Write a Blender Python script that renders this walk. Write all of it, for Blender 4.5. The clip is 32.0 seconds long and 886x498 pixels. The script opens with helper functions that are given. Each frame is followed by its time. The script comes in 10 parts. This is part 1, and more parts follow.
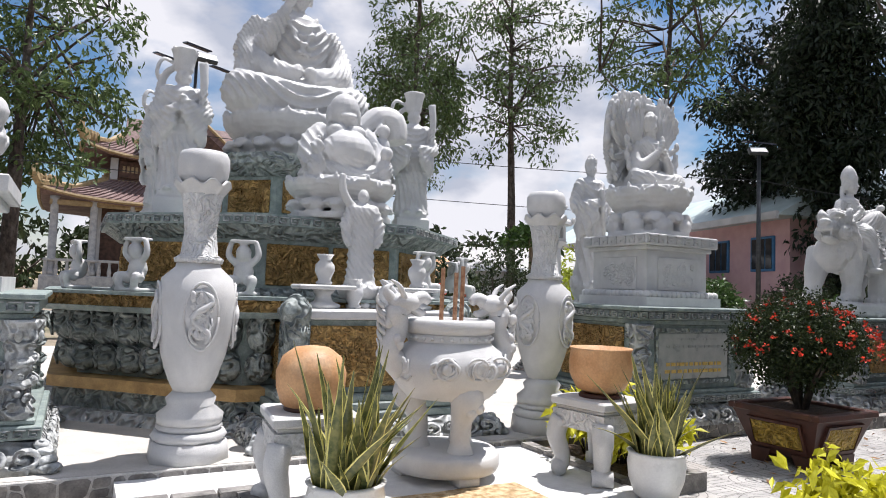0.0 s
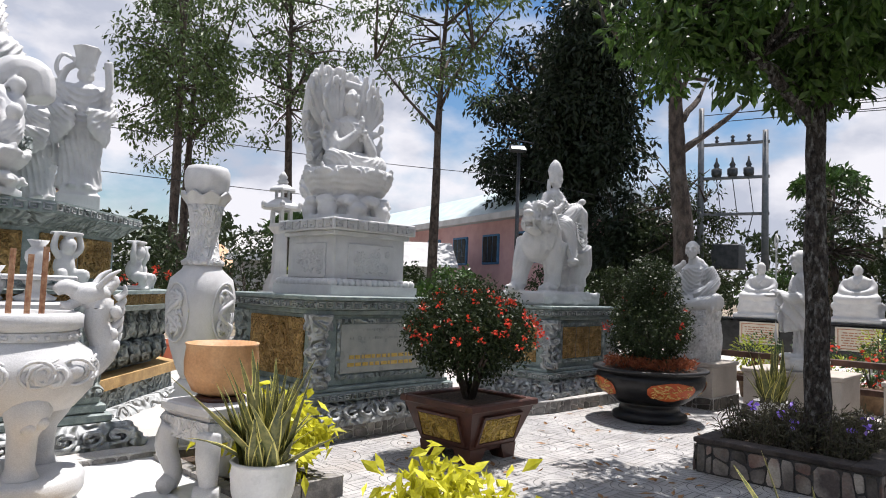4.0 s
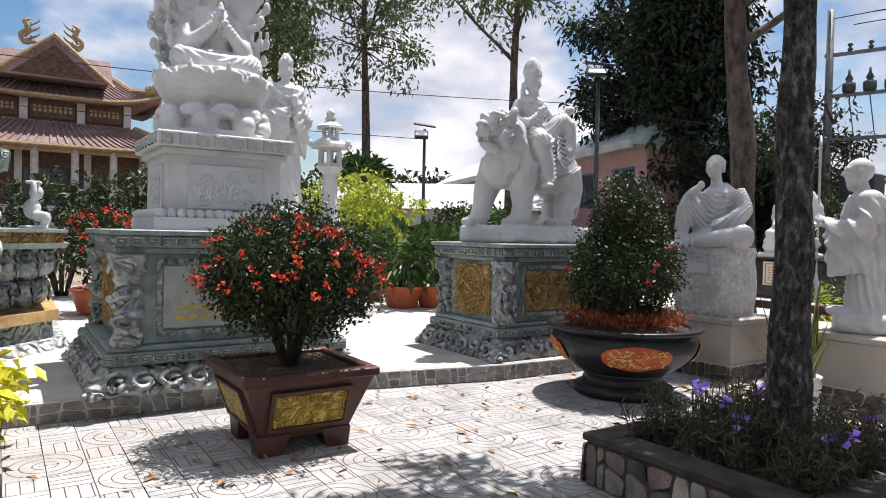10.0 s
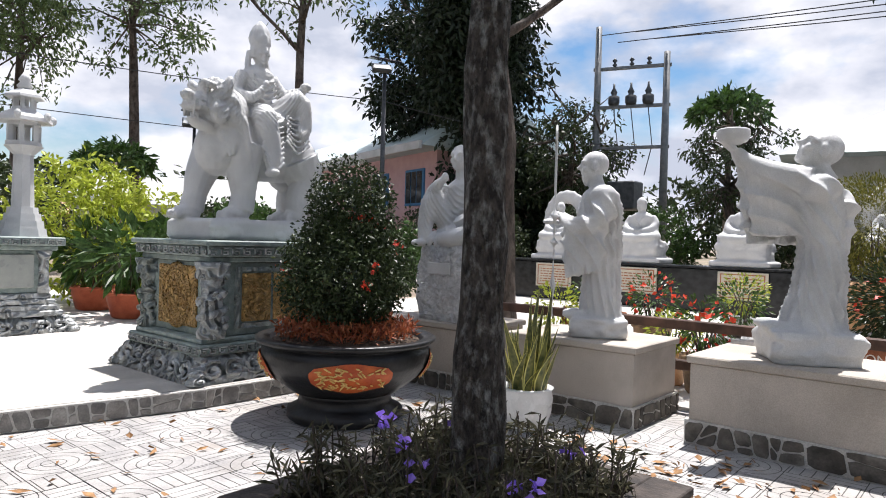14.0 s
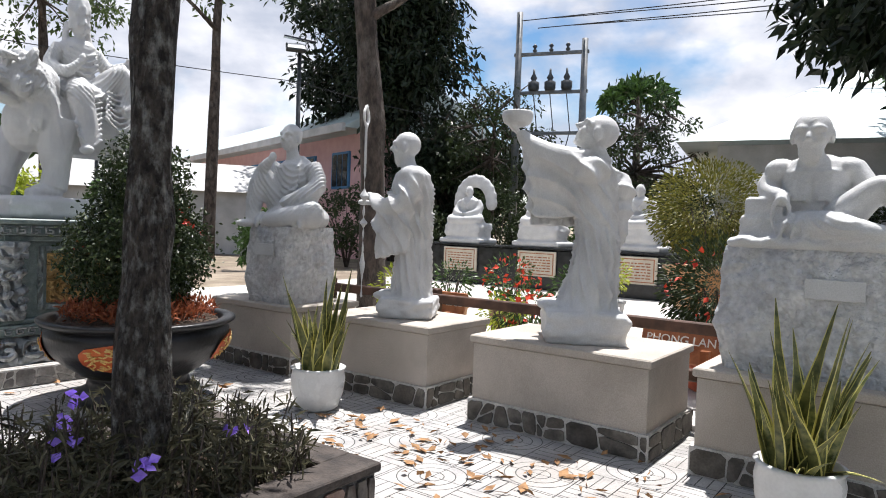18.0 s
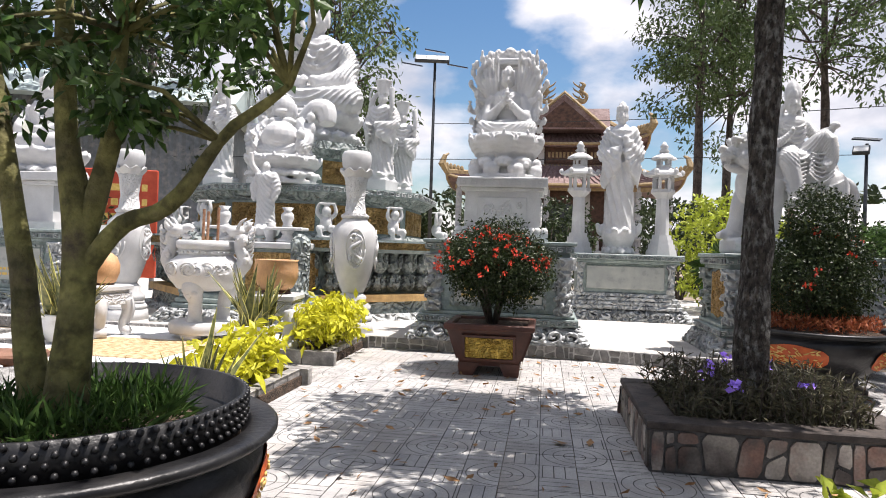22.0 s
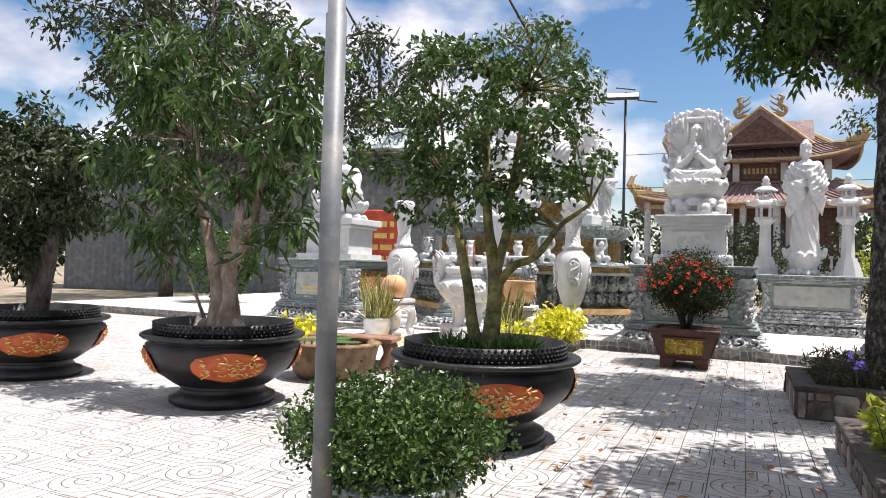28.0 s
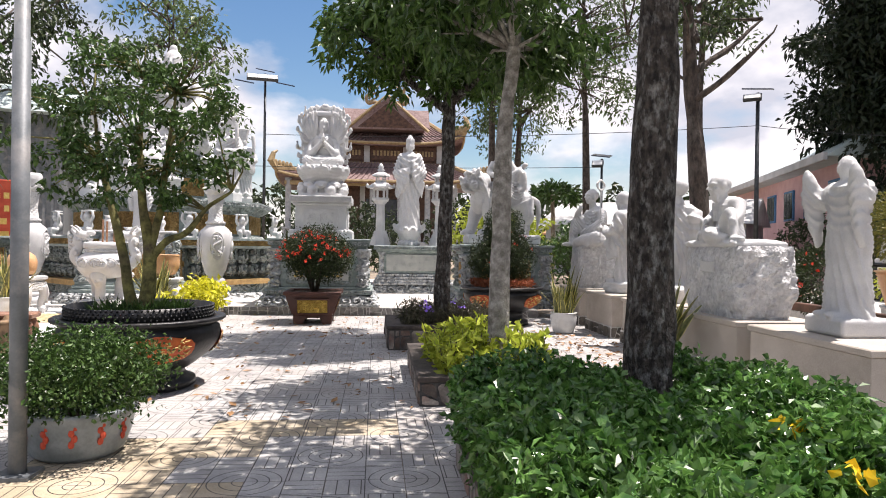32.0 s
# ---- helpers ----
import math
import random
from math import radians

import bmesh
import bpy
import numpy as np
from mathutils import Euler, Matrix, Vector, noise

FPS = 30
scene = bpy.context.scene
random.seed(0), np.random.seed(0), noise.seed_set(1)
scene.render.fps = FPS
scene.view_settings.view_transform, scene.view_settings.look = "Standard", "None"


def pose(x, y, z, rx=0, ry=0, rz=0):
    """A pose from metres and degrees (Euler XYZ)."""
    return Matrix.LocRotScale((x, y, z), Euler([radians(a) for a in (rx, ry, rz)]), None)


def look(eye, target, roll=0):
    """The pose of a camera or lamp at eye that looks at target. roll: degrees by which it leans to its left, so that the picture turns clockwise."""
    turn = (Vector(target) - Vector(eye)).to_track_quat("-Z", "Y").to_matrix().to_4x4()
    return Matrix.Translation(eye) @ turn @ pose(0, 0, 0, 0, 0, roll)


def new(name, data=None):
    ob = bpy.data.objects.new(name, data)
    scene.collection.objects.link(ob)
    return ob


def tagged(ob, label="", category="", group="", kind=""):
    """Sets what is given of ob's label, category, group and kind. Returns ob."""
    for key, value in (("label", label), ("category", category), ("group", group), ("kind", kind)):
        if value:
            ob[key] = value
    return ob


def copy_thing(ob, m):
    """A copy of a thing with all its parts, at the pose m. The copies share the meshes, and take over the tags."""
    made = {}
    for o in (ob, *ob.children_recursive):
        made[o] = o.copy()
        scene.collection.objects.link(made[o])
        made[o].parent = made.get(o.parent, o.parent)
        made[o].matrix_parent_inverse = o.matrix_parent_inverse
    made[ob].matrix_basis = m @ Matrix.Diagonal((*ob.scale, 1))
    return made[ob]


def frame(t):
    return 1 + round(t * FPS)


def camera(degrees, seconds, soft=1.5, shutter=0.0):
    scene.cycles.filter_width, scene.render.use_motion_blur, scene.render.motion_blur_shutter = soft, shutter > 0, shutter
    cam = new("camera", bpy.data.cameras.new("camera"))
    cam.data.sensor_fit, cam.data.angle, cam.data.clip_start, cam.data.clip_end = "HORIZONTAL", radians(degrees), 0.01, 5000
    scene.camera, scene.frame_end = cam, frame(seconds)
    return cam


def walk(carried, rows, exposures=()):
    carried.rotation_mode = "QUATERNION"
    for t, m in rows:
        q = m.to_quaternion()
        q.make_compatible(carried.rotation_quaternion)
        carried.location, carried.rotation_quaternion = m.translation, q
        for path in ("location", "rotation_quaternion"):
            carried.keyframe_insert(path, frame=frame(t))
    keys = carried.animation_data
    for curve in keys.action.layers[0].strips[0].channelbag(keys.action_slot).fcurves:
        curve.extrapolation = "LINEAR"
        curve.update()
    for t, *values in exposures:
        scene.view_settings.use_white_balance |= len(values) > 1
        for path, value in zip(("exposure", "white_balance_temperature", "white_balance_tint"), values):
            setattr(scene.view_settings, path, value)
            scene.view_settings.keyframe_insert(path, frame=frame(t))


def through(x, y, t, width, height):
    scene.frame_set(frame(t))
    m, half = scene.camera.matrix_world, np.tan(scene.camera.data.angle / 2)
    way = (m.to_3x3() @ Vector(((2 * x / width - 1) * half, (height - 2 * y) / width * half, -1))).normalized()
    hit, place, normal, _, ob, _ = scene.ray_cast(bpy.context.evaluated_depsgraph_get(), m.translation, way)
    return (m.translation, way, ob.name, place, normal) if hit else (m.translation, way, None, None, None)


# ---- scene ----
cam = camera(66.9, 32.0, 1.0)
PATH = [
    (0, (0.061, -0.054, 1.377), (1.016, 1.698, 1.502), 2.0),
    (0.5, (0.244, -0.145, 1.384), (1.244, 1.583, 1.51), 2.0),
    (1, (0.377, -0.179, 1.392), (1.517, 1.46, 1.52), 2.1),
    (1.5, (0.532, -0.156, 1.417), (1.846, 1.346, 1.545), 2.1),
    (2, (0.66, -0.168, 1.412), (2.055, 1.26, 1.54), 2.1),
    (2.5, (0.834, -0.239, 1.42), (2.249, 1.169, 1.546), 2.0),
    (3, (0.974, -0.317, 1.418), (2.389, 1.091, 1.541), 2.0),
    (3.5, (1.173, -0.289, 1.404), (2.588, 1.119, 1.524), 2.0),
    (5.5, (1.948, -0.282, 1.303), (3.359, 1.131, 1.416), 1.8),
    (6, (2.179, -0.29, 1.222), (3.592, 1.122, 1.326), 1.6),
    (6.5, (2.402, -0.37, 1.222), (3.814, 1.044, 1.299), 1.7),
    (7, (2.629, -0.384, 1.259), (4.034, 1.038, 1.31), 1.5),
    (7.5, (2.881, -0.449, 1.254), (4.26, 1.0, 1.298), 1.3),
    (8, (3.121, -0.506, 1.248), (4.41, 1.023, 1.276), 1.3),
    (8.5, (3.338, -0.487, 1.272), (4.588, 1.074, 1.257), 1.4),
    (9, (3.585, -0.453, 1.292), (4.811, 1.127, 1.261), 1.3),
    (9.5, (3.871, -0.421, 1.315), (5.049, 1.195, 1.276), 1.4),
    (10, (4.138, -0.408, 1.306), (5.241, 1.26, 1.262), 1.2),
    (10.5, (4.387, -0.382, 1.328), (5.442, 1.317, 1.28), 1.2),
    (11, (4.614, -0.355, 1.344), (5.553, 1.41, 1.297), 1.0),
    (11.5, (4.778, -0.347, 1.33), (5.589, 1.48, 1.285), 1.0),
    (12, (4.956, -0.321, 1.312), (5.732, 1.521, 1.27), 1.0),
    (12.5, (5.113, -0.281, 1.289), (5.882, 1.565, 1.251), 0.9),
    (13, (5.28, -0.284, 1.286), (6.107, 1.537, 1.251), 0.9),
    (13.5, (5.254, -0.242, 1.279), (6.453, 1.359, 1.253), 1.7),
    (14, (5.323, -0.17, 1.272), (6.846, 1.126, 1.249), 1.6),
    (14.5, (5.329, -0.156, 1.268), (7.072, 0.825, 1.241), 1.6),
    (15, (5.388, -0.173, 1.26), (7.27, 0.502, 1.22), 1.3),
    (15.5, (5.554, -0.234, 1.241), (7.494, 0.251, 1.188), 0.7),
    (17.5, (6.002, -0.8, 1.279), (7.882, -0.12, 1.209), 1.8),
    (18, (6.033, -1.034, 1.274), (7.639, 0.157, 1.21), 2.0),
    (18.5, (6.06, -1.324, 1.309), (7.262, 0.273, 1.256), 1.4),
    (19, (6.063, -1.604, 1.247), (7.005, 0.16, 1.23), 2.2),
    (19.5, (6.055, -1.801, 1.251), (6.685, 0.097, 1.232), 1.9),
    (20, (6.058, -1.992, 1.24), (6.242, -0.001, 1.228), 1.9),
    (20.5, (6.066, -2.202, 1.227), (5.989, -0.203, 1.224), 1.8),
    (21, (6.103, -2.462, 1.199), (5.898, -0.472, 1.201), 1.8),
    (21.5, (6.131, -2.695, 1.191), (5.855, -0.714, 1.196), 2.0),
    (22, (6.14, -2.935, 1.162), (5.841, -0.957, 1.166), 1.9),
    (22.5, (6.172, -3.125, 1.152), (5.863, -1.149, 1.154), 1.9),
    (23, (6.175, -3.331, 1.167), (5.853, -1.357, 1.164), 2.0),
    (23.5, (6.11, -3.534, 1.162), (5.781, -1.561, 1.157), 2.2),
    (24, (6.125, -3.747, 1.202), (5.783, -1.777, 1.197), 2.0),
    (24.5, (6.148, -3.975, 1.234), (5.794, -2.007, 1.227), 1.8),
    (25, (6.097, -4.19, 1.22), (5.732, -2.224, 1.257), 1.7),
    (25.5, (6.083, -4.354, 1.212), (5.686, -2.395, 1.261), 1.6),
    (26, (6.121, -4.524, 1.215), (5.519, -2.617, 1.266), 1.7),
    (26.5, (6.149, -4.778, 1.197), (5.401, -2.924, 1.254), 1.9),
    (28.5, (6.413, -5.751, 1.194), (5.592, -3.928, 1.239), 1.5),
    (29, (6.485, -5.949, 1.202), (5.701, -4.109, 1.228), 1.4),
    (29.5, (6.491, -6.075, 1.212), (5.804, -4.197, 1.23), 1.5),
    (30, (6.473, -6.245, 1.214), (5.868, -4.339, 1.225), 1.5),
    (30.5, (6.516, -6.405, 1.228), (6.067, -4.456, 1.233), 1.3),
    (31, (6.599, -6.57, 1.213), (6.367, -4.583, 1.216), 1.0),
    (31.5, (6.631, -6.702, 1.204), (6.624, -4.702, 1.201), 1.0),
    (32, (6.589, -6.831, 1.193), (6.788, -4.841, 1.185), 0.8),
]
EXPOSURES = [(0, 0.5, 6250, 15), (2, 0.5, 6250, 15), (6, 0.62, 6350, 15), (11, 0.68, 6350, 15), (15, 0.76, 6250, 14), (18, 0.76, 6250, 13), (20, 0.64, 6450, 16), (22, 0.8, 6500, 16), (26, 0.88, 6450, 16), (32, 0.86, 6650, 18)]
walk(cam, [(t, look(eye, target, roll)) for t, eye, target, roll in PATH], EXPOSURES)

# ---- world, sun, exposure ----
SUN_TO = Vector((0.33, 0.06, 1.0)).normalized()
world = bpy.data.worlds.new("sky")
scene.world = world
world.use_nodes = True
wn, wl = world.node_tree.nodes, world.node_tree.links
wn.clear()
w_out = wn.new("ShaderNodeOutputWorld")
w_bg = wn.new("ShaderNodeBackground")
w_sky = wn.new("ShaderNodeTexSky")
w_sky.sky_type = "NISHITA"
w_sky.sun_disc = False
w_sky.sun_elevation = math.asin(SUN_TO.z)
w_sky.sun_rotation = math.atan2(SUN_TO.x, SUN_TO.y)
w_sky.air_density, w_sky.dust_density, w_sky.ozone_density = 1.3, 0.1, 3.0
w_co = wn.new("ShaderNodeTexCoord")
w_map = wn.new("ShaderNodeMapping")
w_map.inputs["Scale"].default_value = (1.0, 1.0, 1.9)
w_map.inputs["Location"].default_value = (0.35, 0.1, 0.2)
w_noise = wn.new("ShaderNodeTexNoise")
w_noise.inputs["Scale"].default_value = 2.6
w_noise.inputs["Detail"].default_value = 9.0
w_noise.inputs["Roughness"].default_value = 0.52
w_ramp = wn.new("ShaderNodeValToRGB")
w_ramp.color_ramp.elements[0].position = 0.42
w_ramp.color_ramp.elements[1].position = 0.525
w_mix = wn.new("ShaderNodeMixRGB")
w_shade = wn.new("ShaderNodeTexNoise")
w_shade.inputs["Scale"].default_value = 5.5
w_shade.inputs["Detail"].default_value = 7.0
w_tone = wn.new("ShaderNodeValToRGB")
w_tone.color_ramp.elements[0].position, w_tone.color_ramp.elements[1].position = 0.4, 0.56
w_tone.color_ramp.elements[0].color, w_tone.color_ramp.elements[1].color = (0.56, 0.6, 0.68, 1), (0.95, 0.95, 0.96, 1)
w_gain = wn.new("ShaderNodeVectorMath")
w_gain.operation = "SCALE"
w_gain.inputs["Scale"].default_value = 9.8
wl.new(w_map.outputs[0], w_shade.inputs["Vector"])
wl.new(w_shade.outputs["Fac"], w_tone.inputs[0])
wl.new(w_tone.outputs[0], w_gain.inputs[0])
wl.new(w_gain.outputs[0], w_mix.inputs[2])
wl.new(w_co.outputs["Generated"], w_map.inputs[0])
wl.new(w_map.outputs[0], w_noise.inputs["Vector"])
wl.new(w_noise.outputs["Fac"], w_ramp.inputs[0])
wl.new(w_ramp.outputs[0], w_mix.inputs[0])
w_hue = wn.new("ShaderNodeHueSaturation")
w_hue.inputs["Saturation"].default_value = 1.2
wl.new(w_sky.outputs[0], w_hue.inputs["Color"])
wl.new(w_hue.outputs[0], w_mix.inputs[1])
wl.new(w_mix.outputs[0], w_bg.inputs[0])
w_bg.inputs[1].default_value = 0.068
wl.new(w_bg.outputs[0], w_out.inputs[0])

sun_data = bpy.data.lights.new("sun", "SUN")
sun_data.energy, sun_data.angle, sun_data.color = 5.0, radians(0.55), (1.0, 0.96, 0.89)
sun = new("sun", sun_data)
sun.matrix_world = look(SUN_TO * 60, (0, 0, 0))

# ---- materials ----
RNG = random.Random(7)


def material(name, c1, c2, scale=6.0, rough=0.7, bump=0.2, bscale=40.0, c3=None, s3=0.7, metal=0.0, vary=0.0, island=0.0, detail=6.0, spec=0.4, depth=0.01):
    """A surface: two tones of grain, a third tone in large stains, fine relief, and a small change of value from piece to piece."""
    m = bpy.data.materials.new(name)
    m.use_nodes = True
    n, l = m.node_tree.nodes, m.node_tree.links
    bsdf = n["Principled BSDF"]
    bsdf.inputs["Metallic"].default_value = metal
    bsdf.inputs["Specular IOR Level"].default_value = spec
    co = n.new("ShaderNodeTexCoord")
    info = n.new("ShaderNodeObjectInfo")
    shift = n.new("ShaderNodeVectorMath")
    shift.operation = "MULTIPLY_ADD"
    shift.inputs[1].default_value = (37.0, 37.0, 37.0)
    l.new(info.outputs["Random"], shift.inputs[0])
    l.new(co.outputs["Object"], shift.inputs[2])
    grain = n.new("ShaderNodeTexNoise")
    grain.inputs["Scale"].default_value = scale
    grain.inputs["Detail"].default_value = detail
    l.new(shift.outputs[0], grain.inputs["Vector"])
    ramp = n.new("ShaderNodeValToRGB")
    ramp.color_ramp.elements[0].position, ramp.color_ramp.elements[1].position = 0.36, 0.64
    ramp.color_ramp.elements[0].color, ramp.color_ramp.elements[1].color = (*c1, 1), (*c2, 1)
    l.new(grain.outputs["Fac"], ramp.inputs[0])
    colour = ramp.outputs[0]
    if c3:
        stain = n.new("ShaderNodeTexNoise")
        stain.inputs["Scale"].default_value = s3
        stain.inputs["Detail"].default_value = 8.0
        stain.inputs["Roughness"].default_value = 0.62
        l.new(shift.outputs[0], stain.inputs["Vector"])
        r3 = n.new("ShaderNodeValToRGB")
        r3.color_ramp.elements[0].position, r3.color_ramp.elements[1].position = 0.5, 0.72
        l.new(stain.outputs["Fac"], r3.inputs[0])
        mx = n.new("ShaderNodeMixRGB")
        mx.inputs[2].default_value = (*c3, 1)
        l.new(r3.outputs[0], mx.inputs[0])
        l.new(colour, mx.inputs[1])
        colour = mx.outputs[0]
    if vary or island:
        hsv = n.new("ShaderNodeHueSaturation")
        mr = n.new("ShaderNodeMapRange")
        amount = vary or island
        mr.inputs["To Min"].default_value, mr.inputs["To Max"].default_value = 1 - amount, 1 + amount
        if island:
            geo = n.new("ShaderNodeNewGeometry")
            l.new(geo.outputs["Random Per Island"], mr.inputs["Value"])
        else:
            l.new(info.outputs["Random"], mr.inputs["Value"])
        l.new(mr.outputs[0], hsv.inputs["Value"])
        l.new(colour, hsv.inputs["Color"])
        colour = hsv.outputs[0]
    speck = n.new("ShaderNodeTexNoise")
    speck.inputs["Scale"].default_value = bscale * 1.7
    speck.inputs["Detail"].default_value = 3.0
    l.new(shift.outputs[0], speck.inputs["Vector"])
    sr = n.new("ShaderNodeMapRange")
    sr.inputs["From Min"].default_value, sr.inputs["From Max"].default_value = 0.3, 0.7
    sr.inputs["To Min"].default_value, sr.inputs["To Max"].default_value = 1 - 0.5 * min(0.4, bump), 1 + 0.35 * min(0.4, bump)
    l.new(speck.outputs["Fac"], sr.inputs["Value"])
    dust = n.new("ShaderNodeHueSaturation")
    l.new(sr.outputs[0], dust.inputs["Value"])
    l.new(colour, dust.inputs["Color"])
    colour = dust.outputs[0]
    l.new(colour, bsdf.inputs["Base Color"])
    rr = n.new("ShaderNodeMapRange")
    rr.inputs["To Min"].default_value, rr.inputs["To Max"].default_value = max(0.03, rough - 0.12), min(1.0, rough + 0.12)
    l.new(grain.outputs["Fac"], rr.inputs["Value"])
    l.new(rr.outputs[0], bsdf.inputs["Roughness"])
    if bump:
        fine = n.new("ShaderNodeTexNoise")
        fine.inputs["Scale"].default_value = bscale
        fine.inputs["Detail"].default_value = 5.0
        l.new(shift.outputs[0], fine.inputs["Vector"])
        bp = n.new("ShaderNodeBump")
        bp.inputs["Strength"].default_value = bump
        bp.inputs["Distance"].default_value = depth
        l.new(fine.outputs["Fac"], bp.inputs["Height"])
        l.new(bp.outputs[0], bsdf.inputs["Normal"])
    return m


def relief(m, scale=9.0, strength=1.0, depth=0.03, kind="carve"):
    """Adds carved scrollwork to a material's normal."""
    n, l = m.node_tree.nodes, m.node_tree.links
    bsdf = n["Principled BSDF"]
    co = n.new("ShaderNodeTexCoord")
    warp = n.new("ShaderNodeTexNoise")
    warp.inputs["Scale"].default_value = scale * 0.45
    mixv = n.new("ShaderNodeVectorMath")
    mixv.operation = "MULTIPLY_ADD"
    mixv.inputs[1].default_value = (0.35, 0.35, 0.35)
    l.new(co.outputs["Object"], warp.inputs["Vector"])
    l.new(warp.outputs["Color"], mixv.inputs[0])
    l.new(co.outputs["Object"], mixv.inputs[2])
    vor = n.new("ShaderNodeTexVoronoi")
    vor.feature = "SMOOTH_F1"
    vor.inputs["Scale"].default_value = scale
    l.new(mixv.outputs[0], vor.inputs["Vector"])
    sine = n.new("ShaderNodeMath")
    sine.operation = "SINE"
    mul = n.new("ShaderNodeMath")
    mul.operation = "MULTIPLY"
    mul.inputs[1].default_value = 17.0
    l.new(vor.outputs["Distance"], mul.inputs[0])
    l.new(mul.outputs[0], sine.inputs[0])
    bp = n.new("ShaderNodeBump")
    bp.inputs["Strength"].default_value = strength
    bp.inputs["Distance"].default_value = depth
    l.new(sine.outputs[0], bp.inputs["Height"])
    old = [k for k in l if k.to_node == bsdf and k.to_socket.name == "Normal"]
    if old:
        l.new(old[0].from_socket, bp.inputs["Normal"])
    l.new(bp.outputs[0], bsdf.inputs["Normal"])
    return m


def leaf_material(name, c1, c2, rough=0.45, through=0.35):
    m = material(name, c1, c2, 30.0, rough, 0.0, island=0.35)
    n, l = m.node_tree.nodes, m.node_tree.links
    bsdf = n["Principled BSDF"]
    tr = n.new("ShaderNodeBsdfTranslucent")
    mx = n.new("ShaderNodeMixShader")
    mx.inputs[0].default_value = through * 0.75
    bsdf.inputs["Specular IOR Level"].default_value = 0.3
    src = [k.from_socket for k in l if k.to_node == bsdf and k.to_socket.name == "Base Color"][0]
    l.new(src, tr.inputs["Color"])
    out = n["Material Output"]
    l.new(bsdf.outputs[0], mx.inputs[1])
    l.new(tr.outputs[0], mx.inputs[2])
    l.new(mx.outputs[0], out.inputs[0])
    return m


MARBLE = material("white_marble", (0.51, 0.51, 0.51), (0.6, 0.6, 0.595), 5.0, 0.6, 0.22, 90.0, c3=(0.48, 0.49, 0.505), s3=2.6)
MARBLE_CARVED = relief(material("carved_white_marble", (0.56, 0.56, 0.56), (0.68, 0.68, 0.67), 6.0, 0.6, 0.3, 70.0, c3=(0.46, 0.47, 0.48), s3=2.5), 13.0, 0.6, 0.012)
RAW_MARBLE = material("rough_cut_marble", (0.54, 0.54, 0.545), (0.72, 0.72, 0.715), 6.0, 0.8, 1.0, 16.0, c3=(0.4, 0.43, 0.48), s3=2.2, depth=0.09)
GRANITE = material("grey_green_granite", (0.19, 0.24, 0.23), (0.31, 0.365, 0.345), 14.0, 0.55, 0.3, 60.0, c3=(0.16, 0.19, 0.19), s3=1.6)
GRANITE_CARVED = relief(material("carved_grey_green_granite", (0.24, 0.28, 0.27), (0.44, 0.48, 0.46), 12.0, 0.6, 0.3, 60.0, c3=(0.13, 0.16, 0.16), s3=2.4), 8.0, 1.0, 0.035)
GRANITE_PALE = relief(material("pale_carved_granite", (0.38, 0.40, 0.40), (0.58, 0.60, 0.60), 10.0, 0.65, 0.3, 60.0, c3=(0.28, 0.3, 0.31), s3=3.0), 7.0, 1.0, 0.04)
GOLD_STONE = relief(material("carved_golden_sandstone", (0.42, 0.25, 0.08), (0.60, 0.38, 0.14), 9.0, 0.6, 0.3, 70.0, c3=(0.3, 0.17, 0.05), s3=3.0), 13.0, 1.0, 0.035)
GOLD_BAND = material("golden_stone_band", (0.40, 0.25, 0.10), (0.56, 0.37, 0.16), 10.0, 0.55, 0.3, 50.0, c3=(0.28, 0.17, 0.07), s3=3.0)
GOLD_PAINT = material("gold_lettering", (0.62, 0.42, 0.10), (0.75, 0.55, 0.18), 20.0, 0.4, 0.1, metal=0.5)
TABLET = material("polished_tablet", (0.33, 0.35, 0.33), (0.42, 0.43, 0.40), 8.0, 0.3, 0.1, 60.0, c3=(0.28, 0.3, 0.29), s3=1.5)
STAGE = material("stage_concrete", (0.44, 0.42, 0.39), (0.58, 0.55, 0.51), 3.0, 0.85, 0.4, 60.0, c3=(0.36, 0.34, 0.31), s3=0.9)
WHITE_FLOOR = material("white_terrazzo", (0.60, 0.60, 0.60), (0.70, 0.70, 0.69), 12.0, 0.6, 0.15, 80.0, c3=(0.50, 0.49, 0.47), s3=1.2)
MOSAIC = relief(material("brown_mosaic", (0.30, 0.19, 0.08), (0.62, 0.48, 0.30), 18.0, 0.5, 0.2, 60.0), 10.0, 0.4, 0.01)
DARK_COPING = material("dark_brown_coping", (0.025, 0.02, 0.018), (0.07, 0.056, 0.048), 9.0, 0.8, 0.5, 50.0, c3=(0.1, 0.083, 0.073), s3=4.0)
KERB_STONE = material("grey_kerb_stone", (0.15, 0.145, 0.14), (0.33, 0.315, 0.295), 9.0, 0.8, 0.6, 50.0, c3=(0.12, 0.11, 0.1), s3=3.0, vary=0.22)
SKIRT_STONE = material("dark_brown_skirting_stone", (0.055, 0.05, 0.043), (0.16, 0.145, 0.125), 11.0, 0.75, 0.6, 50.0, c3=(0.1, 0.085, 0.07), s3=3.0, vary=0.3)
MORTAR = material("pale_mortar", (0.45, 0.44, 0.42), (0.6, 0.58, 0.55), 14.0, 0.9, 0.4, 70.0)
DARK_MORTAR = material("dark_mortar", (0.05, 0.05, 0.05), (0.1, 0.095, 0.09), 14.0, 0.9, 0.4, 70.0)
CRAZY = material("crazy_paving_stone", (0.07, 0.058, 0.053), (0.30, 0.27, 0.235), 4.0, 0.75, 0.5, 40.0, c3=(0.22, 0.12, 0.09), s3=3.0, vary=0.6)
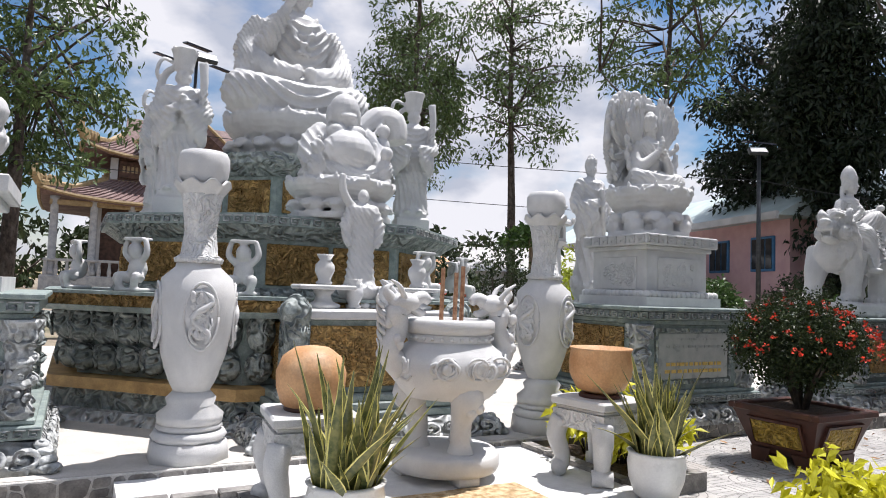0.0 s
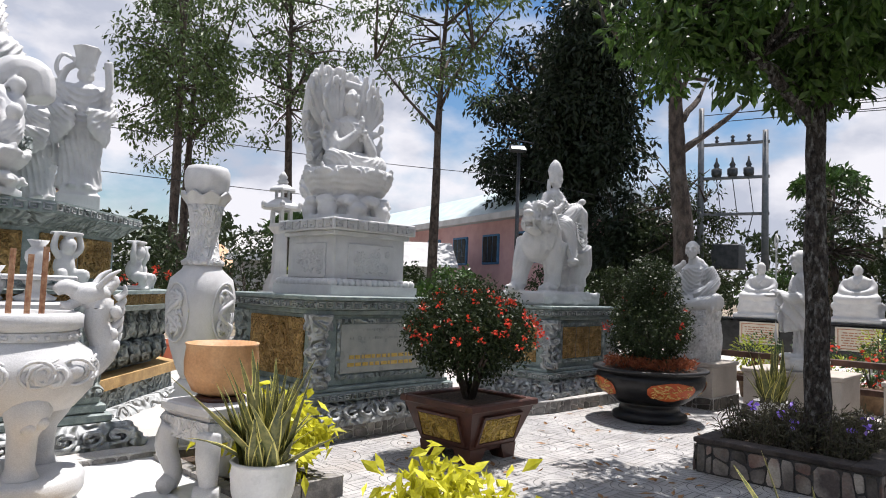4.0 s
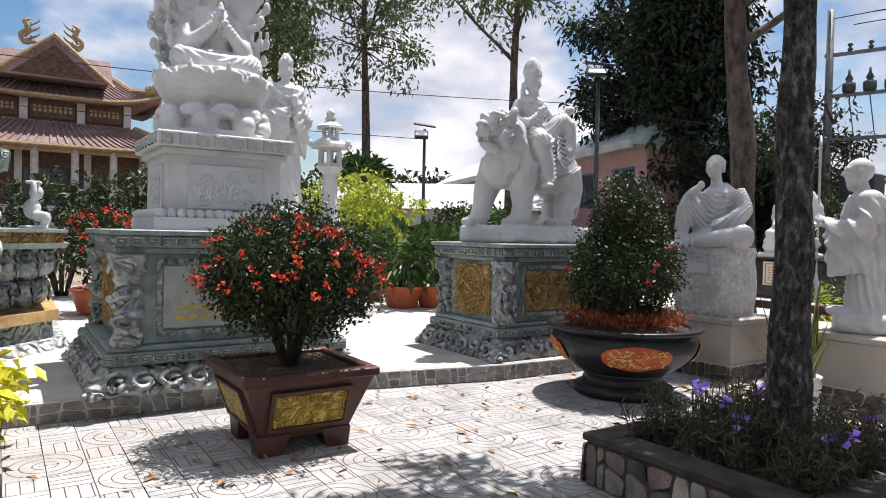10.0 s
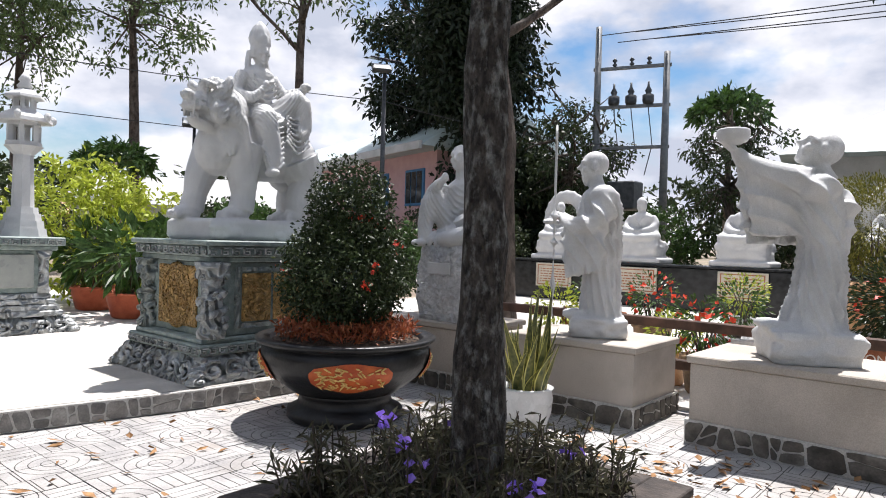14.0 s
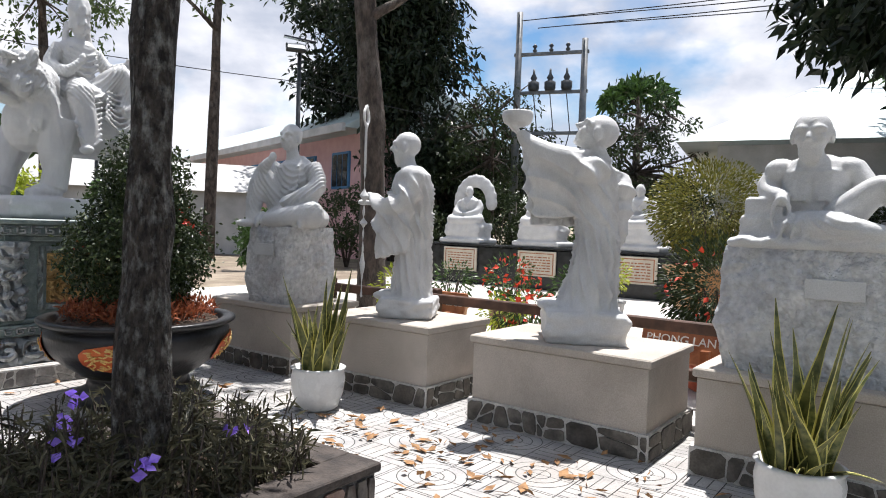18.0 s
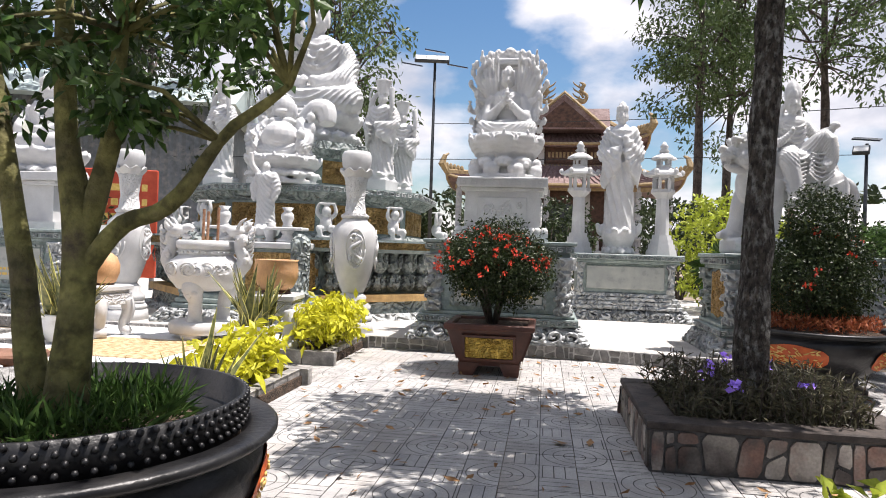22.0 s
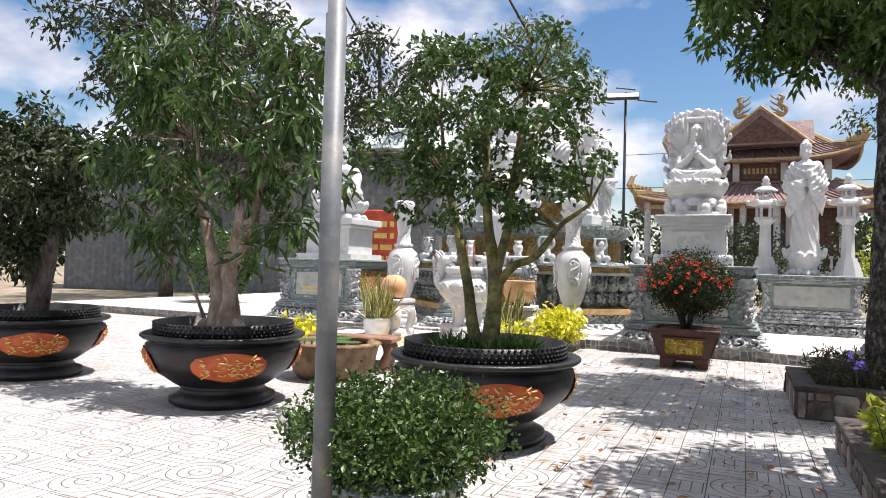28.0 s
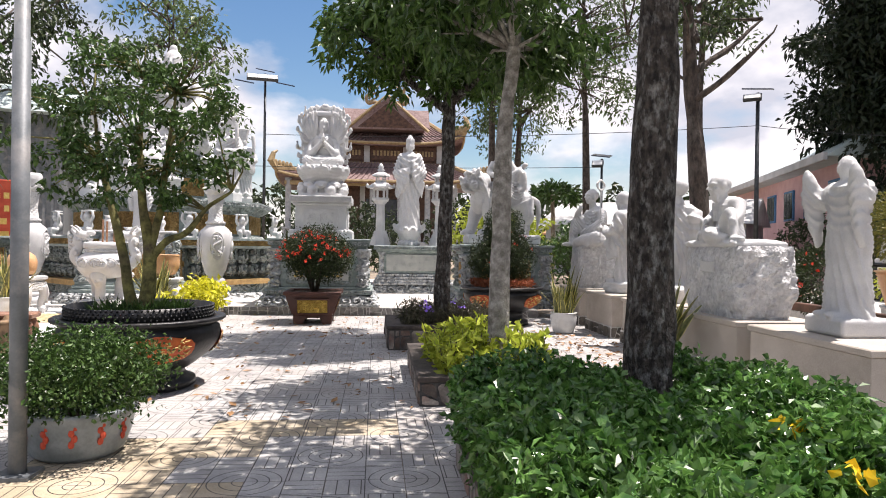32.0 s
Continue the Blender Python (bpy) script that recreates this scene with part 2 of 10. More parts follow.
PLASTER = material("painted_plinth_plaster", (0.41, 0.365, 0.315), (0.49, 0.44, 0.385), 3.0, 0.85, 0.3, 90.0, c3=(0.33, 0.295, 0.255), s3=1.3)
SOIL = material("dark_soil", (0.035, 0.025, 0.018), (0.12, 0.08, 0.055), 30.0, 0.95, 1.0, 60.0, depth=0.03)
TERRACOTTA = material("brown_glazed_pot", (0.055, 0.02, 0.014), (0.09, 0.034, 0.022), 7.0, 0.45, 0.2, 40.0, c3=(0.04, 0.016, 0.012), s3=2.0)
RED_POT = material("red_clay_pot", (0.40, 0.09, 0.04), (0.52, 0.14, 0.07), 8.0, 0.5, 0.2, 40.0)
GOLD_PANEL = relief(material("gilt_relief_panel", (0.45, 0.28, 0.04), (0.66, 0.45, 0.09), 12.0, 0.45, 0.2, 60.0, c3=(0.3, 0.17, 0.03), s3=5.0, metal=0.2), 14.0, 1.0, 0.03)
BLACK_POT = material("black_glazed_stoneware", (0.005, 0.005, 0.006), (0.014, 0.014, 0.015), 9.0, 0.4, 0.3, 40.0, c3=(0.03, 0.028, 0.027), s3=3.0)
MEDALLION = material("orange_painted_medallion", (0.40, 0.07, 0.02), (0.55, 0.13, 0.03), 9.0, 0.5, 0.2, 50.0)
BAMBOO_GOLD = material("gilt_bamboo_relief", (0.55, 0.34, 0.10), (0.7, 0.5, 0.18), 20.0, 0.45, 0.2, 60.0)
CLAY = material("orange_clay_pot", (0.48, 0.25, 0.11), (0.63, 0.37, 0.19), 5.0, 0.6, 0.25, 40.0, c3=(0.55, 0.40, 0.26), s3=3.0)
WHITE_POT = material("white_ceramic", (0.60, 0.60, 0.59), (0.70, 0.70, 0.69), 4.0, 0.3, 0.1, 40.0, c3=(0.6, 0.6, 0.58), s3=2.5)
BARK = material("grey_brown_bark", (0.016, 0.013, 0.011), (0.095, 0.08, 0.069), 40.0, 0.95, 1.0, 60.0, c3=(0.34, 0.34, 0.32), s3=24.0, depth=0.1)
BARK_DARK = material("dark_bark", (0.035, 0.027, 0.022), (0.11, 0.085, 0.07), 12.0, 0.95, 1.0, 34.0, c3=(0.16, 0.14, 0.12), s3=5.0, depth=0.03)
BARK_PALE = material("pale_scarred_bark", (0.16, 0.15, 0.13), (0.36, 0.345, 0.315), 16.0, 0.9, 1.0, 34.0, c3=(0.1, 0.088, 0.075), s3=7.0, depth=0.02)
BARK_TAN = material("tan_bark", (0.17, 0.12, 0.08), (0.36, 0.29, 0.22), 14.0, 0.9, 1.0, 34.0, c3=(0.42, 0.38, 0.33), s3=5.0, depth=0.02)
BARK_MOSS = material("mossy_green_bark", (0.06, 0.056, 0.018), (0.24, 0.225, 0.075), 14.0, 0.9, 0.8, 34.0, c3=(0.06, 0.045, 0.035), s3=7.0, depth=0.02)
LEAF_TREE = leaf_material("grey_green_leaves", (0.05, 0.085, 0.028), (0.13, 0.18, 0.065), rough=0.4, through=0.35)
LEAF_CROWN = leaf_material("broad_green_leaves", (0.03, 0.07, 0.014), (0.085, 0.15, 0.03), rough=0.35, through=0.35)
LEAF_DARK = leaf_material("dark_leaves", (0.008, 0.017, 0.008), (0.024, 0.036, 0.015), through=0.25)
LEAF_MID = leaf_material("mid_green_leaves", (0.024, 0.058, 0.013), (0.072, 0.128, 0.03), rough=0.35, through=0.25)
LEAF_DEEP = leaf_material("deep_green_leaves", (0.012, 0.026, 0.008), (0.05, 0.068, 0.023), rough=0.45, through=0.22)
LEAF_LIME = leaf_material("lime_green_leaves", (0.26, 0.33, 0.035), (0.44, 0.48, 0.06), through=0.45)
LEAF_GOLD = leaf_material("golden_green_leaves", (0.07, 0.085, 0.015), (0.22, 0.2, 0.035), through=0.3)
LEAF_YELLOW = leaf_material("yellow_leaves", (0.52, 0.50, 0.02), (0.68, 0.66, 0.07), through=0.45)
LEAF_HEDGE = leaf_material("glossy_hedge_leaves", (0.035, 0.105, 0.02), (0.115, 0.235, 0.05), rough=0.28, through=0.4)
LEAF_HEDGE.node_tree.nodes["Principled BSDF"].inputs["Specular IOR Level"].default_value = 0.6
LEAF_PURPLE = leaf_material("purplish_stems", (0.04, 0.042, 0.026), (0.12, 0.11, 0.066))
LEAF_RED = leaf_material("coppery_ground_cover", (0.22, 0.05, 0.025), (0.40, 0.14, 0.06))
BLOOM_RED = leaf_material("red_blossom", (0.5, 0.03, 0.015), (0.72, 0.085, 0.04), through=0.3)
BLOOM_PURPLE = leaf_material("violet_blossom", (0.28, 0.16, 0.8), (0.42, 0.27, 0.88), through=0.3)
BLOOM_YELLOW = leaf_material("yellow_blossom", (0.8, 0.5, 0.02), (0.85, 0.62, 0.05), through=0.3)
SNAKE_GREEN = material("snake_plant_green", (0.05, 0.068, 0.02), (0.19, 0.185, 0.06), 26.0, 0.4, 0.1, 40.0, vary=0.2)
SNAKE_EDGE = material("snake_plant_margin", (0.55, 0.50, 0.13), (0.68, 0.62, 0.22), 20.0, 0.45, 0.1, 40.0)
DRY_LEAF = material("dry_leaves", (0.22, 0.11, 0.045), (0.42, 0.24, 0.11), 20.0, 0.8, 0.2, 40.0, vary=0.4)
STEEL = material("grey_painted_steel", (0.105, 0.118, 0.127), (0.149, 0.161, 0.171), 9.0, 0.55, 0.15, 50.0, c3=(0.26, 0.25, 0.24), s3=4.0, metal=0.2)
DARK_METAL = material("dark_metal", (0.04, 0.045, 0.05), (0.08, 0.085, 0.09), 9.0, 0.5, 0.1, 50.0, metal=0.4)
SOLAR = material("solar_panel_glass", (0.02, 0.025, 0.04), (0.035, 0.04, 0.06), 5.0, 0.15, 0.0)
LENS_GLASS = material("lamp_lens", (0.7, 0.7, 0.68), (0.78, 0.78, 0.76), 5.0, 0.2, 0.0)
ROOF_TILE = material("brown_roof_tile", (0.13, 0.08, 0.073), (0.23, 0.155, 0.147), 8.0, 0.75, 0.3, 20.0, c3=(0.29, 0.22, 0.21), s3=0.8)
ROOF_EDGE = material("yellow_ochre_trim", (0.25, 0.18, 0.09), (0.38, 0.28, 0.15), 6.0, 0.6, 0.4, 20.0)
DARK_WOOD = material("dark_brown_timber", (0.05, 0.025, 0.015), (0.12, 0.06, 0.04), 6.0, 0.6, 0.3, 20.0)
PAVILION_STONE = material("pavilion_grey_stone", (0.3, 0.31, 0.32), (0.44, 0.44, 0.44), 6.0, 0.7, 0.3, 20.0)
SHEET_ROOF = material("pale_sheet_roof", (0.40, 0.49, 0.49), (0.52, 0.60, 0.60), 1.5, 0.5, 0.1, 8.0)
PINK_WALL = material("pink_wall", (0.58, 0.36, 0.37), (0.66, 0.44, 0.44), 2.0, 0.8, 0.1, 20.0)
PALE_WALL = material("pale_wall", (0.40, 0.40, 0.40), (0.52, 0.52, 0.52), 2.0, 0.8, 0.1, 20.0)
GREY_WALL = material("weathered_grey_wall", (0.16, 0.16, 0.15), (0.30, 0.29, 0.28), 2.0, 0.85, 0.3, 20.0, c3=(0.1, 0.1, 0.09), s3=0.8)
BLUE_WOOD = material("blue_shutters", (0.04, 0.16, 0.33), (0.08, 0.22, 0.42), 4.0, 0.6, 0.1, 20.0)
# window glass; its dark tone also stands for shade in the pavilion door
GLASS_AND_SHADE = material("dark_glass_and_door_shade", (0.02, 0.025, 0.03), (0.04, 0.045, 0.05), 4.0, 0.1, 0.0)
RED_PAINT = material("red_painted_board", (0.42, 0.05, 0.02), (0.55, 0.09, 0.04), 4.0, 0.6, 0.2, 30.0)
ORANGE_WOOD = material("varnished_orange_wood", (0.25, 0.08, 0.03), (0.40, 0.15, 0.06), 8.0, 0.4, 0.2, 40.0)
CREAM_SIGN = material("cream_sign_plate", (0.52, 0.47, 0.38), (0.62, 0.57, 0.47), 6.0, 0.5, 0.1, 40.0)
BLACK_STONE = material("polished_black_stone", (0.012, 0.013, 0.014), (0.03, 0.032, 0.034), 8.0, 0.2, 0.1, 40.0)
GROUND = material("packed_earth", (0.17, 0.13, 0.095), (0.30, 0.25, 0.19), 1.5, 0.95, 0.5, 20.0, c3=(0.12, 0.13, 0.06), s3=0.25)
BLUE_GLAZE = material("grey_blue_glazed_pot", (0.20, 0.23, 0.24), (0.30, 0.33, 0.34), 5.0, 0.35, 0.2, 30.0, c3=(0.12, 0.14, 0.15), s3=3.0)
CARVE_BROWN = material("carved_brown_bench", (0.16, 0.08, 0.05), (0.28, 0.15, 0.1), 6.0, 0.5, 0.3, 40.0)
TUB_STONE = material("mottled_brown_tub", (0.10, 0.065, 0.035), (0.25, 0.16, 0.09), 7.0, 0.7, 0.5, 30.0)
INCENSE = material("incense_sticks", (0.28, 0.13, 0.07), (0.45, 0.27, 0.16), 30.0, 0.8, 0.3, 60.0)
LETTER_WHITE = material("white_lettering", (0.7, 0.68, 0.6), (0.75, 0.73, 0.66), 9.0, 0.6, 0.0)
CABLE = material("black_cable", (0.02, 0.02, 0.02), (0.04, 0.04, 0.04), 9.0, 0.6, 0.0)



def stretch(m, k):
    """Draws a material's pattern out along z."""
    n, l = m.node_tree.nodes, m.node_tree.links
    for node in [q for q in n if q.type == "VECT_MATH" and q.operation == "MULTIPLY_ADD"]:
        sc = n.new("ShaderNodeVectorMath")
        sc.operation = "MULTIPLY"
        sc.inputs[1].default_value = (1, 1, k)
        for link in [q for q in l if q.from_node == node]:
            l.new(sc.outputs[0], link.to_socket)
        l.new(node.outputs[0], sc.inputs[0])


for one in (BARK, BARK_DARK, BARK_TAN):
    stretch(one, 0.5)

# ---- mesh helpers ----


def mesh_of(b, smooth=False):
    me = bpy.data.meshes.new("mesh")
    bmesh.ops.recalc_face_normals(b, faces=b.faces[:])
    b.to_mesh(me)
    b.free()
    if smooth:
        me.polygons.foreach_set("use_smooth", [True] * len(me.polygons))
    return me


def part(name, b, m, parent=None, label="", smooth=False):
    """Links a bmesh or a mesh as one object under a thing or a part."""
    me = b if isinstance(b, bpy.types.Mesh) else mesh_of(b, smooth)
    if not me.materials:
        for one in m if isinstance(m, (list, tuple)) else (m,):
            me.materials.append(one)
    ob = new(name, me)
    ob.parent = parent
    if label:
        ob["label"] = label
    return ob


def thing(name, m, label, category, group="", kind=""):
    ob = new(name)
    ob.matrix_basis = m
    ob.empty_display_size = 0.1
    return tagged(ob, label, category, group, kind)


def bm_new():
    return bmesh.new()


def face(b, vs, mi=0):
    try:
        f = b.faces.new(vs)
        f.material_index = mi
        return f
    except ValueError:
        return None


def prism(b, poly, z0, z1, top=None):
    """A prism over poly; top, if given, is the polygon at z1."""
    top = top or poly
    lo = [b.verts.new((x, y, z0)) for x, y in poly]
    hi = [b.verts.new((x, y, z1)) for x, y in top]
    n = len(poly)
    for i in range(n):
        face(b, (lo[i], lo[(i + 1) % n], hi[(i + 1) % n], hi[i]))
    face(b, lo[::-1])
    face(b, hi)
    return b


def rect(x0, x1, y0, y1):
    return [(x0, y0), (x1, y0), (x1, y1), (x0, y1)]


def box(b, x0, x1, y0, y1, z0, z1, bev=0.0):
    """A box with chamfered upper and lower edges and corners."""
    if bev <= 0:
        return prism(b, rect(x0, x1, y0, y1), z0, z1)
    e = bev

    def ring(i, z):
        xa, xb, ya, yb = x0 + i, x1 - i, y0 + i, y1 - i
        c = e * 0.6
        return [b.verts.new(p) for p in ((xa + c, ya, z), (xb - c, ya, z), (xb, ya + c, z), (xb, yb - c, z), (xb - c, yb, z), (xa + c, yb, z), (xa, yb - c, z), (xa, ya + c, z))]
    rings = [ring(e, z0), ring(0, z0 + e), ring(0, z1 - e), ring(e, z1)]
    for lo, hi in zip(rings, rings[1:]):
        for i in range(8):
            face(b, (lo[i], lo[(i + 1) % 8], hi[(i + 1) % 8], hi[i]))
    face(b, rings[0][::-1])
    face(b, rings[-1])
    return b


def lathe(b, profile, seg=32, cx=0.0, cy=0.0, folds=0, amp=0.0, sx=1.0, sy=1.0, phase=0.0, caps=True):
    """Turns a profile of (radius, z) round the upright axis; folds ripple it like pleats."""
    rings = []
    for r, z in profile:
        ring = []
        for i in range(seg):
            a = 2 * math.pi * i / seg
            k = r * (1 + amp * math.sin(folds * a + phase)) if folds else r
            ring.append(b.verts.new((cx + k * sx * math.cos(a), cy + k * sy * math.sin(a), z)))
        rings.append(ring)
    for lo, hi in zip(rings, rings[1:]):
        for i in range(seg):
            face(b, (lo[i], lo[(i + 1) % seg], hi[(i + 1) % seg], hi[i]))
    if caps:
        face(b, rings[0][::-1])
        face(b, rings[-1])
    return b


def tube(b, pts, radii, seg=8, flat=1.0, mi=0):
    """A closed tube along points, with a radius at each; flat squeezes it."""
    pts = [Vector(p) for p in pts]
    if not isinstance(radii, (list, tuple)):
        radii = [radii] * len(pts)
    if seg >= 7 and 3 <= len(pts) <= 8:
        fine, fr = [], []
        for i in range(len(pts) - 1):
            p0, p1, p2, p3 = pts[max(0, i - 1)], pts[i], pts[i + 1], pts[min(len(pts) - 1, i + 2)]
            for k in range(4):
                t = k / 4
                fine.append(0.5 * ((2 * p1) + (p2 - p0) * t + (2 * p0 - 5 * p1 + 4 * p2 - p3) * t * t + (3 * p1 - p0 - 3 * p2 + p3) * t ** 3))
                fr.append(radii[i] + (radii[i + 1] - radii[i]) * t)
        pts, radii = fine + [pts[-1]], fr + [radii[-1]]
    rings = []
    side = None
    for i, p in enumerate(pts):
        d = (pts[min(i + 1, len(pts) - 1)] - pts[max(i - 1, 0)]).normalized()
        if side is None:
            side = d.orthogonal().normalized()
        side = (side - d * side.dot(d)).normalized()
        up = d.cross(side)
        rings.append([b.verts.new(p + radii[i] * (math.cos(2 * math.pi * k / seg) * side + flat * math.sin(2 * math.pi * k / seg) * up)) for k in range(seg)])
    for lo, hi in zip(rings, rings[1:]):
        for i in range(seg):
            face(b, (lo[i], lo[(i + 1) % seg], hi[(i + 1) % seg], hi[i]), mi)
    face(b, rings[0][::-1], mi)
    face(b, rings[-1], mi)
    return b


def ell(b, c, r, rot=None, seg=16, rings=10):
    """An ellipsoid."""
    m = Matrix.Translation(c) @ (Euler([radians(a) for a in rot]).to_matrix().to_4x4() if rot else Matrix())
    if not isinstance(r, (list, tuple)):
        r = (r, r, r)
    grid = []
    for j in range(1, rings):
        t = math.pi * j / rings
        grid.append([b.verts.new(m @ Vector((r[0] * math.sin(t) * math.cos(2 * math.pi * i / seg), r[1] * math.sin(t) * math.sin(2 * math.pi * i / seg), r[2] * math.cos(t)))) for i in range(seg)])
    top, bot = b.verts.new(m @ Vector((0, 0, r[2]))), b.verts.new(m @ Vector((0, 0, -r[2])))
    for lo, hi in zip(grid, grid[1:]):
        for i in range(seg):
            face(b, (lo[i], lo[(i + 1) % seg], hi[(i + 1) % seg], hi[i]))
    for i in range(seg):
        face(b, (top, grid[0][(i + 1) % seg], grid[0][i]))
        face(b, (bot, grid[-1][i], grid[-1][(i + 1) % seg]))
    return b


def ngon(n, r, turn=0.0, cx=0.0, cy=0.0):
    return [(cx + r * math.cos(2 * math.pi * i / n + turn), cy + r * math.sin(2 * math.pi * i / n + turn)) for i in range(n)]


def leaf_mesh(centres, size, m, aspect=0.45, droop=0.3, spread=1.0, seed=1, normals=None, outward=0.6):
    """Many folded leaves, one island each, as one mesh."""
    g = np.random.default_rng(seed)
    c = np.asarray(centres, float)
    k = len(c)
    d = g.normal(size=(k, 3))
    if normals is not None:
        d = d * (1 - outward) + np.asarray(normals) * outward * 1.5
    d[:, 2] -= droop
    d /= np.linalg.norm(d, axis=1)[:, None] + 1e-9
    s = np.cross(d, g.normal(size=(k, 3)))
    s /= np.linalg.norm(s, axis=1)[:, None] + 1e-9
    n = np.cross(d, s)
    ln = (size * g.uniform(0.65, 1.25, k))[:, None]
    w = ln * aspect * 0.5
    v = np.stack([c, c + d * ln * 0.5 + s * w + n * w * 0.35, c + d * ln - np.array([0, 0, 0.12]) * ln, c + d * ln * 0.5 - s * w + n * w * 0.35], 1).reshape(-1, 3)
    i = np.arange(k)[:, None] * 4
    f = np.concatenate([i + np.array([0, 1, 2]), i + np.array([0, 2, 3])], 1).reshape(-1, 3)
    me = bpy.data.meshes.new("leaves")
    me.from_pydata(v.tolist(), [], f.tolist())
    me.materials.append(m)
    return me

# ---- ground and paving ----


def paver_material():
    """Cement tiles pressed with arcs and bars, pale and worn, stained warm in places."""
    m = material("pressed_cement_tile", (0.30, 0.295, 0.29), (0.42, 0.41, 0.395), 5.0, 0.8, 0.3, 70.0, c3=(0.31, 0.285, 0.26), s3=1.1, vary=0.08)
    return m


PAVER = paver_material()
OCHRE_PAVER = material("ochre_stained_tile", (0.34, 0.28, 0.19), (0.46, 0.39, 0.29), 4.0, 0.8, 0.3, 70.0, c3=(0.42, 0.37, 0.3), s3=1.3)
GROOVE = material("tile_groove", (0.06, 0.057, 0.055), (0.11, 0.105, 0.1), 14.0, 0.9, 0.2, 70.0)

b = bm_new()
prism(b, [(-700, -700), (700, -700), (700, 700), (-700, 700)], -0.4, -0.012)
tagged(part("ground", b, GROUND), "bare packed earth around the paved yard", "ground", kind="structure")

STAGE_POLY = [(-8.0, 4.85), (4.35, 4.72), (6.5, 4.64), (7.95, 4.34), (9.3, 4.28), (9.3, 6.3), (10.6, 6.9), (10.6, 14.0), (-8.0, 14.0)]
stage = thing("stage", pose(0, 0, 0), "worn concrete stage with a stone kerb under the statues", "platform", kind="structure")
b = bm_new()
prism(b, STAGE_POLY, -0.01, 0.145)
part("slab", b, STAGE, stage)


def kerb_run(parent, p, q, h=0.15, t=0.07, step=0.3, m=None, z=0.0):
    """Kerb stones in a row from p to q."""
    p, q = Vector((*p, 0)), Vector((*q, 0))
    d = q - p
    n = max(1, round(d.length / step))
    a = math.degrees(math.atan2(d.y, d.x))
    w = d.length / n
    bb = bm_new()
    box(bb, 0.006, w - 0.006, -t, 0.0, 0, h, 0.008)
    me = mesh_of(bb)
    for i in range(n):
        s = p + d * (i / n)
        ob = part("kerb_stone", me, m or KERB_STONE, parent)
        ob.matrix_basis = pose(s.x, s.y, z - RNG.uniform(0, 0.006), 0, 0, a)


def crazy_stones(parent, m, p, deg, ln, hh, g, mortar=0.009, proud=0.012, lo=0.1, hi=0.2, off=0.0):
    """Irregular flat stones with chipped corners set side by side on an upright strip that runs ln from p."""
    edges = [(0.004, 0.004)]
    while edges[-1][0] < ln - hi * 0.65:
        e = edges[-1][0] + g.uniform(lo, hi)
        edges.append((e, e + g.uniform(-0.4, 0.4) * lo))
    edges.append((ln - 0.004, ln - 0.004))
    for (b0, t0), (b1, t1) in zip(edges, edges[1:]):
        zl, zr = g.uniform(0.25, 0.75) * hh, g.uniform(0.25, 0.75) * hh
        ml, mr = b0 + (t0 - b0) * zl / hh, b1 + (t1 - b1) * zr / hh
        way = g.random()
        if way < 0.45:
            cells = [[(b0, 0.004), (b1, 0.004), (mr, zr), (ml, zl)], [(ml, zl), (mr, zr), (t1, hh), (t0, hh)]]
        elif way < 0.75:
            mb = b0 + (b1 - b0) * g.uniform(0.3, 0.7)
            mt = t0 + (t1 - t0) * g.uniform(0.3, 0.7)
            cells = [[(b0, 0.004), (mb, 0.004), (mt, hh), (t0, hh)], [(mb, 0.004), (b1, 0.004), (mr, zr), (mb + (mt - mb) * zl / hh, zl)], [(mb + (mt - mb) * zl / hh, zl), (mr, zr), (t1, hh), (mt, hh)]]
        else:
            cells = [[(b0, 0.004), (b1, 0.004), (t1, hh), (t0, hh)]]
        for c in cells:
            mu, mz = sum(q[0] for q in c) / 4, sum(q[1] for q in c) / 4
            c2 = []
            for n_, (u, z) in enumerate(c):
                u2, z2 = c[(n_ + 1) % 4]
                for f in (0.16, 0.84):
                    pu, pz = u + (u2 - u) * f, z + (z2 - z) * f
                    dist = max(0.03, math.hypot(pu - mu, pz - mz))
                    k = max(0.3, 1 - (mortar + g.uniform(0, 0.005)) / dist)
                    c2.append((mu + (pu - mu) * k, mz + (pz - mz) * k))
            bb = bm_new()
            back = [bb.verts.new((u, off, z)) for u, z in c2]
            fr = [bb.verts.new((u, off - proud - g.uniform(0, 0.003), z)) for u, z in c2]
            for q in range(len(c2)):
                face(bb, (back[q], back[(q + 1) % len(c2)], fr[(q + 1) % len(c2)], fr[q]))
            face(bb, fr)
            ob = part("stone", bb, m, parent)
            ob.matrix_basis = pose(p[0], p[1], 0, 0, 0, deg)


def crazy_strip(parent, p, q, h, m, t=0.03, seed=1):
    """A low strip of irregular flat stones set in pale mortar, from p to q."""
    p, q = Vector((*p, 0)), Vector((*q, 0))
    ln = (q - p).length
    a = math.degrees(math.atan2(q.y - p.y, q.x - p.x))
    bb = bm_new()
    box(bb, 0, ln, -t, 0, 0, h, 0.006)
    ob = part("mortar_strip", bb, MORTAR, parent)
    ob.matrix_basis = pose(p.x, p.y, 0, 0, 0, a)
    crazy_stones(parent, m, (p.x, p.y), a, ln, h - 0.006, random.Random(seed), 0.006, 0.006, 0.1, 0.2, -t)


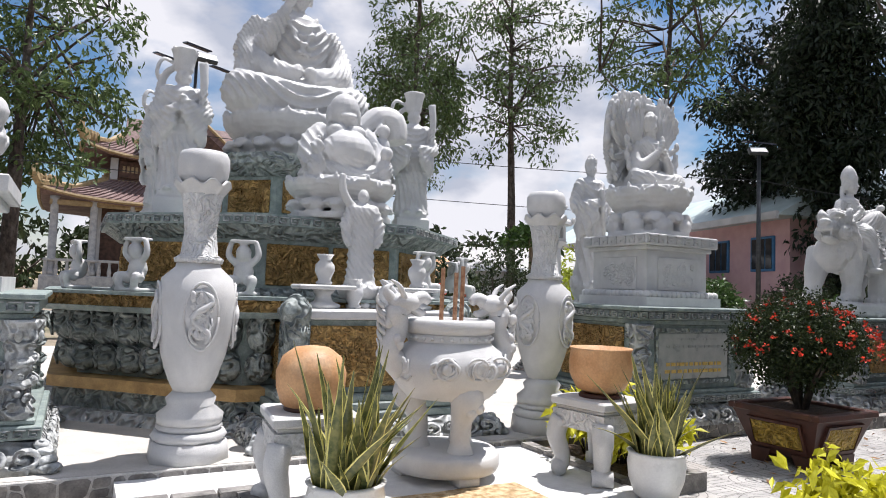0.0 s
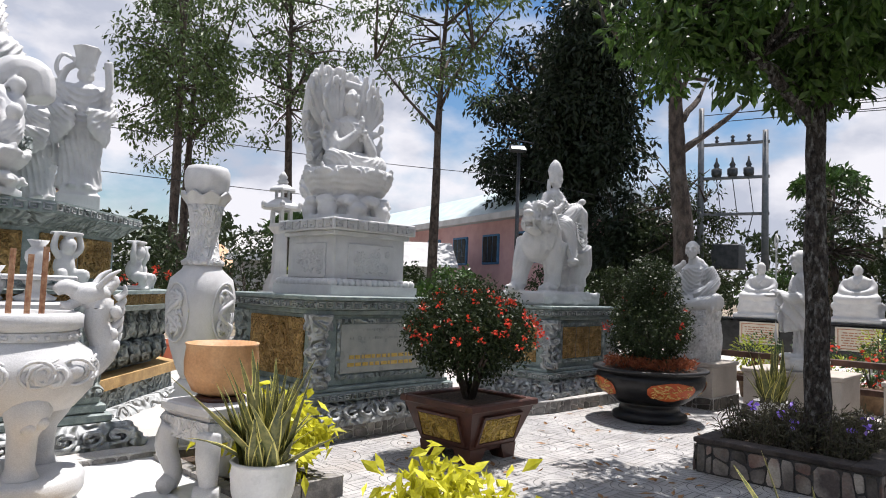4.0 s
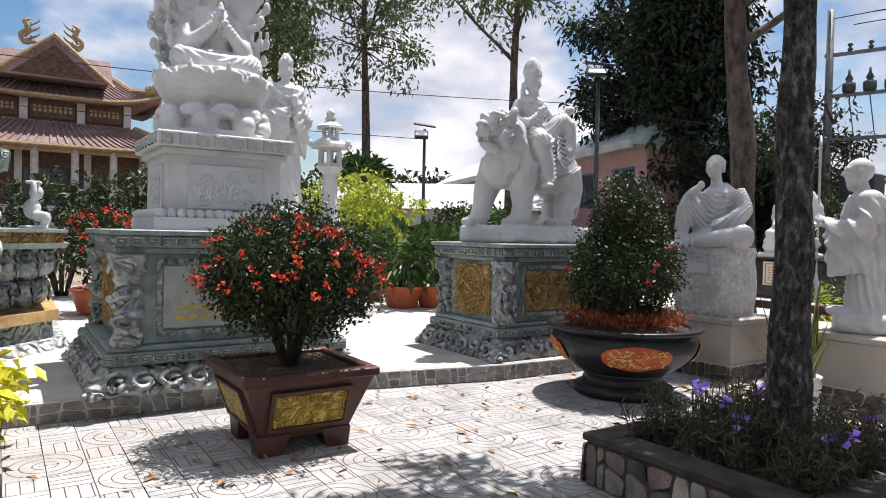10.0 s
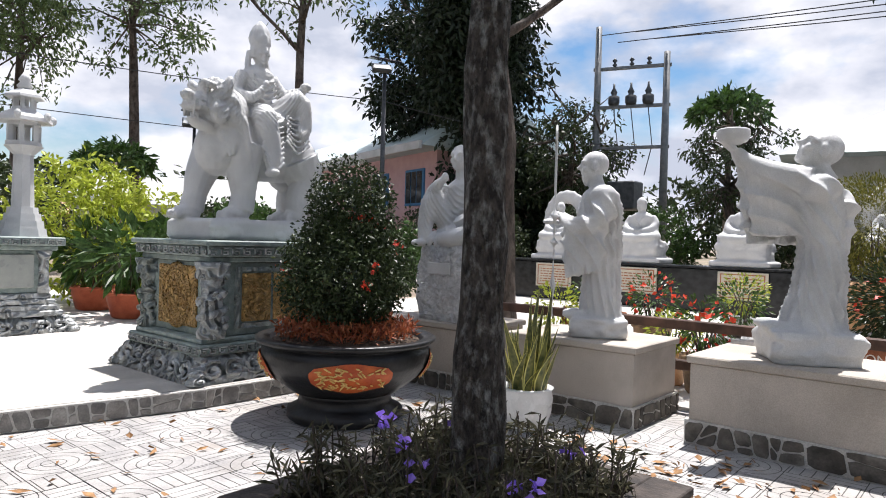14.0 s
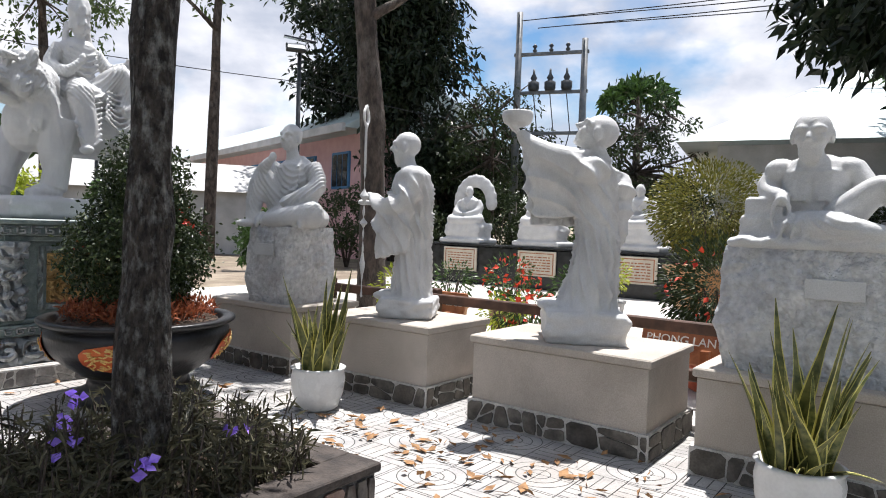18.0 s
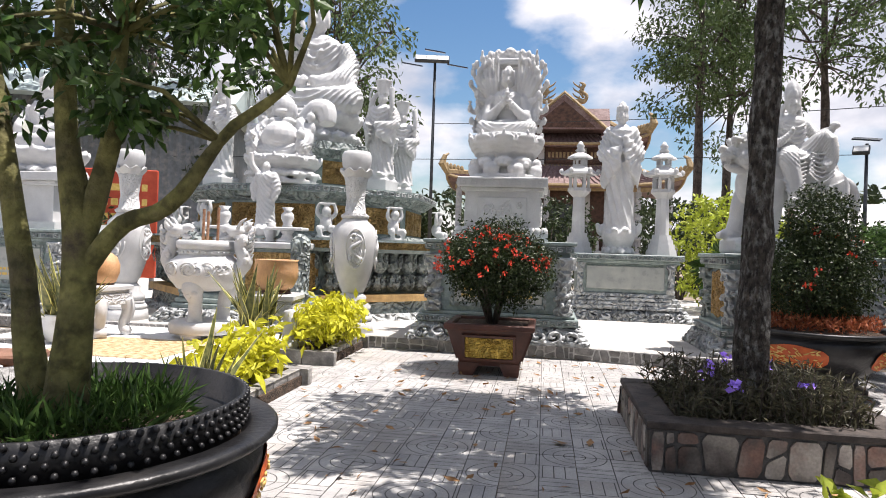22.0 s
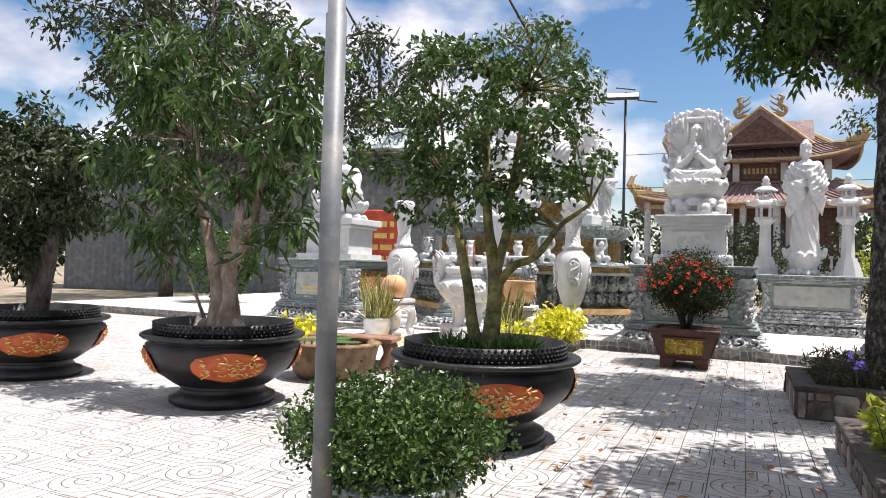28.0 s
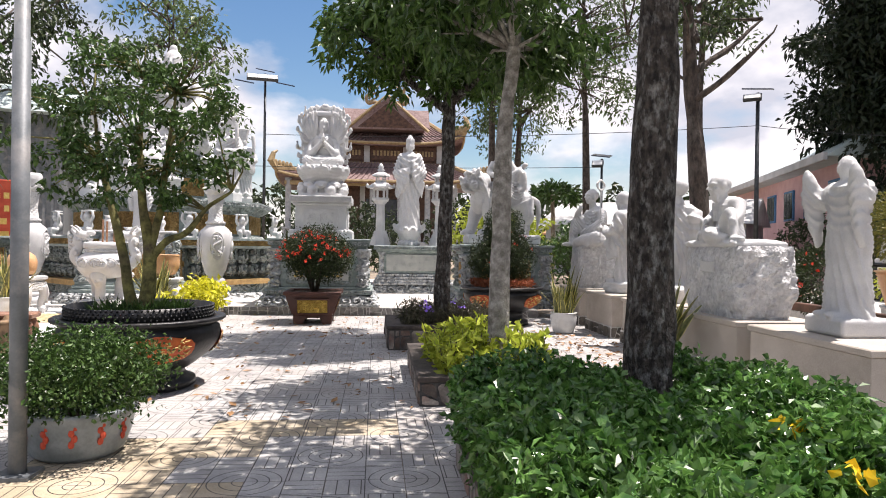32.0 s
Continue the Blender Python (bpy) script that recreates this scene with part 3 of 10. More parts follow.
# ---- statues ----


def wobble(p, k, seed):
    """A smooth uneven value in -1..1 at points p."""
    g = np.random.default_rng(seed)
    v = 0
    for i in range(4):
        q = g.normal(size=3) * k * (1 + 0.6 * i)
        v = v + np.sin(p @ q + g.uniform(0, 6.28)) / (1 + 0.5 * i)
    return v / 2.2


def carve(co, no, lam, amp, z0, z1, sag=1.0, upright=0.0, x1=None, seed=1):
    """How far robe folds stand proud: swags of spacing lam that sag about the middle; upright turns them into hanging pleats."""
    x, y, z = co[:, 0], co[:, 1], co[:, 2]
    w = wobble(co, 0.35 / lam * 0.5, seed)
    swag = z - sag * (x * x) / max(0.02, 6 * lam) + 0.35 * x * np.sin(seed)
    round_way = np.arctan2(x, -y) * 0.16
    ph = (swag * (1 - upright) + round_way * upright) / lam * 2 * np.pi + 1.6 * w
    h = 1 - 1.7 * np.abs(np.sin(ph / 2)) ** 0.7
    edge = np.clip((z - z0) / (2 * lam), 0, 1) * np.clip((z1 - z) / (2 * lam), 0, 1)
    side = np.clip(1.25 - np.abs(no[:, 2]) * (1 - upright * 0.2), 0, 1)
    depth = 0.8 + 0.3 * wobble(co, 2.2, seed + 3)
    m = edge * side * depth
    if x1 is not None:
        m = m * (x < x1)
    return amp * h * m


def stat(name, m, b, label, mat=None, voxel=0.02, category="statue", smooth=1, group="", folds=()):
    """One carved figure: its lumps grown together into a single skin, then cut with folds (spacing, depth, from, to, sag, upright[, x limit])."""
    me = mesh_of(b, True)
    ob = part(name, me, mat or MARBLE)
    r = ob.modifiers.new("grown", "REMESH")
    r.mode, r.voxel_size, r.use_smooth_shade = "VOXEL", voxel, True
    s = ob.modifiers.new("worn", "SMOOTH")
    s.factor, s.iterations = 0.5, smooth
    grown = bpy.data.meshes.new_from_object(ob.evaluated_get(bpy.context.evaluated_depsgraph_get()))
    ob.modifiers.clear()
    ob.data = grown
    n = len(grown.vertices)
    co, no = np.empty(n * 3), np.empty(n * 3)
    grown.vertices.foreach_get("co", co)
    grown.vertex_normals.foreach_get("vector", no)
    co, no = co.reshape(-1, 3), no.reshape(-1, 3)
    push = np.zeros(n)
    for i, f in enumerate(folds):
        push += carve(co, no, *f, seed=i + len(label))
    grown.vertices.foreach_set("co", (co + no * push[:, None]).ravel())
    grown.polygons.foreach_set("use_smooth", [True] * len(grown.polygons))
    grown.update()
    if not grown.materials:
        grown.materials.append(mat or MARBLE)
    ob.matrix_basis = m
    return tagged(ob, label, category, group)


def curls(b, u0, u1, v0, v1, y, n, seed, r=0.012, size=0.5):
    """Scrolling relief on a face at y: n spirals with tails, filling the field."""
    g = random.Random(seed)
    w, h = u1 - u0, v1 - v0
    for i in range(n):
        R = min(w, h) * size * g.uniform(0.35, 0.6)
        cu = u0 + R + (w - 2 * R) * ((i * 0.618 + g.uniform(-0.06, 0.06)) % 1)
        cv = v0 + R + (h - 2 * R) * ((i + 0.5) / n if h > w else g.random())
        a0, d = g.uniform(0, 6.28), g.choice((-1, 1))
        pts, rad = [], []
        for k in range(13):
            t = k / 12
            q = R * (0.18 + 0.82 * t)
            pts.append((cu + q * math.cos(a0 + d * t * 8.5), y, cv + q * math.sin(a0 + d * t * 8.5)))
            rad.append(r * (0.5 + 0.7 * math.sin(math.pi * min(1, t * 0.9 + 0.08))))
        tube(b, pts, rad, 5)


def lotus(b, r, z0, h, n=11, rows=2, down=True):
    """A lotus throne: a bell-shaped drum with broad overlapping petals above and bulging turned-down ones below."""
    lathe(b, [(r * 0.78, z0), (r * 0.84, z0 + h * 0.14), (r * 0.64, z0 + h * 0.32), (r * 0.72, z0 + h * 0.45), (r * 0.9, z0 + h * 0.8), (r * 0.93, z0 + h)], 36)
    for row in range(rows):
        m = n if row else n
        wid = math.pi * r / m
        for i in range(m):
            a = 2 * math.pi * (i + 0.5 * row) / m
            for k in range(6):
                t = k / 5
                zz = z0 + h * (0.36 + (0.5 + 0.12 * row) * t)
                rr = r * (0.72 + 0.27 * math.sin(t * math.pi / 2) - 0.05 * (1 - row))
                ww = wid * 1.05 * math.sqrt(max(0.02, 1 - (2 * t - 0.85) ** 2 * 0.72)) * (1.0 if t < 0.9 else 0.5)
                ell(b, (rr * math.cos(a), rr * math.sin(a), zz), (r * 0.065, ww, h * 0.11), (0, 20, math.degrees(a)), 10, 6)
    if down:
        for i in range(n):
            a = 2 * math.pi * (i + 0.5) / n
            ell(b, (r * 0.84 * math.cos(a), r * 0.84 * math.sin(a), z0 + h * 0.14), (r * 0.15, math.pi * r * 0.8 / n, h * 0.15), (0, -12, math.degrees(a)), 12, 8)
            ell(b, (r * 0.97 * math.cos(a), r * 0.97 * math.sin(a), z0 + h * 0.06), (r * 0.06, r * 0.1, h * 0.06), (0, -12, math.degrees(a)), 8, 6)


def head(b, c, s, hair="bun", crown=False, beard=False, pitch=0):
    """A carved head of radius s facing -y."""
    x, y, z = c
    ell(b, (x, y, z), (s * 0.82, s * 0.9, s * 1.12))
    ell(b, (x, y - s * 0.12, z - s * 0.55), (s * 0.6, s * 0.66, s * 0.5))
    tube(b, [(x, y - s * 0.84, z + s * 0.22), (x, y - s * 0.98, z - s * 0.02), (x, y - s * 1.06, z - s * 0.24)], [s * 0.1, s * 0.12, s * 0.17], 8)
    ell(b, (x, y - s * 0.8, z - s * 0.5), (s * 0.26, s * 0.16, s * 0.065))
    ell(b, (x, y - s * 0.78, z - s * 0.64), (s * 0.2, s * 0.16, s * 0.06))
    ell(b, (x, y - s * 0.62, z - s * 0.9), (s * 0.26, s * 0.22, s * 0.18))
    for k in (-1, 1):
        tube(b, [(x + k * s * 0.12, y - s * 0.8, z + s * 0.22), (x + k * s * 0.36, y - s * 0.74, z + s * 0.32), (x + k * s * 0.6, y - s * 0.56, z + s * 0.2)], [s * 0.09, s * 0.1, s * 0.06], 7)
        ell(b, (x + k * s * 0.34, y - s * 0.72, z + s * 0.05), (s * 0.17, s * 0.1, s * 0.07))
        ell(b, (x + k * s * 0.42, y - s * 0.58, z - s * 0.3), (s * 0.26, s * 0.24, s * 0.24))
        ell(b, (x + k * s * 0.86, y, z - s * 0.2), (s * 0.12, s * 0.24, s * 0.5))
    if hair == "bun":
        ell(b, (x, y + s * 0.12, z + s * 0.3), (s * 0.9, s * 0.95, s * 0.9))
        ell(b, (x, y + s * 0.1, z + s * 1.25), (s * 0.42, s * 0.42, s * 0.42))
    if crown:
        lathe(b, [(s * 0.86, z + s * 0.42), (s * 0.95, z + s * 0.62), (s * 0.88, z + s * 0.95), (s * 0.62, z + s * 1.25), (s * 0.5, z + s * 1.5), (s * 0.2, z + s * 1.72)], 20, x, y, 7, 0.06)
        for k in range(-2, 3):
            a = radians(38 * k)
            ell(b, (x + s * 0.84 * math.sin(a), y - s * 0.84 * math.cos(a), z + s * (0.98 - 0.06 * abs(k))), (s * 0.17, s * 0.12, s * 0.34), (0, 0, 38 * k), 8, 6)
    if beard:
        ell(b, (x, y - s * 0.62, z - s * 1.0), (s * 0.42, s * 0.3, s * 0.6))
    tube(b, [(x, y, z - s * 0.8), (x, y + s * 0.1, z - s * 1.7)], [s * 0.42, s * 0.55], 10)


def pleats(b, a, c, n, r, sag=0.1):
    """Robe folds: n sagging cords side by side between the lines a and c, each ((x,y,z),(x,y,z))."""
    for i in range(n):
        t = (i + 0.5) / n
        p = Vector(a[0]).lerp(Vector(a[1]), t)
        q = Vector(c[0]).lerp(Vector(c[1]), t)
        mid = (p + q) / 2 + Vector((0, 0, -sag * (0.5 + t)))
        tube(b, [p, p.lerp(mid, 0.55) + Vector((0, 0, -sag * 0.2)), mid, q.lerp(mid, 0.55) + Vector((0, 0, -sag * 0.2)), q], r, 6)


def seated(b, z, s, hair="bun", crown=False, hold="lap", fat=1.0, beard=False):
    """A cross-legged robed figure of height s, its seat at z, facing -y."""
    lathe(b, [(0.36 * s * fat, z), (0.43 * s * fat, z + 0.05 * s), (0.38 * s * fat, z + 0.16 * s), (0.22 * s, z + 0.25 * s)], 24, 0, -0.02 * s, 0, 0, 1.1, 0.82)
    for k in (-1, 1):
        tube(b, [(k * 0.14 * s, 0.05 * s, z + 0.14 * s), (k * 0.40 * s, -0.12 * s, z + 0.125 * s), (k * 0.33 * s, -0.28 * s, z + 0.10 * s), (-k * 0.08 * s, -0.34 * s, z + 0.1 * s)], [0.14 * s, 0.13 * s, 0.11 * s, 0.07 * s], 10)
    lathe(b, [(0.25 * s * fat, z + 0.1 * s), (0.235 * s * fat, z + 0.3 * s), (0.275 * s, z + 0.5 * s), (0.27 * s, z + 0.6 * s), (0.2 * s, z + 0.66 * s), (0.09 * s, z + 0.71 * s)], 24, 0, 0.03 * s, 0, 0, 1.0, 0.68 * fat)
    head(b, (0, -0.01 * s, z + 0.84 * s), 0.125 * s, hair, crown, beard)
    for k in (-1, 1):
        hz = 0.24 if hold == "lap" else 0.47
        tube(b, [(k * 0.235 * s, 0.03 * s, z + 0.585 * s), (k * 0.335 * s, 0.0, z + 0.42 * s), (k * 0.29 * s, -0.14 * s, z + 0.29 * s), (k * 0.06 * s, -0.26 * s, z + hz * s)], [0.1 * s, 0.1 * s, 0.09 * s, 0.05 * s], 12)
        # the sleeve that falls over the thigh
        tube(b, [(k * 0.33 * s, -0.02 * s, z + 0.42 * s), (k * 0.35 * s, -0.08 * s, z + 0.26 * s), (k * 0.38 * s, -0.12 * s, z + 0.14 * s)], [0.09 * s, 0.1 * s, 0.06 * s], 10)
        ell(b, (k * 0.05 * s, -0.27 * s, z + (hz + 0.02) * s), (0.05 * s, 0.05 * s, 0.045 * s), None, 10, 6)
    # collar edges crossing the chest and the apron between the knees
    tube(b, [(-0.14 * s, -0.08 * s, z + 0.66 * s), (-0.06 * s, -0.17 * s, z + 0.52 * s), (0.06 * s, -0.18 * s, z + 0.38 * s)], 0.02 * s, 8)
    tube(b, [(0.14 * s, -0.08 * s, z + 0.66 * s), (0.07 * s, -0.17 * s, z + 0.52 * s), (-0.02 * s, -0.18 * s, z + 0.4 * s)], 0.02 * s, 8)
    ell(b, (0, -0.35 * s, z + 0.08 * s), (0.17 * s, 0.06 * s, 0.09 * s))


def sit_folds(z, s):
    return ((0.062 * s, 0.024 * s, z + 0.24 * s, z + 0.7 * s, 1.2, 0.0), (0.06 * s, 0.022 * s, z - 0.05 * s, z + 0.28 * s, 0.5, 0.0))


def standing(b, z, s, pose_kind="pray", hair="bun", crown=False, lean=0.0, beard=False):
    """A robed standing figure of height s on z, facing -y."""
    prof = [(0.165 * s, z), (0.15 * s, z + 0.06 * s), (0.135 * s, z + 0.2 * s), (0.13 * s, z + 0.36 * s), (0.135 * s, z + 0.5 * s), (0.125 * s, z + 0.62 * s), (0.145 * s, z + 0.74 * s), (0.135 * s, z + 0.8 * s), (0.05 * s, z + 0.855 * s)]
    lathe(b, prof, 52, 0, 0, 13, 0.03, 1.05, 0.8)
    head(b, (0, -0.012 * s, z + 0.925 * s), 0.066 * s, hair, crown, beard)
    for k in (-1, 1):
        ell(b, (k * 0.055 * s, -0.13 * s, z + 0.015 * s), (0.034 * s, 0.07 * s, 0.022 * s))
        elbow = (k * 0.18 * s, -0.02 * s, z + 0.61 * s)
        sleeve = True
        if pose_kind == "pray":
            hand = (k * 0.02 * s, -0.16 * s, z + (0.72 if k > 0 else 0.64) * s)
        elif pose_kind == "offer":
            hand = (k * 0.05 * s - 0.02 * s, -0.23 * s, z + 0.58 * s)
        elif pose_kind == "raise":
            elbow = (k * 0.19 * s, -0.07 * s, z + 0.72 * s)
            hand = (k * 0.22 * s, -0.13 * s, z + 0.89 * s)
        else:
            hand = (k * 0.16 * s, -0.06 * s, z + 0.42 * s)
            sleeve = False
        ell(b, (k * 0.115 * s, 0, z + 0.775 * s), (0.07 * s, 0.075 * s, 0.07 * s))
        tube(b, [(k * 0.115 * s, 0, z + 0.78 * s), elbow, hand], [0.065 * s, 0.068 * s, 0.034 * s], 12)
        ell(b, hand, (0.024 * s, 0.028 * s, 0.04 * s), None, 10, 6)
        if sleeve:
            # the wide sleeve hangs from the forearm as a thick sheet
            for q in range(11):
                t = 0.08 + 0.078 * q
                p = Vector(elbow).lerp(Vector(hand), t)
                drop = (0.26 - 0.011 * q) * s if pose_kind != "raise" else (0.3 - 0.009 * q) * s
                ell(b, (p.x * 1.02, p.y, p.z - drop * 0.5), (0.034 * s, 0.045 * s, drop * 0.56), None, 10, 8)


def stand_folds(z, s):
    return ((0.055 * s, 0.016 * s, z + 0.48 * s, z + 0.87 * s, 1.2, 0.1), (0.045 * s, 0.018 * s, z - 0.02 * s, z + 0.58 * s, 0.6, 0.8))


# ---- plinths with dragon columns ----


def meander(b, x0, x1, y, z, h, axis="x", out=-1):
    """A raised key-pattern band along one side: a row of small hooked bars."""
    n = max(3, int((x1 - x0) / (h * 1.7)))
    w = (x1 - x0) / n
    t = h * 0.16
    for i in range(n):
        a = x0 + i * w
        bars = ((a + 0.08 * w, a + 0.92 * w, z + h - t, z + h), (a + 0.08 * w, a + 0.08 * w + t, z, z + h), (a + 0.08 * w, a + 0.7 * w, z, z + t), (a + 0.7 * w - t, a + 0.7 * w, z, z + 0.6 * h), (a + 0.35 * w, a + 0.7 * w, z + 0.6 * h - t, z + 0.6 * h))
        for u0, u1, v0, v1 in bars:
            if axis == "x":
                prism(b, rect(u0, u1, min(y, y + out * 0.014), max(y, y + out * 0.014)), v0, v1)
            else:
                prism(b, rect(min(y, y + out * 0.014), max(y, y + out * 0.014), u0, u1), v0, v1)


def scroll_foot(b, w, d, h):
    """The carved foot: a flared skirt with running scrolls along the sides and curled leaves at the corners."""
    prism(b, rect(-w / 2, w / 2, -d / 2, d / 2), 0, h * 0.28, rect(-w / 2 + 0.02, w / 2 - 0.02, -d / 2 + 0.02, d / 2 - 0.02))
    prism(b, rect(-w / 2 + 0.03, w / 2 - 0.03, -d / 2 + 0.03, d / 2 - 0.03), h * 0.28, h, rect(-w / 2 + 0.12, w / 2 - 0.12, -d / 2 + 0.12, d / 2 - 0.12))
    for turn, along, off in ((0, w, d), (90, d, w), (180, w, d), (270, d, w)):
        m = Matrix.Rotation(radians(turn), 4, "Z")
        n = max(4, int(along / 0.2))
        step = (along - 0.16) / n
        for i in range(n):
            u = -along / 2 + 0.08 + step * (i + 0.5)
            flip = 1 if i < n / 2 else -1
            pts, rad = [], []
            for k in range(15):
                t = k / 14
                q = step * (0.5 * t + 0.06)
                a = flip * (2.6 - t * 8.0)
                zz = h * (0.5 + 0.42 * (q / step) * 1.5 * math.sin(a))
                pts.append(m @ Vector((u + q * math.cos(a) * flip, -off / 2 + 0.015 + 0.07 * max(0, zz / h - 0.28), min(h * 0.97, max(0.012, zz)))))
                rad.append(0.012 + 0.012 * math.sin(math.pi * t))
            tube(b, pts, rad, 6)
        for k in range(4):
            c = m @ Vector((-along / 2 + 0.03 + 0.025 * k, -off / 2 + 0.03 + 0.02 * k, h * (0.16 + 0.22 * k)))
            ell(b, c, (0.075 - 0.008 * k, 0.075 - 0.008 * k, 0.04), (0, 0, 45), 12, 6)


def dragon_column(b, x, y, z0, z1, r):
    """A round column wound by a dragon, with a flared capital."""
    h = z1 - z0
    lathe(b, [(r * 1.25, z0), (r * 1.35, z0 + 0.05), (r, z0 + 0.09), (r * 0.95, z0 + h * 0.68), (r * 1.15, z0 + h * 0.72), (r * 1.05, z0 + h * 0.76), (r * 1.6, z0 + h * 0.97), (r * 1.6, z1)], 16, x, y)
    pts, rad = [], []
    for i in range(26):
        t = i / 25
        a = t * 2.3 * 2 * math.pi
        pts.append((x + r * 1.12 * math.cos(a), y + r * 1.12 * math.sin(a), z0 + 0.1 + h * 0.52 * t))
        rad.append(r * (0.22 + 0.16 * math.sin(t * math.pi)))
    tube(b, pts, rad, 8)
    for k in (0, 1):
        hz = z0 + h * (0.18 if k else 0.5)
        for j in range(7):
            a = -2.2 + 0.7 * k + RNG.uniform(-0.9, 0.9)
            ell(b, (x + r * 1.35 * math.cos(a), y + r * 1.35 * math.sin(a), hz + RNG.uniform(-0.05, 0.06)), (r * 0.32, r * 0.28, r * 0.3), (RNG.uniform(0, 60), 0, 30), 8, 6)
    for i in range(8):
        a = 2 * math.pi * i / 8
        ell(b, (x + r * 1.25 * math.cos(a), y + r * 1.25 * math.sin(a), z0 + h * 0.86), (r * 0.3, r * 0.34, h * 0.09), (0, -20, math.degrees(a)), 8, 6)


def plinth(name, cx, cy, w, d, z0, z1, foot_w, foot_d, foot_h, label, front="tablet", columns=True, body=None):
    """A carved plinth: scroll foot, base mouldings with a key band, panelled body, dragon columns, cornice."""
    root = thing(name, pose(cx, cy, z0), label, "plinth", "carved statue plinths")
    h = z1 - z0
    bb = bm_new()
    scroll_foot(bb, foot_w, foot_d, foot_h)
    part("foot", bb, GRANITE_PALE, root, "pale carved scroll foot", True)
    zb = foot_h
    bb = bm_new()
    box(bb, -foot_w / 2 + 0.09, foot_w / 2 - 0.09, -foot_d / 2 + 0.09, foot_d / 2 - 0.09, zb, zb + 0.085, 0.008)
    box(bb, -foot_w / 2 + 0.13, foot_w / 2 - 0.13, -foot_d / 2 + 0.13, foot_d / 2 - 0.13, zb + 0.085, zb + 0.125, 0.01)
    part("base_moulding", bb, GRANITE, root)
    bb = bm_new()
    x1, y1 = foot_w / 2 - 0.09, foot_d / 2 - 0.09
    meander(bb, -x1, x1, -y1, zb + 0.02, 0.045, "x", -1)
    meander(bb, -y1, y1, -x1, zb + 0.02, 0.045, "y", -1)
    part("key_band", bb, GRANITE_PALE, root)
    zb += 0.125
    zt = h - 0.17
    bb = bm_new()
    box(bb, -w / 2, w / 2, -d / 2, d / 2, zb, zt, 0.01)
    part("body", bb, body or GRANITE, root)
    bb = bm_new()
    for i, (o, za, zc) in enumerate(((0.05, zt, zt + 0.045), (0.09, zt + 0.045, zt + 0.13), (0.12, zt + 0.13, h))):
        box(bb, -w / 2 - o, w / 2 + o, -d / 2 - o, d / 2 + o, za, zc, 0.008)
    part("cornice", bb, GRANITE, root)
    bb = bm_new()
    o = 0.09
    meander(bb, -w / 2 - o, w / 2 + o, -d / 2 - o, zt + 0.06, 0.055, "x", -1)
    meander(bb, -d / 2 - o, d / 2 + o, -w / 2 - o, zt + 0.06, 0.055, "y", -1)
    part("cornice_band", bb, GRANITE_PALE, root)
    # borders and panels on the two seen sides
    pz0, pz1 = zb + 0.06, zt - 0.04
    fx = w / 2 - (0.2 if columns else 0.14)
    bb = bm_new()
    for u0, u1, v0, v1 in ((-fx, fx, pz0, pz0 + 0.035), (-fx, fx, pz1 - 0.035, pz1), (-fx, -fx + 0.035, pz0 + 0.035, pz1 - 0.035), (fx - 0.035, fx, pz0 + 0.035, pz1 - 0.035)):
        prism(bb, rect(u0, u1, -d / 2 - 0.022, -d / 2), v0, v1)
    part("front_frame", bb, GRANITE_CARVED, root)
    if front == "gold":
        n = 3
        for i in range(n):
            u0 = -fx + 0.05 + (2 * fx - 0.1) * i / n + 0.015
            u1 = -fx + 0.05 + (2 * fx - 0.1) * (i + 1) / n - 0.015
            bb = bm_new()
            box(bb, u0, u1, -d / 2 - 0.018, -d / 2, pz0 + 0.05, pz1 - 0.05, 0.006)
            gp_ = part("front_panel", bb, GOLD_STONE, root, "carved golden stone panel")
            bb = bm_new()
            curls(bb, u0 + 0.02, u1 - 0.02, pz0 + 0.08, pz1 - 0.08, -d / 2 - 0.02, 9, i + 3, 0.013, 0.55)
            part("scroll_relief", bb, GOLD_STONE, gp_, "", True)
    else:
        bb = bm_new()
        box(bb, -fx + 0.05, fx - 0.05, -d / 2 - 0.014, -d / 2, pz0 + 0.05, pz1 - 0.05, 0.004)
        part("tablet", bb, TABLET, root, "polished grey-green tablet")
    for side in (-1, 1):
        bb = bm_new()
        fy = d / 2 - 0.2
        box(bb, min(side * w / 2, side * (w / 2 + 0.02)), max(side * w / 2, side * (w / 2 + 0.02)), -fy, fy, pz0, pz1, 0.006)
        sp_ = part("side_panel", bb, GOLD_STONE, root, "carved golden stone panel")
        bb = bm_new()
        um = (pz0 + pz1) / 2
        for rr in (0.26, 0.2):
            tube(bb, [(rr * 0.85 * math.cos(k * math.pi / 12), 0, um + rr * math.sin(k * math.pi / 12)) for k in range(25)], 0.013, 6)
        curls(bb, -fy + 0.05, fy - 0.05, pz0 + 0.05, pz1 - 0.05, 0, 10, 5, 0.012, 0.5)
        rl = part("scroll_relief", bb, GOLD_STONE, sp_, "", True)
        rl.matrix_basis = pose(side * (w / 2 + 0.02), 0, 0, 0, 0, 90)
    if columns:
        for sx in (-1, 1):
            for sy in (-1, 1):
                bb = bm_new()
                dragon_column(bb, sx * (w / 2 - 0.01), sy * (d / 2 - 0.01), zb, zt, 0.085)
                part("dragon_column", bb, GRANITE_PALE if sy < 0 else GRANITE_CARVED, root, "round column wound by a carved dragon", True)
    return root


TA_C = (5.63, 5.43)
ta_plinth = plinth("statue_plinth", *TA_C, 1.5, 1.35, 0.145, 1.295, 2.0, 1.75, 0.2, "grey-green granite plinth with dragon columns and an engraved tablet")


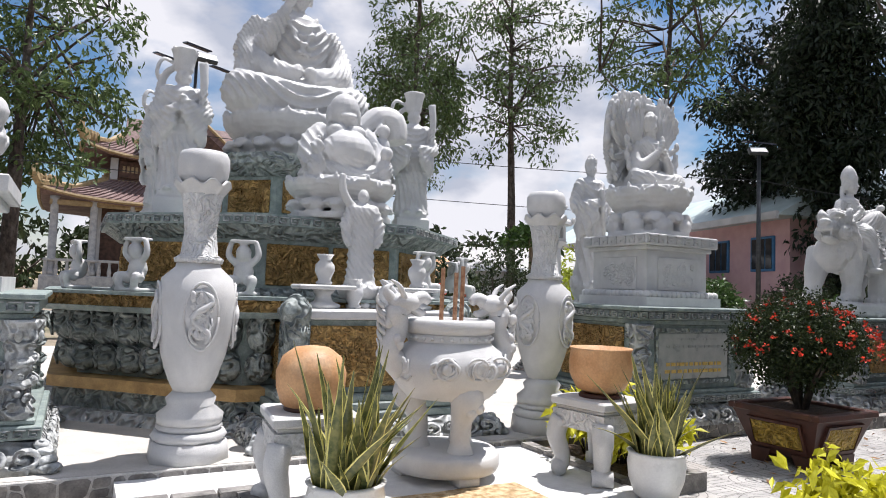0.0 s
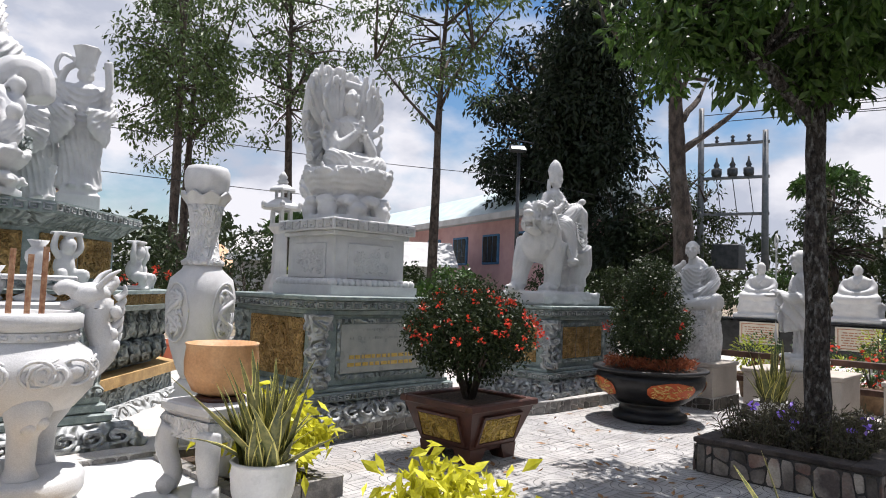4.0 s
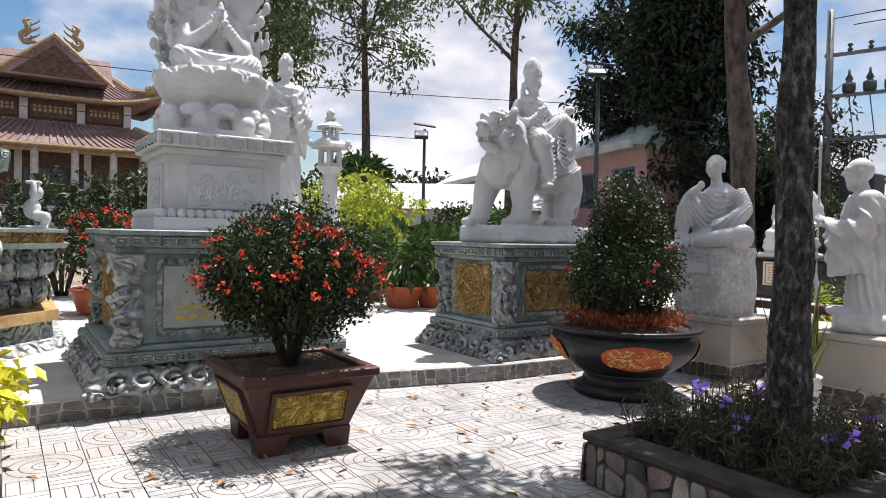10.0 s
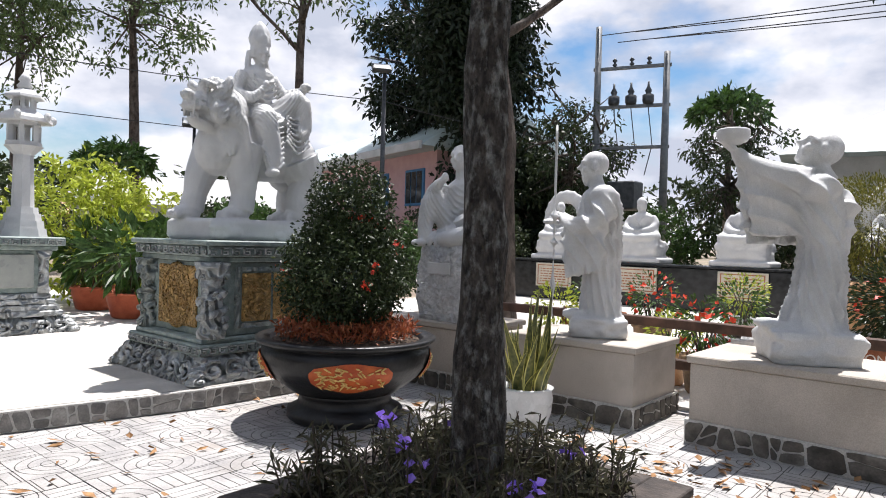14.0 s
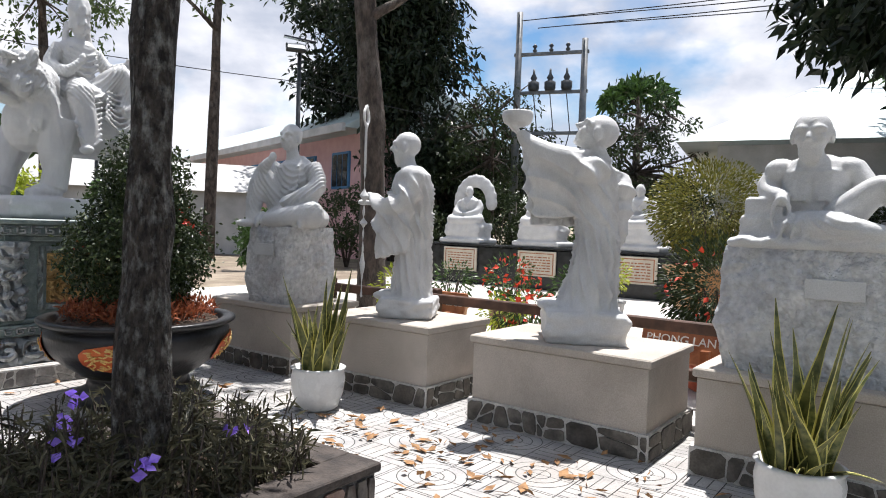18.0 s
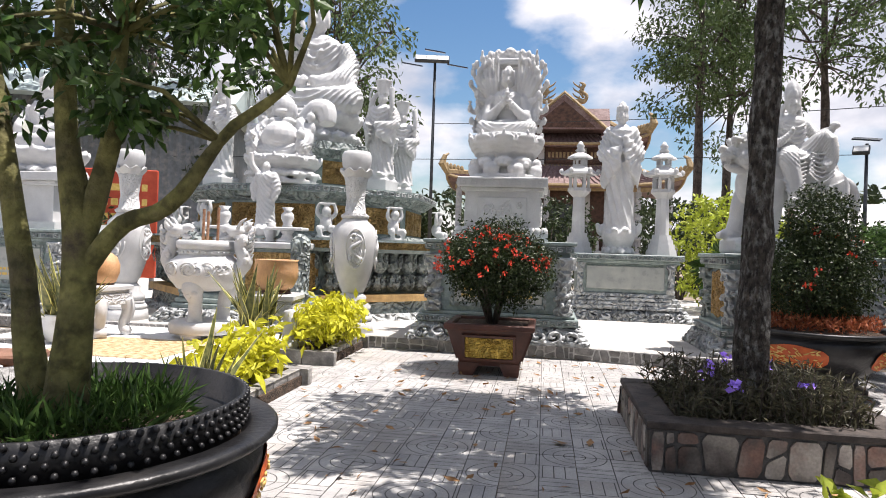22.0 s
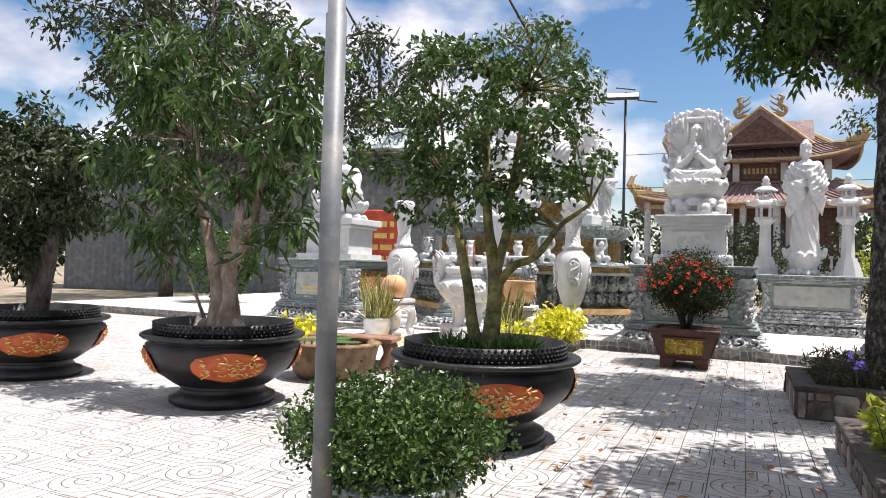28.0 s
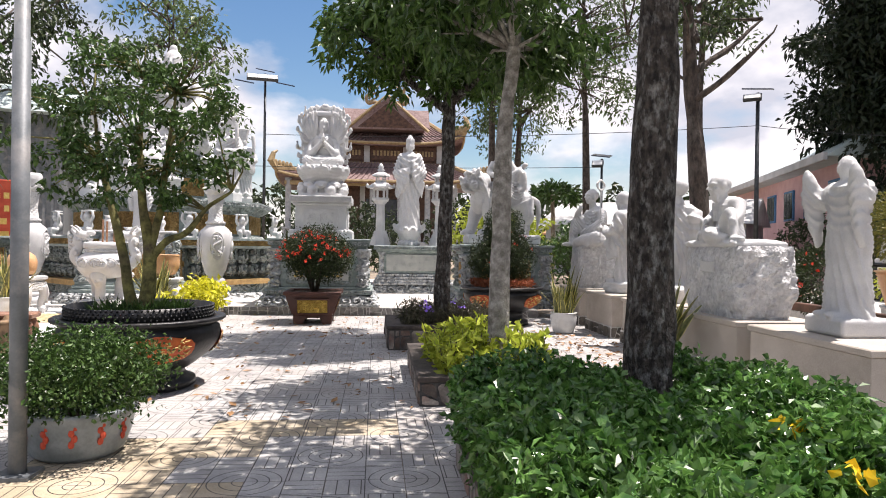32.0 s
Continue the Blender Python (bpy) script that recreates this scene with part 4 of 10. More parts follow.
def bars(root, x0, x1, y, rows, z_top, dz, h, m, seed=1, fill=0.75):
    """Engraved lines that cannot be read: rows of short raised strokes."""
    g = random.Random(seed)
    for r in range(rows):
        bb = bm_new()
        x = x0 + g.uniform(0, 0.1) * (x1 - x0)
        z = z_top - r * dz
        while x < x1 - 0.03:
            w = g.uniform(0.6, 2.4) * h
            prism(bb, rect(x, min(x + w, x1), y - 0.004, y), z - h, z)
            x += w + h * g.uniform(0.35, 0.7)
        part("engraved_line", bb, m, root)


bars(ta_plinth, -0.42, 0.42, -0.69, 2, 0.60, 0.07, 0.034, GOLD_PAINT, 3)
bars(ta_plinth, -0.4, 0.4, -0.69, 3, 0.92, 0.075, 0.024, TABLET, 4)

# white marble pedestal and the many-armed figure
ped = thing("marble_pedestal", pose(TA_C[0], TA_C[1] - 0.05, 1.295) @ Matrix.Diagonal((0.88, 0.88, 0.97, 1)), "white marble pedestal with carved flower panels and a key band", "pedestal")
b = bm_new()
prism(b, rect(-0.62, 0.62, -0.58, 0.58), 0.0, 0.1)
part("base_slab", b, MARBLE, ped)
b = bm_new()
for i in range(15):
    for sx, sy, n in ((1, 0, 15), (0, 1, 15)):
        u = -0.56 + 1.12 * i / 14
        for k in (-1, 1):
            c = (u, k * 0.53, 0.125) if sx else (k * 0.57, u * 0.93, 0.125)
            ell(b, c, (0.05, 0.05, 0.045), None, 8, 6)
part("petal_band", b, MARBLE, ped, "", True)
b = bm_new()
prism(b, rect(-0.5, 0.5, -0.46, 0.46), 0.1, 0.6)
part("die", b, MARBLE, ped)
for axis in ("front", "left", "right"):
    b = bm_new()
    if axis == "front":
        box(b, -0.33, 0.33, -0.478, -0.46, 0.17, 0.53, 0.008)
    elif axis == "left":
        box(b, -0.518, -0.5, -0.3, 0.3, 0.17, 0.53, 0.008)
    else:
        box(b, 0.5, 0.518, -0.3, 0.3, 0.17, 0.53, 0.008)
    fp = part("flower_panel", b, MARBLE, ped, "carved flower relief")
    b = bm_new()
    curls(b, -0.29, 0.29, 0.2, 0.5, 0, 16, len(axis), 0.012, 0.42)
    for k in range(7):
        for q in range(5):
            a = q * 1.257
            ell(b, (-0.22 + 0.075 * k + 0.022 * math.cos(a), -0.004, 0.35 + 0.09 * math.sin(k * 2.3) + 0.022 * math.sin(a)), (0.02, 0.012, 0.02), None, 6, 4)
    fr = part("flower_relief", b, MARBLE, fp, "", True)
    fr.matrix_basis = {"front": pose(0, -0.478, 0), "left": pose(-0.518, 0, 0, 0, 0, -90), "right": pose(0.518, 0, 0, 0, 0, 90)}[axis]
b = bm_new()
box(b, -0.55, 0.55, -0.5, 0.5, 0.6, 0.65, 0.01)
box(b, -0.6, 0.6, -0.55, 0.55, 0.65, 0.77, 0.008)
part("cap", b, MARBLE, ped)
b = bm_new()
meander(b, -0.58, 0.58, -0.55, 0.672, 0.078, "x", -1)
meander(b, -0.53, 0.53, -0.6, 0.672, 0.078, "y", -1)
part("key_band", b, MARBLE, ped)

b = bm_new()
prism(b, ngon(8, 0.5, math.pi / 8), 0, 0.05)
lathe(b, [(0.38, 0), (0.34, 0.18)], 24)
for i in range(8):
    a = 2 * math.pi * (i + 0.5) / 8
    ell(b, (0.42 * math.cos(a), 0.42 * math.sin(a), 0.1), (0.1, 0.12, 0.075), (0, 0, math.degrees(a)), 12, 8)
lotus(b, 0.5, 0.13, 0.36, 10, 2)
seated(b, 0.48, 0.76, "bun", True, "pray")
tube(b, [(-0.05, -0.19, 0.82), (0.0, -0.21, 0.93), (0.0, -0.2, 1.0)], [0.035, 0.04, 0.015], 8)
# the throne back: two posts, a lintel and a rounded hood with small lotus bosses
for sgn in (-1, 1):
    box(b, sgn * 0.2 - 0.07, sgn * 0.2 + 0.07, 0.16, 0.3, 0.5, 1.36, 0.015)
box(b, -0.27, 0.27, 0.14, 0.32, 1.33, 1.41, 0.015)
ell(b, (0, 0.3, 0.98), (0.47, 0.07, 0.55), None, 28, 16)
box(b, -0.37, 0.37, 0.25, 0.35, 0.55, 1.34, 0.03)


def squared(a, p=0.62):
    """Cosine and sine bent towards a rounded square."""
    c, q = math.cos(a), math.sin(a)
    return math.copysign(abs(c) ** p, c), math.copysign(abs(q) ** p, q)


tube(b, [(0.4 * squared(math.pi * k / 16)[0], 0.3, 0.98 + 0.5 * squared(math.pi * k / 16)[1]) for k in range(17)], 0.05, 8)
for k in range(15):
    a = math.pi * k / 14
    ell(b, (0.42 * squared(a)[0], 0.27, 1.0 + 0.5 * squared(a)[1]), (0.045, 0.045, 0.045), None, 8, 6)
ell(b, (0, 0.25, 1.5), (0.08, 0.06, 0.05), None, 10, 6)
for k in (-1, 1):
    for layer in range(2):
        for i in range(8):
            a = radians(-38 + 15.5 * i + 7 * layer)
            rr = 0.5 - 0.1 * layer
            px, pz = k * rr * squared(a)[0], 0.92 + rr * 0.98 * squared(a)[1]
            yy = 0.14 - 0.14 * layer
            tube(b, [(k * 0.17, 0.08, 0.93), (k * (0.17 + (abs(px) - 0.17) * 0.5), yy, 0.93 + (pz - 0.93) * 0.45 - 0.05), (px, yy - 0.03, pz)], [0.042, 0.04, 0.028], 8)
            ell(b, (px * 1.04, yy - 0.05, pz + 0.035), (0.038, 0.03, 0.05), None, 8, 6)
            if i % 2 == layer:
                tube(b, [(px * 1.04, yy - 0.05, pz), (px * 1.05, yy - 0.06, pz + 0.13)], [0.014, 0.02], 6)
stat("many_armed_statue", pose(TA_C[0], TA_C[1] - 0.03, 2.04) @ Matrix.Diagonal((0.92, 0.92, 1.12, 1)), b, "white marble many-armed figure on a lotus throne, pierced back", MARBLE, 0.0115, folds=((0.05, 0.016, 0.46, 0.7, 0.5, 0.0), (0.045, 0.013, 0.7, 1.0, 1.2, 0.0, 0.16)))

# ---- the pale plinth with the standing figure and two stone lanterns ----
GY_C = (7.42, 8.45)
gy = thing("low_plinth", pose(GY_C[0], GY_C[1], 0.145) @ Matrix.Diagonal((1, 1, 1.05, 1)), "long pale granite plinth with a plain tablet", "plinth", "carved statue plinths")
b = bm_new()
scroll_foot(b, 2.0, 1.2, 0.17)
part("foot", b, GRANITE_PALE, gy, "pale carved scroll foot", True)
b = bm_new()
for z, o in ((0.17, 0.88), (0.23, 0.85), (0.29, 0.81), (0.35, 0.77)):
    box(b, -o, o, -o * 0.6, o * 0.6, z, z + 0.06, 0.012)
part("base_moulding", b, GRANITE_PALE, gy)
b = bm_new()
box(b, -0.76, 0.76, -0.42, 0.42, 0.41, 0.86, 0.01)
part("body", b, GRANITE, gy)
b = bm_new()
box(b, -0.6, 0.6, -0.45, -0.42, 0.47, 0.82, 0.01)
part("tablet", b, TABLET, gy, "plain polished tablet")
for sx in (-1, 1):
    b = bm_new()
    lathe(b, [(0.06, 0.41), (0.07, 0.45), (0.05, 0.5), (0.05, 0.76), (0.07, 0.8), (0.09, 0.86)], 12, sx * 0.7, -0.43)
    part("corner_column", b, GRANITE_PALE, gy, "", True)
b = bm_new()
box(b, -0.82, 0.82, -0.5, 0.5, 0.86, 0.91, 0.01)
box(b, -0.88, 0.88, -0.55, 0.55, 0.91, 1.0, 0.01)
part("cornice", b, GRANITE, gy)
b = bm_new()
meander(b, -0.86, 0.86, -0.55, 0.925, 0.05, "x", -1)
part("cornice_band", b, GRANITE_PALE, gy)
b = bm_new()
lotus(b, 0.33, 0.0, 0.36, 11, 2)
standing(b, 0.34, 1.96, "pray", "bun", True)
tube(b, [(-0.17, 0.05, 0.45), (-0.36, 0.02, 0.36), (-0.42, -0.05, 0.47)], [0.1, 0.09, 0.03], 8)
tube(b, [(0.17, 0.05, 0.45), (0.36, 0.02, 0.36), (0.42, -0.05, 0.47)], [0.1, 0.09, 0.03], 8)
stat("standing_statue", pose(7.33, 8.35, 1.195) @ Matrix.Diagonal((0.8, 0.82, 1.05, 1)), b, "white marble standing robed figure on a lotus base", MARBLE, 0.015, folds=stand_folds(0.34, 1.96))


def stone_lantern(m):
    root = thing("stone_lantern", m, "white stone lantern with a flared roof and open light chamber", "stone lantern", "stone lanterns beside the standing statue")
    bb = bm_new()
    for i, (r, z0, z1) in enumerate(((0.25, 0, 0.09), (0.22, 0.09, 0.18), (0.19, 0.18, 0.26), (0.16, 0.26, 0.33))):
        prism(bb, ngon(8, r, 0.39), z0, z1, ngon(8, r * 0.95, 0.39))
    part("base", bb, MARBLE, root)
    bb = bm_new()
    prism(bb, ngon(8, 0.115, 0.39), 0.33, 0.92, ngon(8, 0.1, 0.39))
    prism(bb, ngon(8, 0.1, 0.39), 0.92, 1.02, ngon(8, 0.2, 0.39))
    part("shaft", bb, MARBLE, root)
    bb = bm_new()
    prism(bb, ngon(6, 0.19), 1.02, 1.07)
    chamber = part("chamber_floor", bb, MARBLE, root)
    for x, y in ngon(6, 0.145):
        bb = bm_new()
        prism(bb, ngon(4, 0.035, 0.78, x, y), 1.07, 1.25)
        part("chamber_post", bb, MARBLE, chamber)
    bb = bm_new()
    prism(bb, ngon(6, 0.17), 1.25, 1.29)
    part("chamber_lintel", bb, MARBLE, root)
    bb = bm_new()
    prism(bb, ngon(6, 0.31), 1.29, 1.33, ngon(6, 0.3))
    prism(bb, ngon(6, 0.29), 1.33, 1.43, ngon(6, 0.13))
    for x, y in ngon(6, 0.3):
        ell(bb, (x, y, 1.345), (0.04, 0.04, 0.05), None, 8, 5)
    part("roof", bb, MARBLE, root)
    bb = bm_new()
    prism(bb, ngon(6, 0.12), 1.43, 1.46)
    for x, y in ngon(6, 0.1):
        prism(bb, ngon(4, 0.024, 0.78, x, y), 1.46, 1.56)
    prism(bb, ngon(6, 0.21), 1.56, 1.59, ngon(6, 0.2))
    prism(bb, ngon(6, 0.2), 1.59, 1.66, ngon(6, 0.08))
    part("upper_chamber", bb, MARBLE, root)
    bb = bm_new()
    lathe(bb, [(0.06, 1.66), (0.085, 1.7), (0.05, 1.74), (0.07, 1.77), (0.02, 1.85)], 12)
    part("finial", bb, MARBLE, root, "", True)
    return root


lan = stone_lantern(pose(6.68, 8.4, 1.195))
copy_thing(lan, pose(8.02, 8.4, 1.195))

# ---- the lion and its rider ----
LI_C = (8.82, 5.05)
plinth("lion_plinth", *LI_C, 1.4, 1.0, 0.145, 1.23, 1.86, 1.34, 0.2, "granite plinth with carved golden panels under the lion", "gold")


def lion_mesh():
    """A temple lion striding to -x with an open mouth and a long mane, and a robed rider at ease on its back."""
    b = bm_new()
    g = random.Random(5)
    box(b, -0.8, 0.8, -0.4, 0.4, 0.0, 0.19, 0.03)
    for i in range(26):
        u, k = g.uniform(-0.76, 0.76), g.choice((-1, 1))
        ell(b, (u, k * 0.39, g.uniform(0.03, 0.16)), (g.uniform(0.06, 0.14), 0.03, g.uniform(0.03, 0.07)), None, 8, 6)
    legs = (((-0.28, -0.2, 0.86), (-0.31, -0.21, 0.62), (-0.3, -0.21, 0.42), (-0.33, -0.21, 0.27), 0.155),
            ((-0.42, 0.15, 0.86), (-0.56, 0.16, 0.6), (-0.62, 0.16, 0.42), (-0.66, 0.16, 0.27), 0.15),
            ((0.42, -0.2, 0.8), (0.5, -0.22, 0.58), (0.4, -0.22, 0.42), (0.42, -0.22, 0.27), 0.16),
            ((0.52, 0.17, 0.8), (0.64, 0.18, 0.56), (0.58, 0.18, 0.42), (0.6, 0.18, 0.27), 0.15))
    for p0, p1, p2, p3, w in legs:
        tube(b, [p0, p1, p2, p3], [w * 1.4, w * 1.05, w * 0.8, w * 0.84], 14)
        ell(b, (p3[0] - 0.06, p3[1], 0.24), (0.16, 0.115, 0.075))
        for k in (-1.5, -0.5, 0.5, 1.5):
            ell(b, (p3[0] - 0.19, p3[1] + 0.048 * k, 0.225), (0.05, 0.028, 0.045), None, 8, 6)
    tube(b, [(-0.42, 0, 0.86), (-0.15, 0, 0.86), (0.15, 0, 0.82), (0.42, 0, 0.84), (0.6, 0, 0.76)], [0.27, 0.3, 0.25, 0.27, 0.17], 18)
    ell(b, (0.47, -0.16, 0.76), (0.24, 0.16, 0.26))
    ell(b, (0.5, 0.15, 0.76), (0.24, 0.15, 0.26))
    ell(b, (-0.5, -0.03, 0.84), (0.22, 0.25, 0.26))
    # the head, turned to its left
    H, yaw = Vector((-0.64, -0.15, 1.17)), radians(6)
    ca, sa = math.cos(yaw), math.sin(yaw)

    def at(u, v, w):
        return (H.x + u * ca - v * sa, H.y + u * sa + v * ca, H.z + w)

    turn = math.degrees(yaw)
    ell(b, at(0, 0, 0), (0.2, 0.2, 0.2))
    ell(b, at(-0.18, 0, 0.02), (0.15, 0.135, 0.08), (0, -8, turn))
    ell(b, at(-0.31, 0, 0.065), (0.05, 0.085, 0.045), (0, 0, turn))
    ell(b, at(-0.2, 0, -0.03), (0.13, 0.15, 0.04), (0, 0, turn))
    ell(b, at(-0.13, 0, -0.17), (0.15, 0.11, 0.045), (0, 12, turn))
    ell(b, at(-0.23, 0, -0.14), (0.06, 0.07, 0.03), (0, 10, turn))
    for k in (-1, 1):
        tube(b, [at(-0.16, k * 0.02, 0.13), at(-0.19, k * 0.09, 0.17), at(-0.1, k * 0.17, 0.15)], [0.035, 0.045, 0.03], 8)
        ell(b, at(-0.17, k * 0.1, 0.105), (0.035, 0.035, 0.03), None, 8, 6)
        ell(b, at(-0.28, k * 0.075, -0.075), (0.018, 0.018, 0.055), None, 8, 6)
        ell(b, at(-0.24, k * 0.07, -0.1), (0.016, 0.016, 0.05), None, 8, 6)
        ell(b, at(-0.05, k * 0.17, -0.07), (0.1, 0.07, 0.1))
        ell(b, at(0.02, k * 0.19, 0.17), (0.05, 0.05, 0.1), (0, 20, turn))
        for q in range(3):
            ell(b, at(-0.29, k * (0.05 + 0.025 * q), 0.0 - 0.01 * q), (0.022, 0.02, 0.02), None, 6, 5)
    # a mane combed back from the face and falling over neck and shoulders in long strands
    ell(b, at(0.17, 0, -0.04), (0.2, 0.215, 0.235), (0, 25, turn))
    ell(b, at(0.2, 0, -0.24), (0.2, 0.23, 0.24), (0, 0, turn))
    for i in range(31):
        a = radians(-142 + 284 * i / 30)
        y0, z0 = math.sin(a), math.cos(a)
        low = max(0.0, -z0)
        w = g.uniform(-0.018, 0.018)
        fall = 0.2 + 0.26 * abs(y0) - 0.1 * low + g.uniform(-0.04, 0.04)
        pts = [at(0.0, 0.175 * y0, 0.185 * z0 + 0.01), at(0.08, 0.215 * y0 + w, 0.225 * z0), at(0.2, 0.24 * y0 - w, 0.2 * z0 - fall * 0.35), at(0.25, 0.255 * y0 + w, 0.15 * z0 - fall * 0.75), at(0.3, 0.245 * y0 - w, 0.1 * z0 - fall * 1.15)]
        tube(b, pts, [0.026, 0.03, 0.027, 0.022, 0.008], 7)
    for i in range(9):
        a = radians(-72 + 18 * i)
        tube(b, [at(-0.06, 0.15 * math.sin(a), 0.17 * math.cos(a)), at(-0.02, 0.2 * math.sin(a), 0.235 * math.cos(a)), at(0.06, 0.19 * math.sin(a), 0.225 * math.cos(a))], [0.03, 0.036, 0.015], 8)
    for row in range(2):
        for i in range(13):
            a = radians(-78 + 13 * i)
            x, y = -0.47 - 0.17 * math.cos(a) + 0.02 * row, -0.07 + 0.22 * math.sin(a)
            z = 1.0 - 0.1 * row + g.uniform(-0.02, 0.02)
            w = g.uniform(-0.015, 0.015)
            tube(b, [(x, y, z), (x - 0.01, y * 1.05 + w, z - 0.08), (x, y * 1.05 - w, z - 0.16)], [0.024, 0.026, 0.008], 7)
    for i in range(6):
        tube(b, [(0.62, -0.03, 0.92 - 0.02 * i), (0.78 + 0.012 * i, -0.05 + 0.02 * i, 0.84), (0.85, -0.06 + 0.02 * i, 0.62), (0.8 + 0.01 * i, -0.06 + 0.025 * i, 0.3)], [0.05, 0.055, 0.05, 0.015], 8)
    # the rider: one leg hanging, one knee drawn up, a bud held on the knee
    ell(b, (0.06, -0.02, 1.12), (0.36, 0.3, 0.14))
    lathe(b, [(0.2, 1.08), (0.165, 1.3), (0.205, 1.5), (0.19, 1.6), (0.07, 1.67)], 24, 0.0, 0.0, 0, 0, 1.0, 0.7)
    head(b, (0.0, -0.04, 1.8), 0.112, "bun", True)
    lathe(b, [(0.1, 1.88), (0.112, 1.93), (0.096, 1.99), (0.07, 2.04), (0.02, 2.09)], 18, 0.0, -0.02, 6, 0.1)
    for k in (-1, 1):
        tube(b, [(k * 0.1, 0.02, 1.8), (k * 0.125, 0.01, 1.66), (k * 0.15, -0.05, 1.56)], [0.03, 0.035, 0.015], 8)
    tube(b, [(-0.04, -0.12, 1.16), (-0.13, -0.32, 1.1), (-0.08, -0.37, 0.84), (-0.1, -0.4, 0.66)], [0.14, 0.125, 0.1, 0.055], 14)
    ell(b, (-0.12, -0.44, 0.62), (0.06, 0.1, 0.04))
    tube(b, [(0.14, -0.1, 1.14), (0.36, -0.24, 1.36), (0.4, -0.27, 1.1), (0.28, -0.34, 1.0)], [0.14, 0.11, 0.1, 0.06], 14)
    tube(b, [(-0.18, 0, 1.56), (-0.29, -0.03, 1.38), (-0.2, -0.18, 1.32), (-0.08, -0.22, 1.42)], [0.075, 0.07, 0.055, 0.035], 12)
    ell(b, (-0.06, -0.23, 1.45), (0.035, 0.035, 0.05))
    tube(b, [(0.18, 0, 1.56), (0.3, -0.06, 1.42), (0.4, -0.18, 1.45), (0.47, -0.22, 1.47)], [0.075, 0.07, 0.05, 0.035], 12)
    ell(b, (0.47, -0.23, 1.51), (0.065, 0.06, 0.045))
    pleats(b, ((-0.22, -0.3, 1.16), (-0.2, -0.44, 0.72)), ((0.1, -0.32, 1.14), (0.04, -0.44, 0.7)), 9, 0.015, 0.06)
    pleats(b, ((0.14, -0.32, 1.2), (0.08, -0.4, 0.92)), ((0.46, -0.3, 1.26), (0.42, -0.38, 0.9)), 7, 0.015, 0.07)
    pleats(b, ((-0.15, -0.12, 1.58), (-0.18, -0.14, 1.2)), ((0.15, -0.13, 1.56), (0.18, -0.15, 1.18)), 8, 0.012, 0.09)
    tube(b, [(0.32, -0.05, 1.2), (0.48, -0.14, 1.06), (0.5, -0.22, 0.86), (0.56, -0.2, 0.64)], [0.09, 0.09, 0.07, 0.02], 10, 0.5)
    return b


stat("lion_statue", pose(LI_C[0], LI_C[1], 1.23) @ Matrix.Diagonal((0.8, 0.9, 0.94, 1)), lion_mesh(), "white marble lion carrying a seated robed rider", MARBLE, 0.0115, folds=((0.05, 0.012, 0.95, 1.6, 1.0, 0.1),))

# ---- the tiered monument ----
MC = (2.25, 8.0)
mon = thing("tiered_monument", pose(*MC, 0.145), "eight-sided tiered stone monument with lotus frieze and golden panels", "monument")
T8 = math.pi / 8


def oct_ring(name, r0, z0, r1, z1, m, label=""):
    bb = bm_new()
    prism(bb, ngon(8, r0, T8), z0, z1, ngon(8, r1, T8))
    return part(name, bb, m, mon, label)


oct_ring("foot", 2.68, 0.0, 2.62, 0.09, GRANITE_PALE)
oct_ring("lower_band", 2.52, 0.09, 2.5, 0.26, GRANITE_CARVED, "carved foot band")
oct_ring("gold_rim", 2.56, 0.26, 2.56, 0.36, GOLD_BAND, "golden stone band")
oct_ring("waist", 2.3, 0.36, 2.3, 0.98, GRANITE)
oct_ring("upper_rim", 2.62, 0.95, 2.66, 1.0, GRANITE)
oct_ring("gold_cornice", 2.6, 1.0, 2.6, 1.1, GOLD_STONE, "carved golden cornice")
oct_ring("terrace", 2.64, 1.1, 2.64, 1.13, GRANITE)


def petal_mesh(w, h, d):
    """One fat lotus petal with a curled lip, standing against a wall at y=0."""
    bb = bm_new()
    ell(bb, (0, 0, 0), (w / 2, d, h / 2), None, 12, 8)
    ell(bb, (0, -d * 0.55, h * 0.32), (w * 0.4, d * 0.5, h * 0.16), None, 10, 6)
    tube(bb, [(0, -d * 0.95, -h * 0.35), (0, -d * 1.15, 0), (0, -d * 1.0, h * 0.3)], [0.012, 0.02, 0.012], 6)
    return mesh_of(bb, True)


up_petal, low_petal = petal_mesh(0.25, 0.36, 0.17), petal_mesh(0.25, 0.27, 0.13)
for side in range(8):
    a = side * math.pi / 4
    if math.sin(a) > 0.5:
        continue
    ap = 2.3 * math.cos(T8)
    half = 2.3 * math.sin(T8)
    for i in range(7):
        u = -half + 2 * half * (i + 0.5) / 7
        for me, z, out in ((up_petal, 0.82, 0.06), (low_petal, 0.52, 0.04)):
            x = (ap + out) * math.cos(a) - u * math.sin(a)
            y = (ap + out) * math.sin(a) + u * math.cos(a)
            ob = part("petal", me, GRANITE_CARVED, mon)
            ob.matrix_basis = pose(x, y, z, 0, 0, math.degrees(a) + 90)

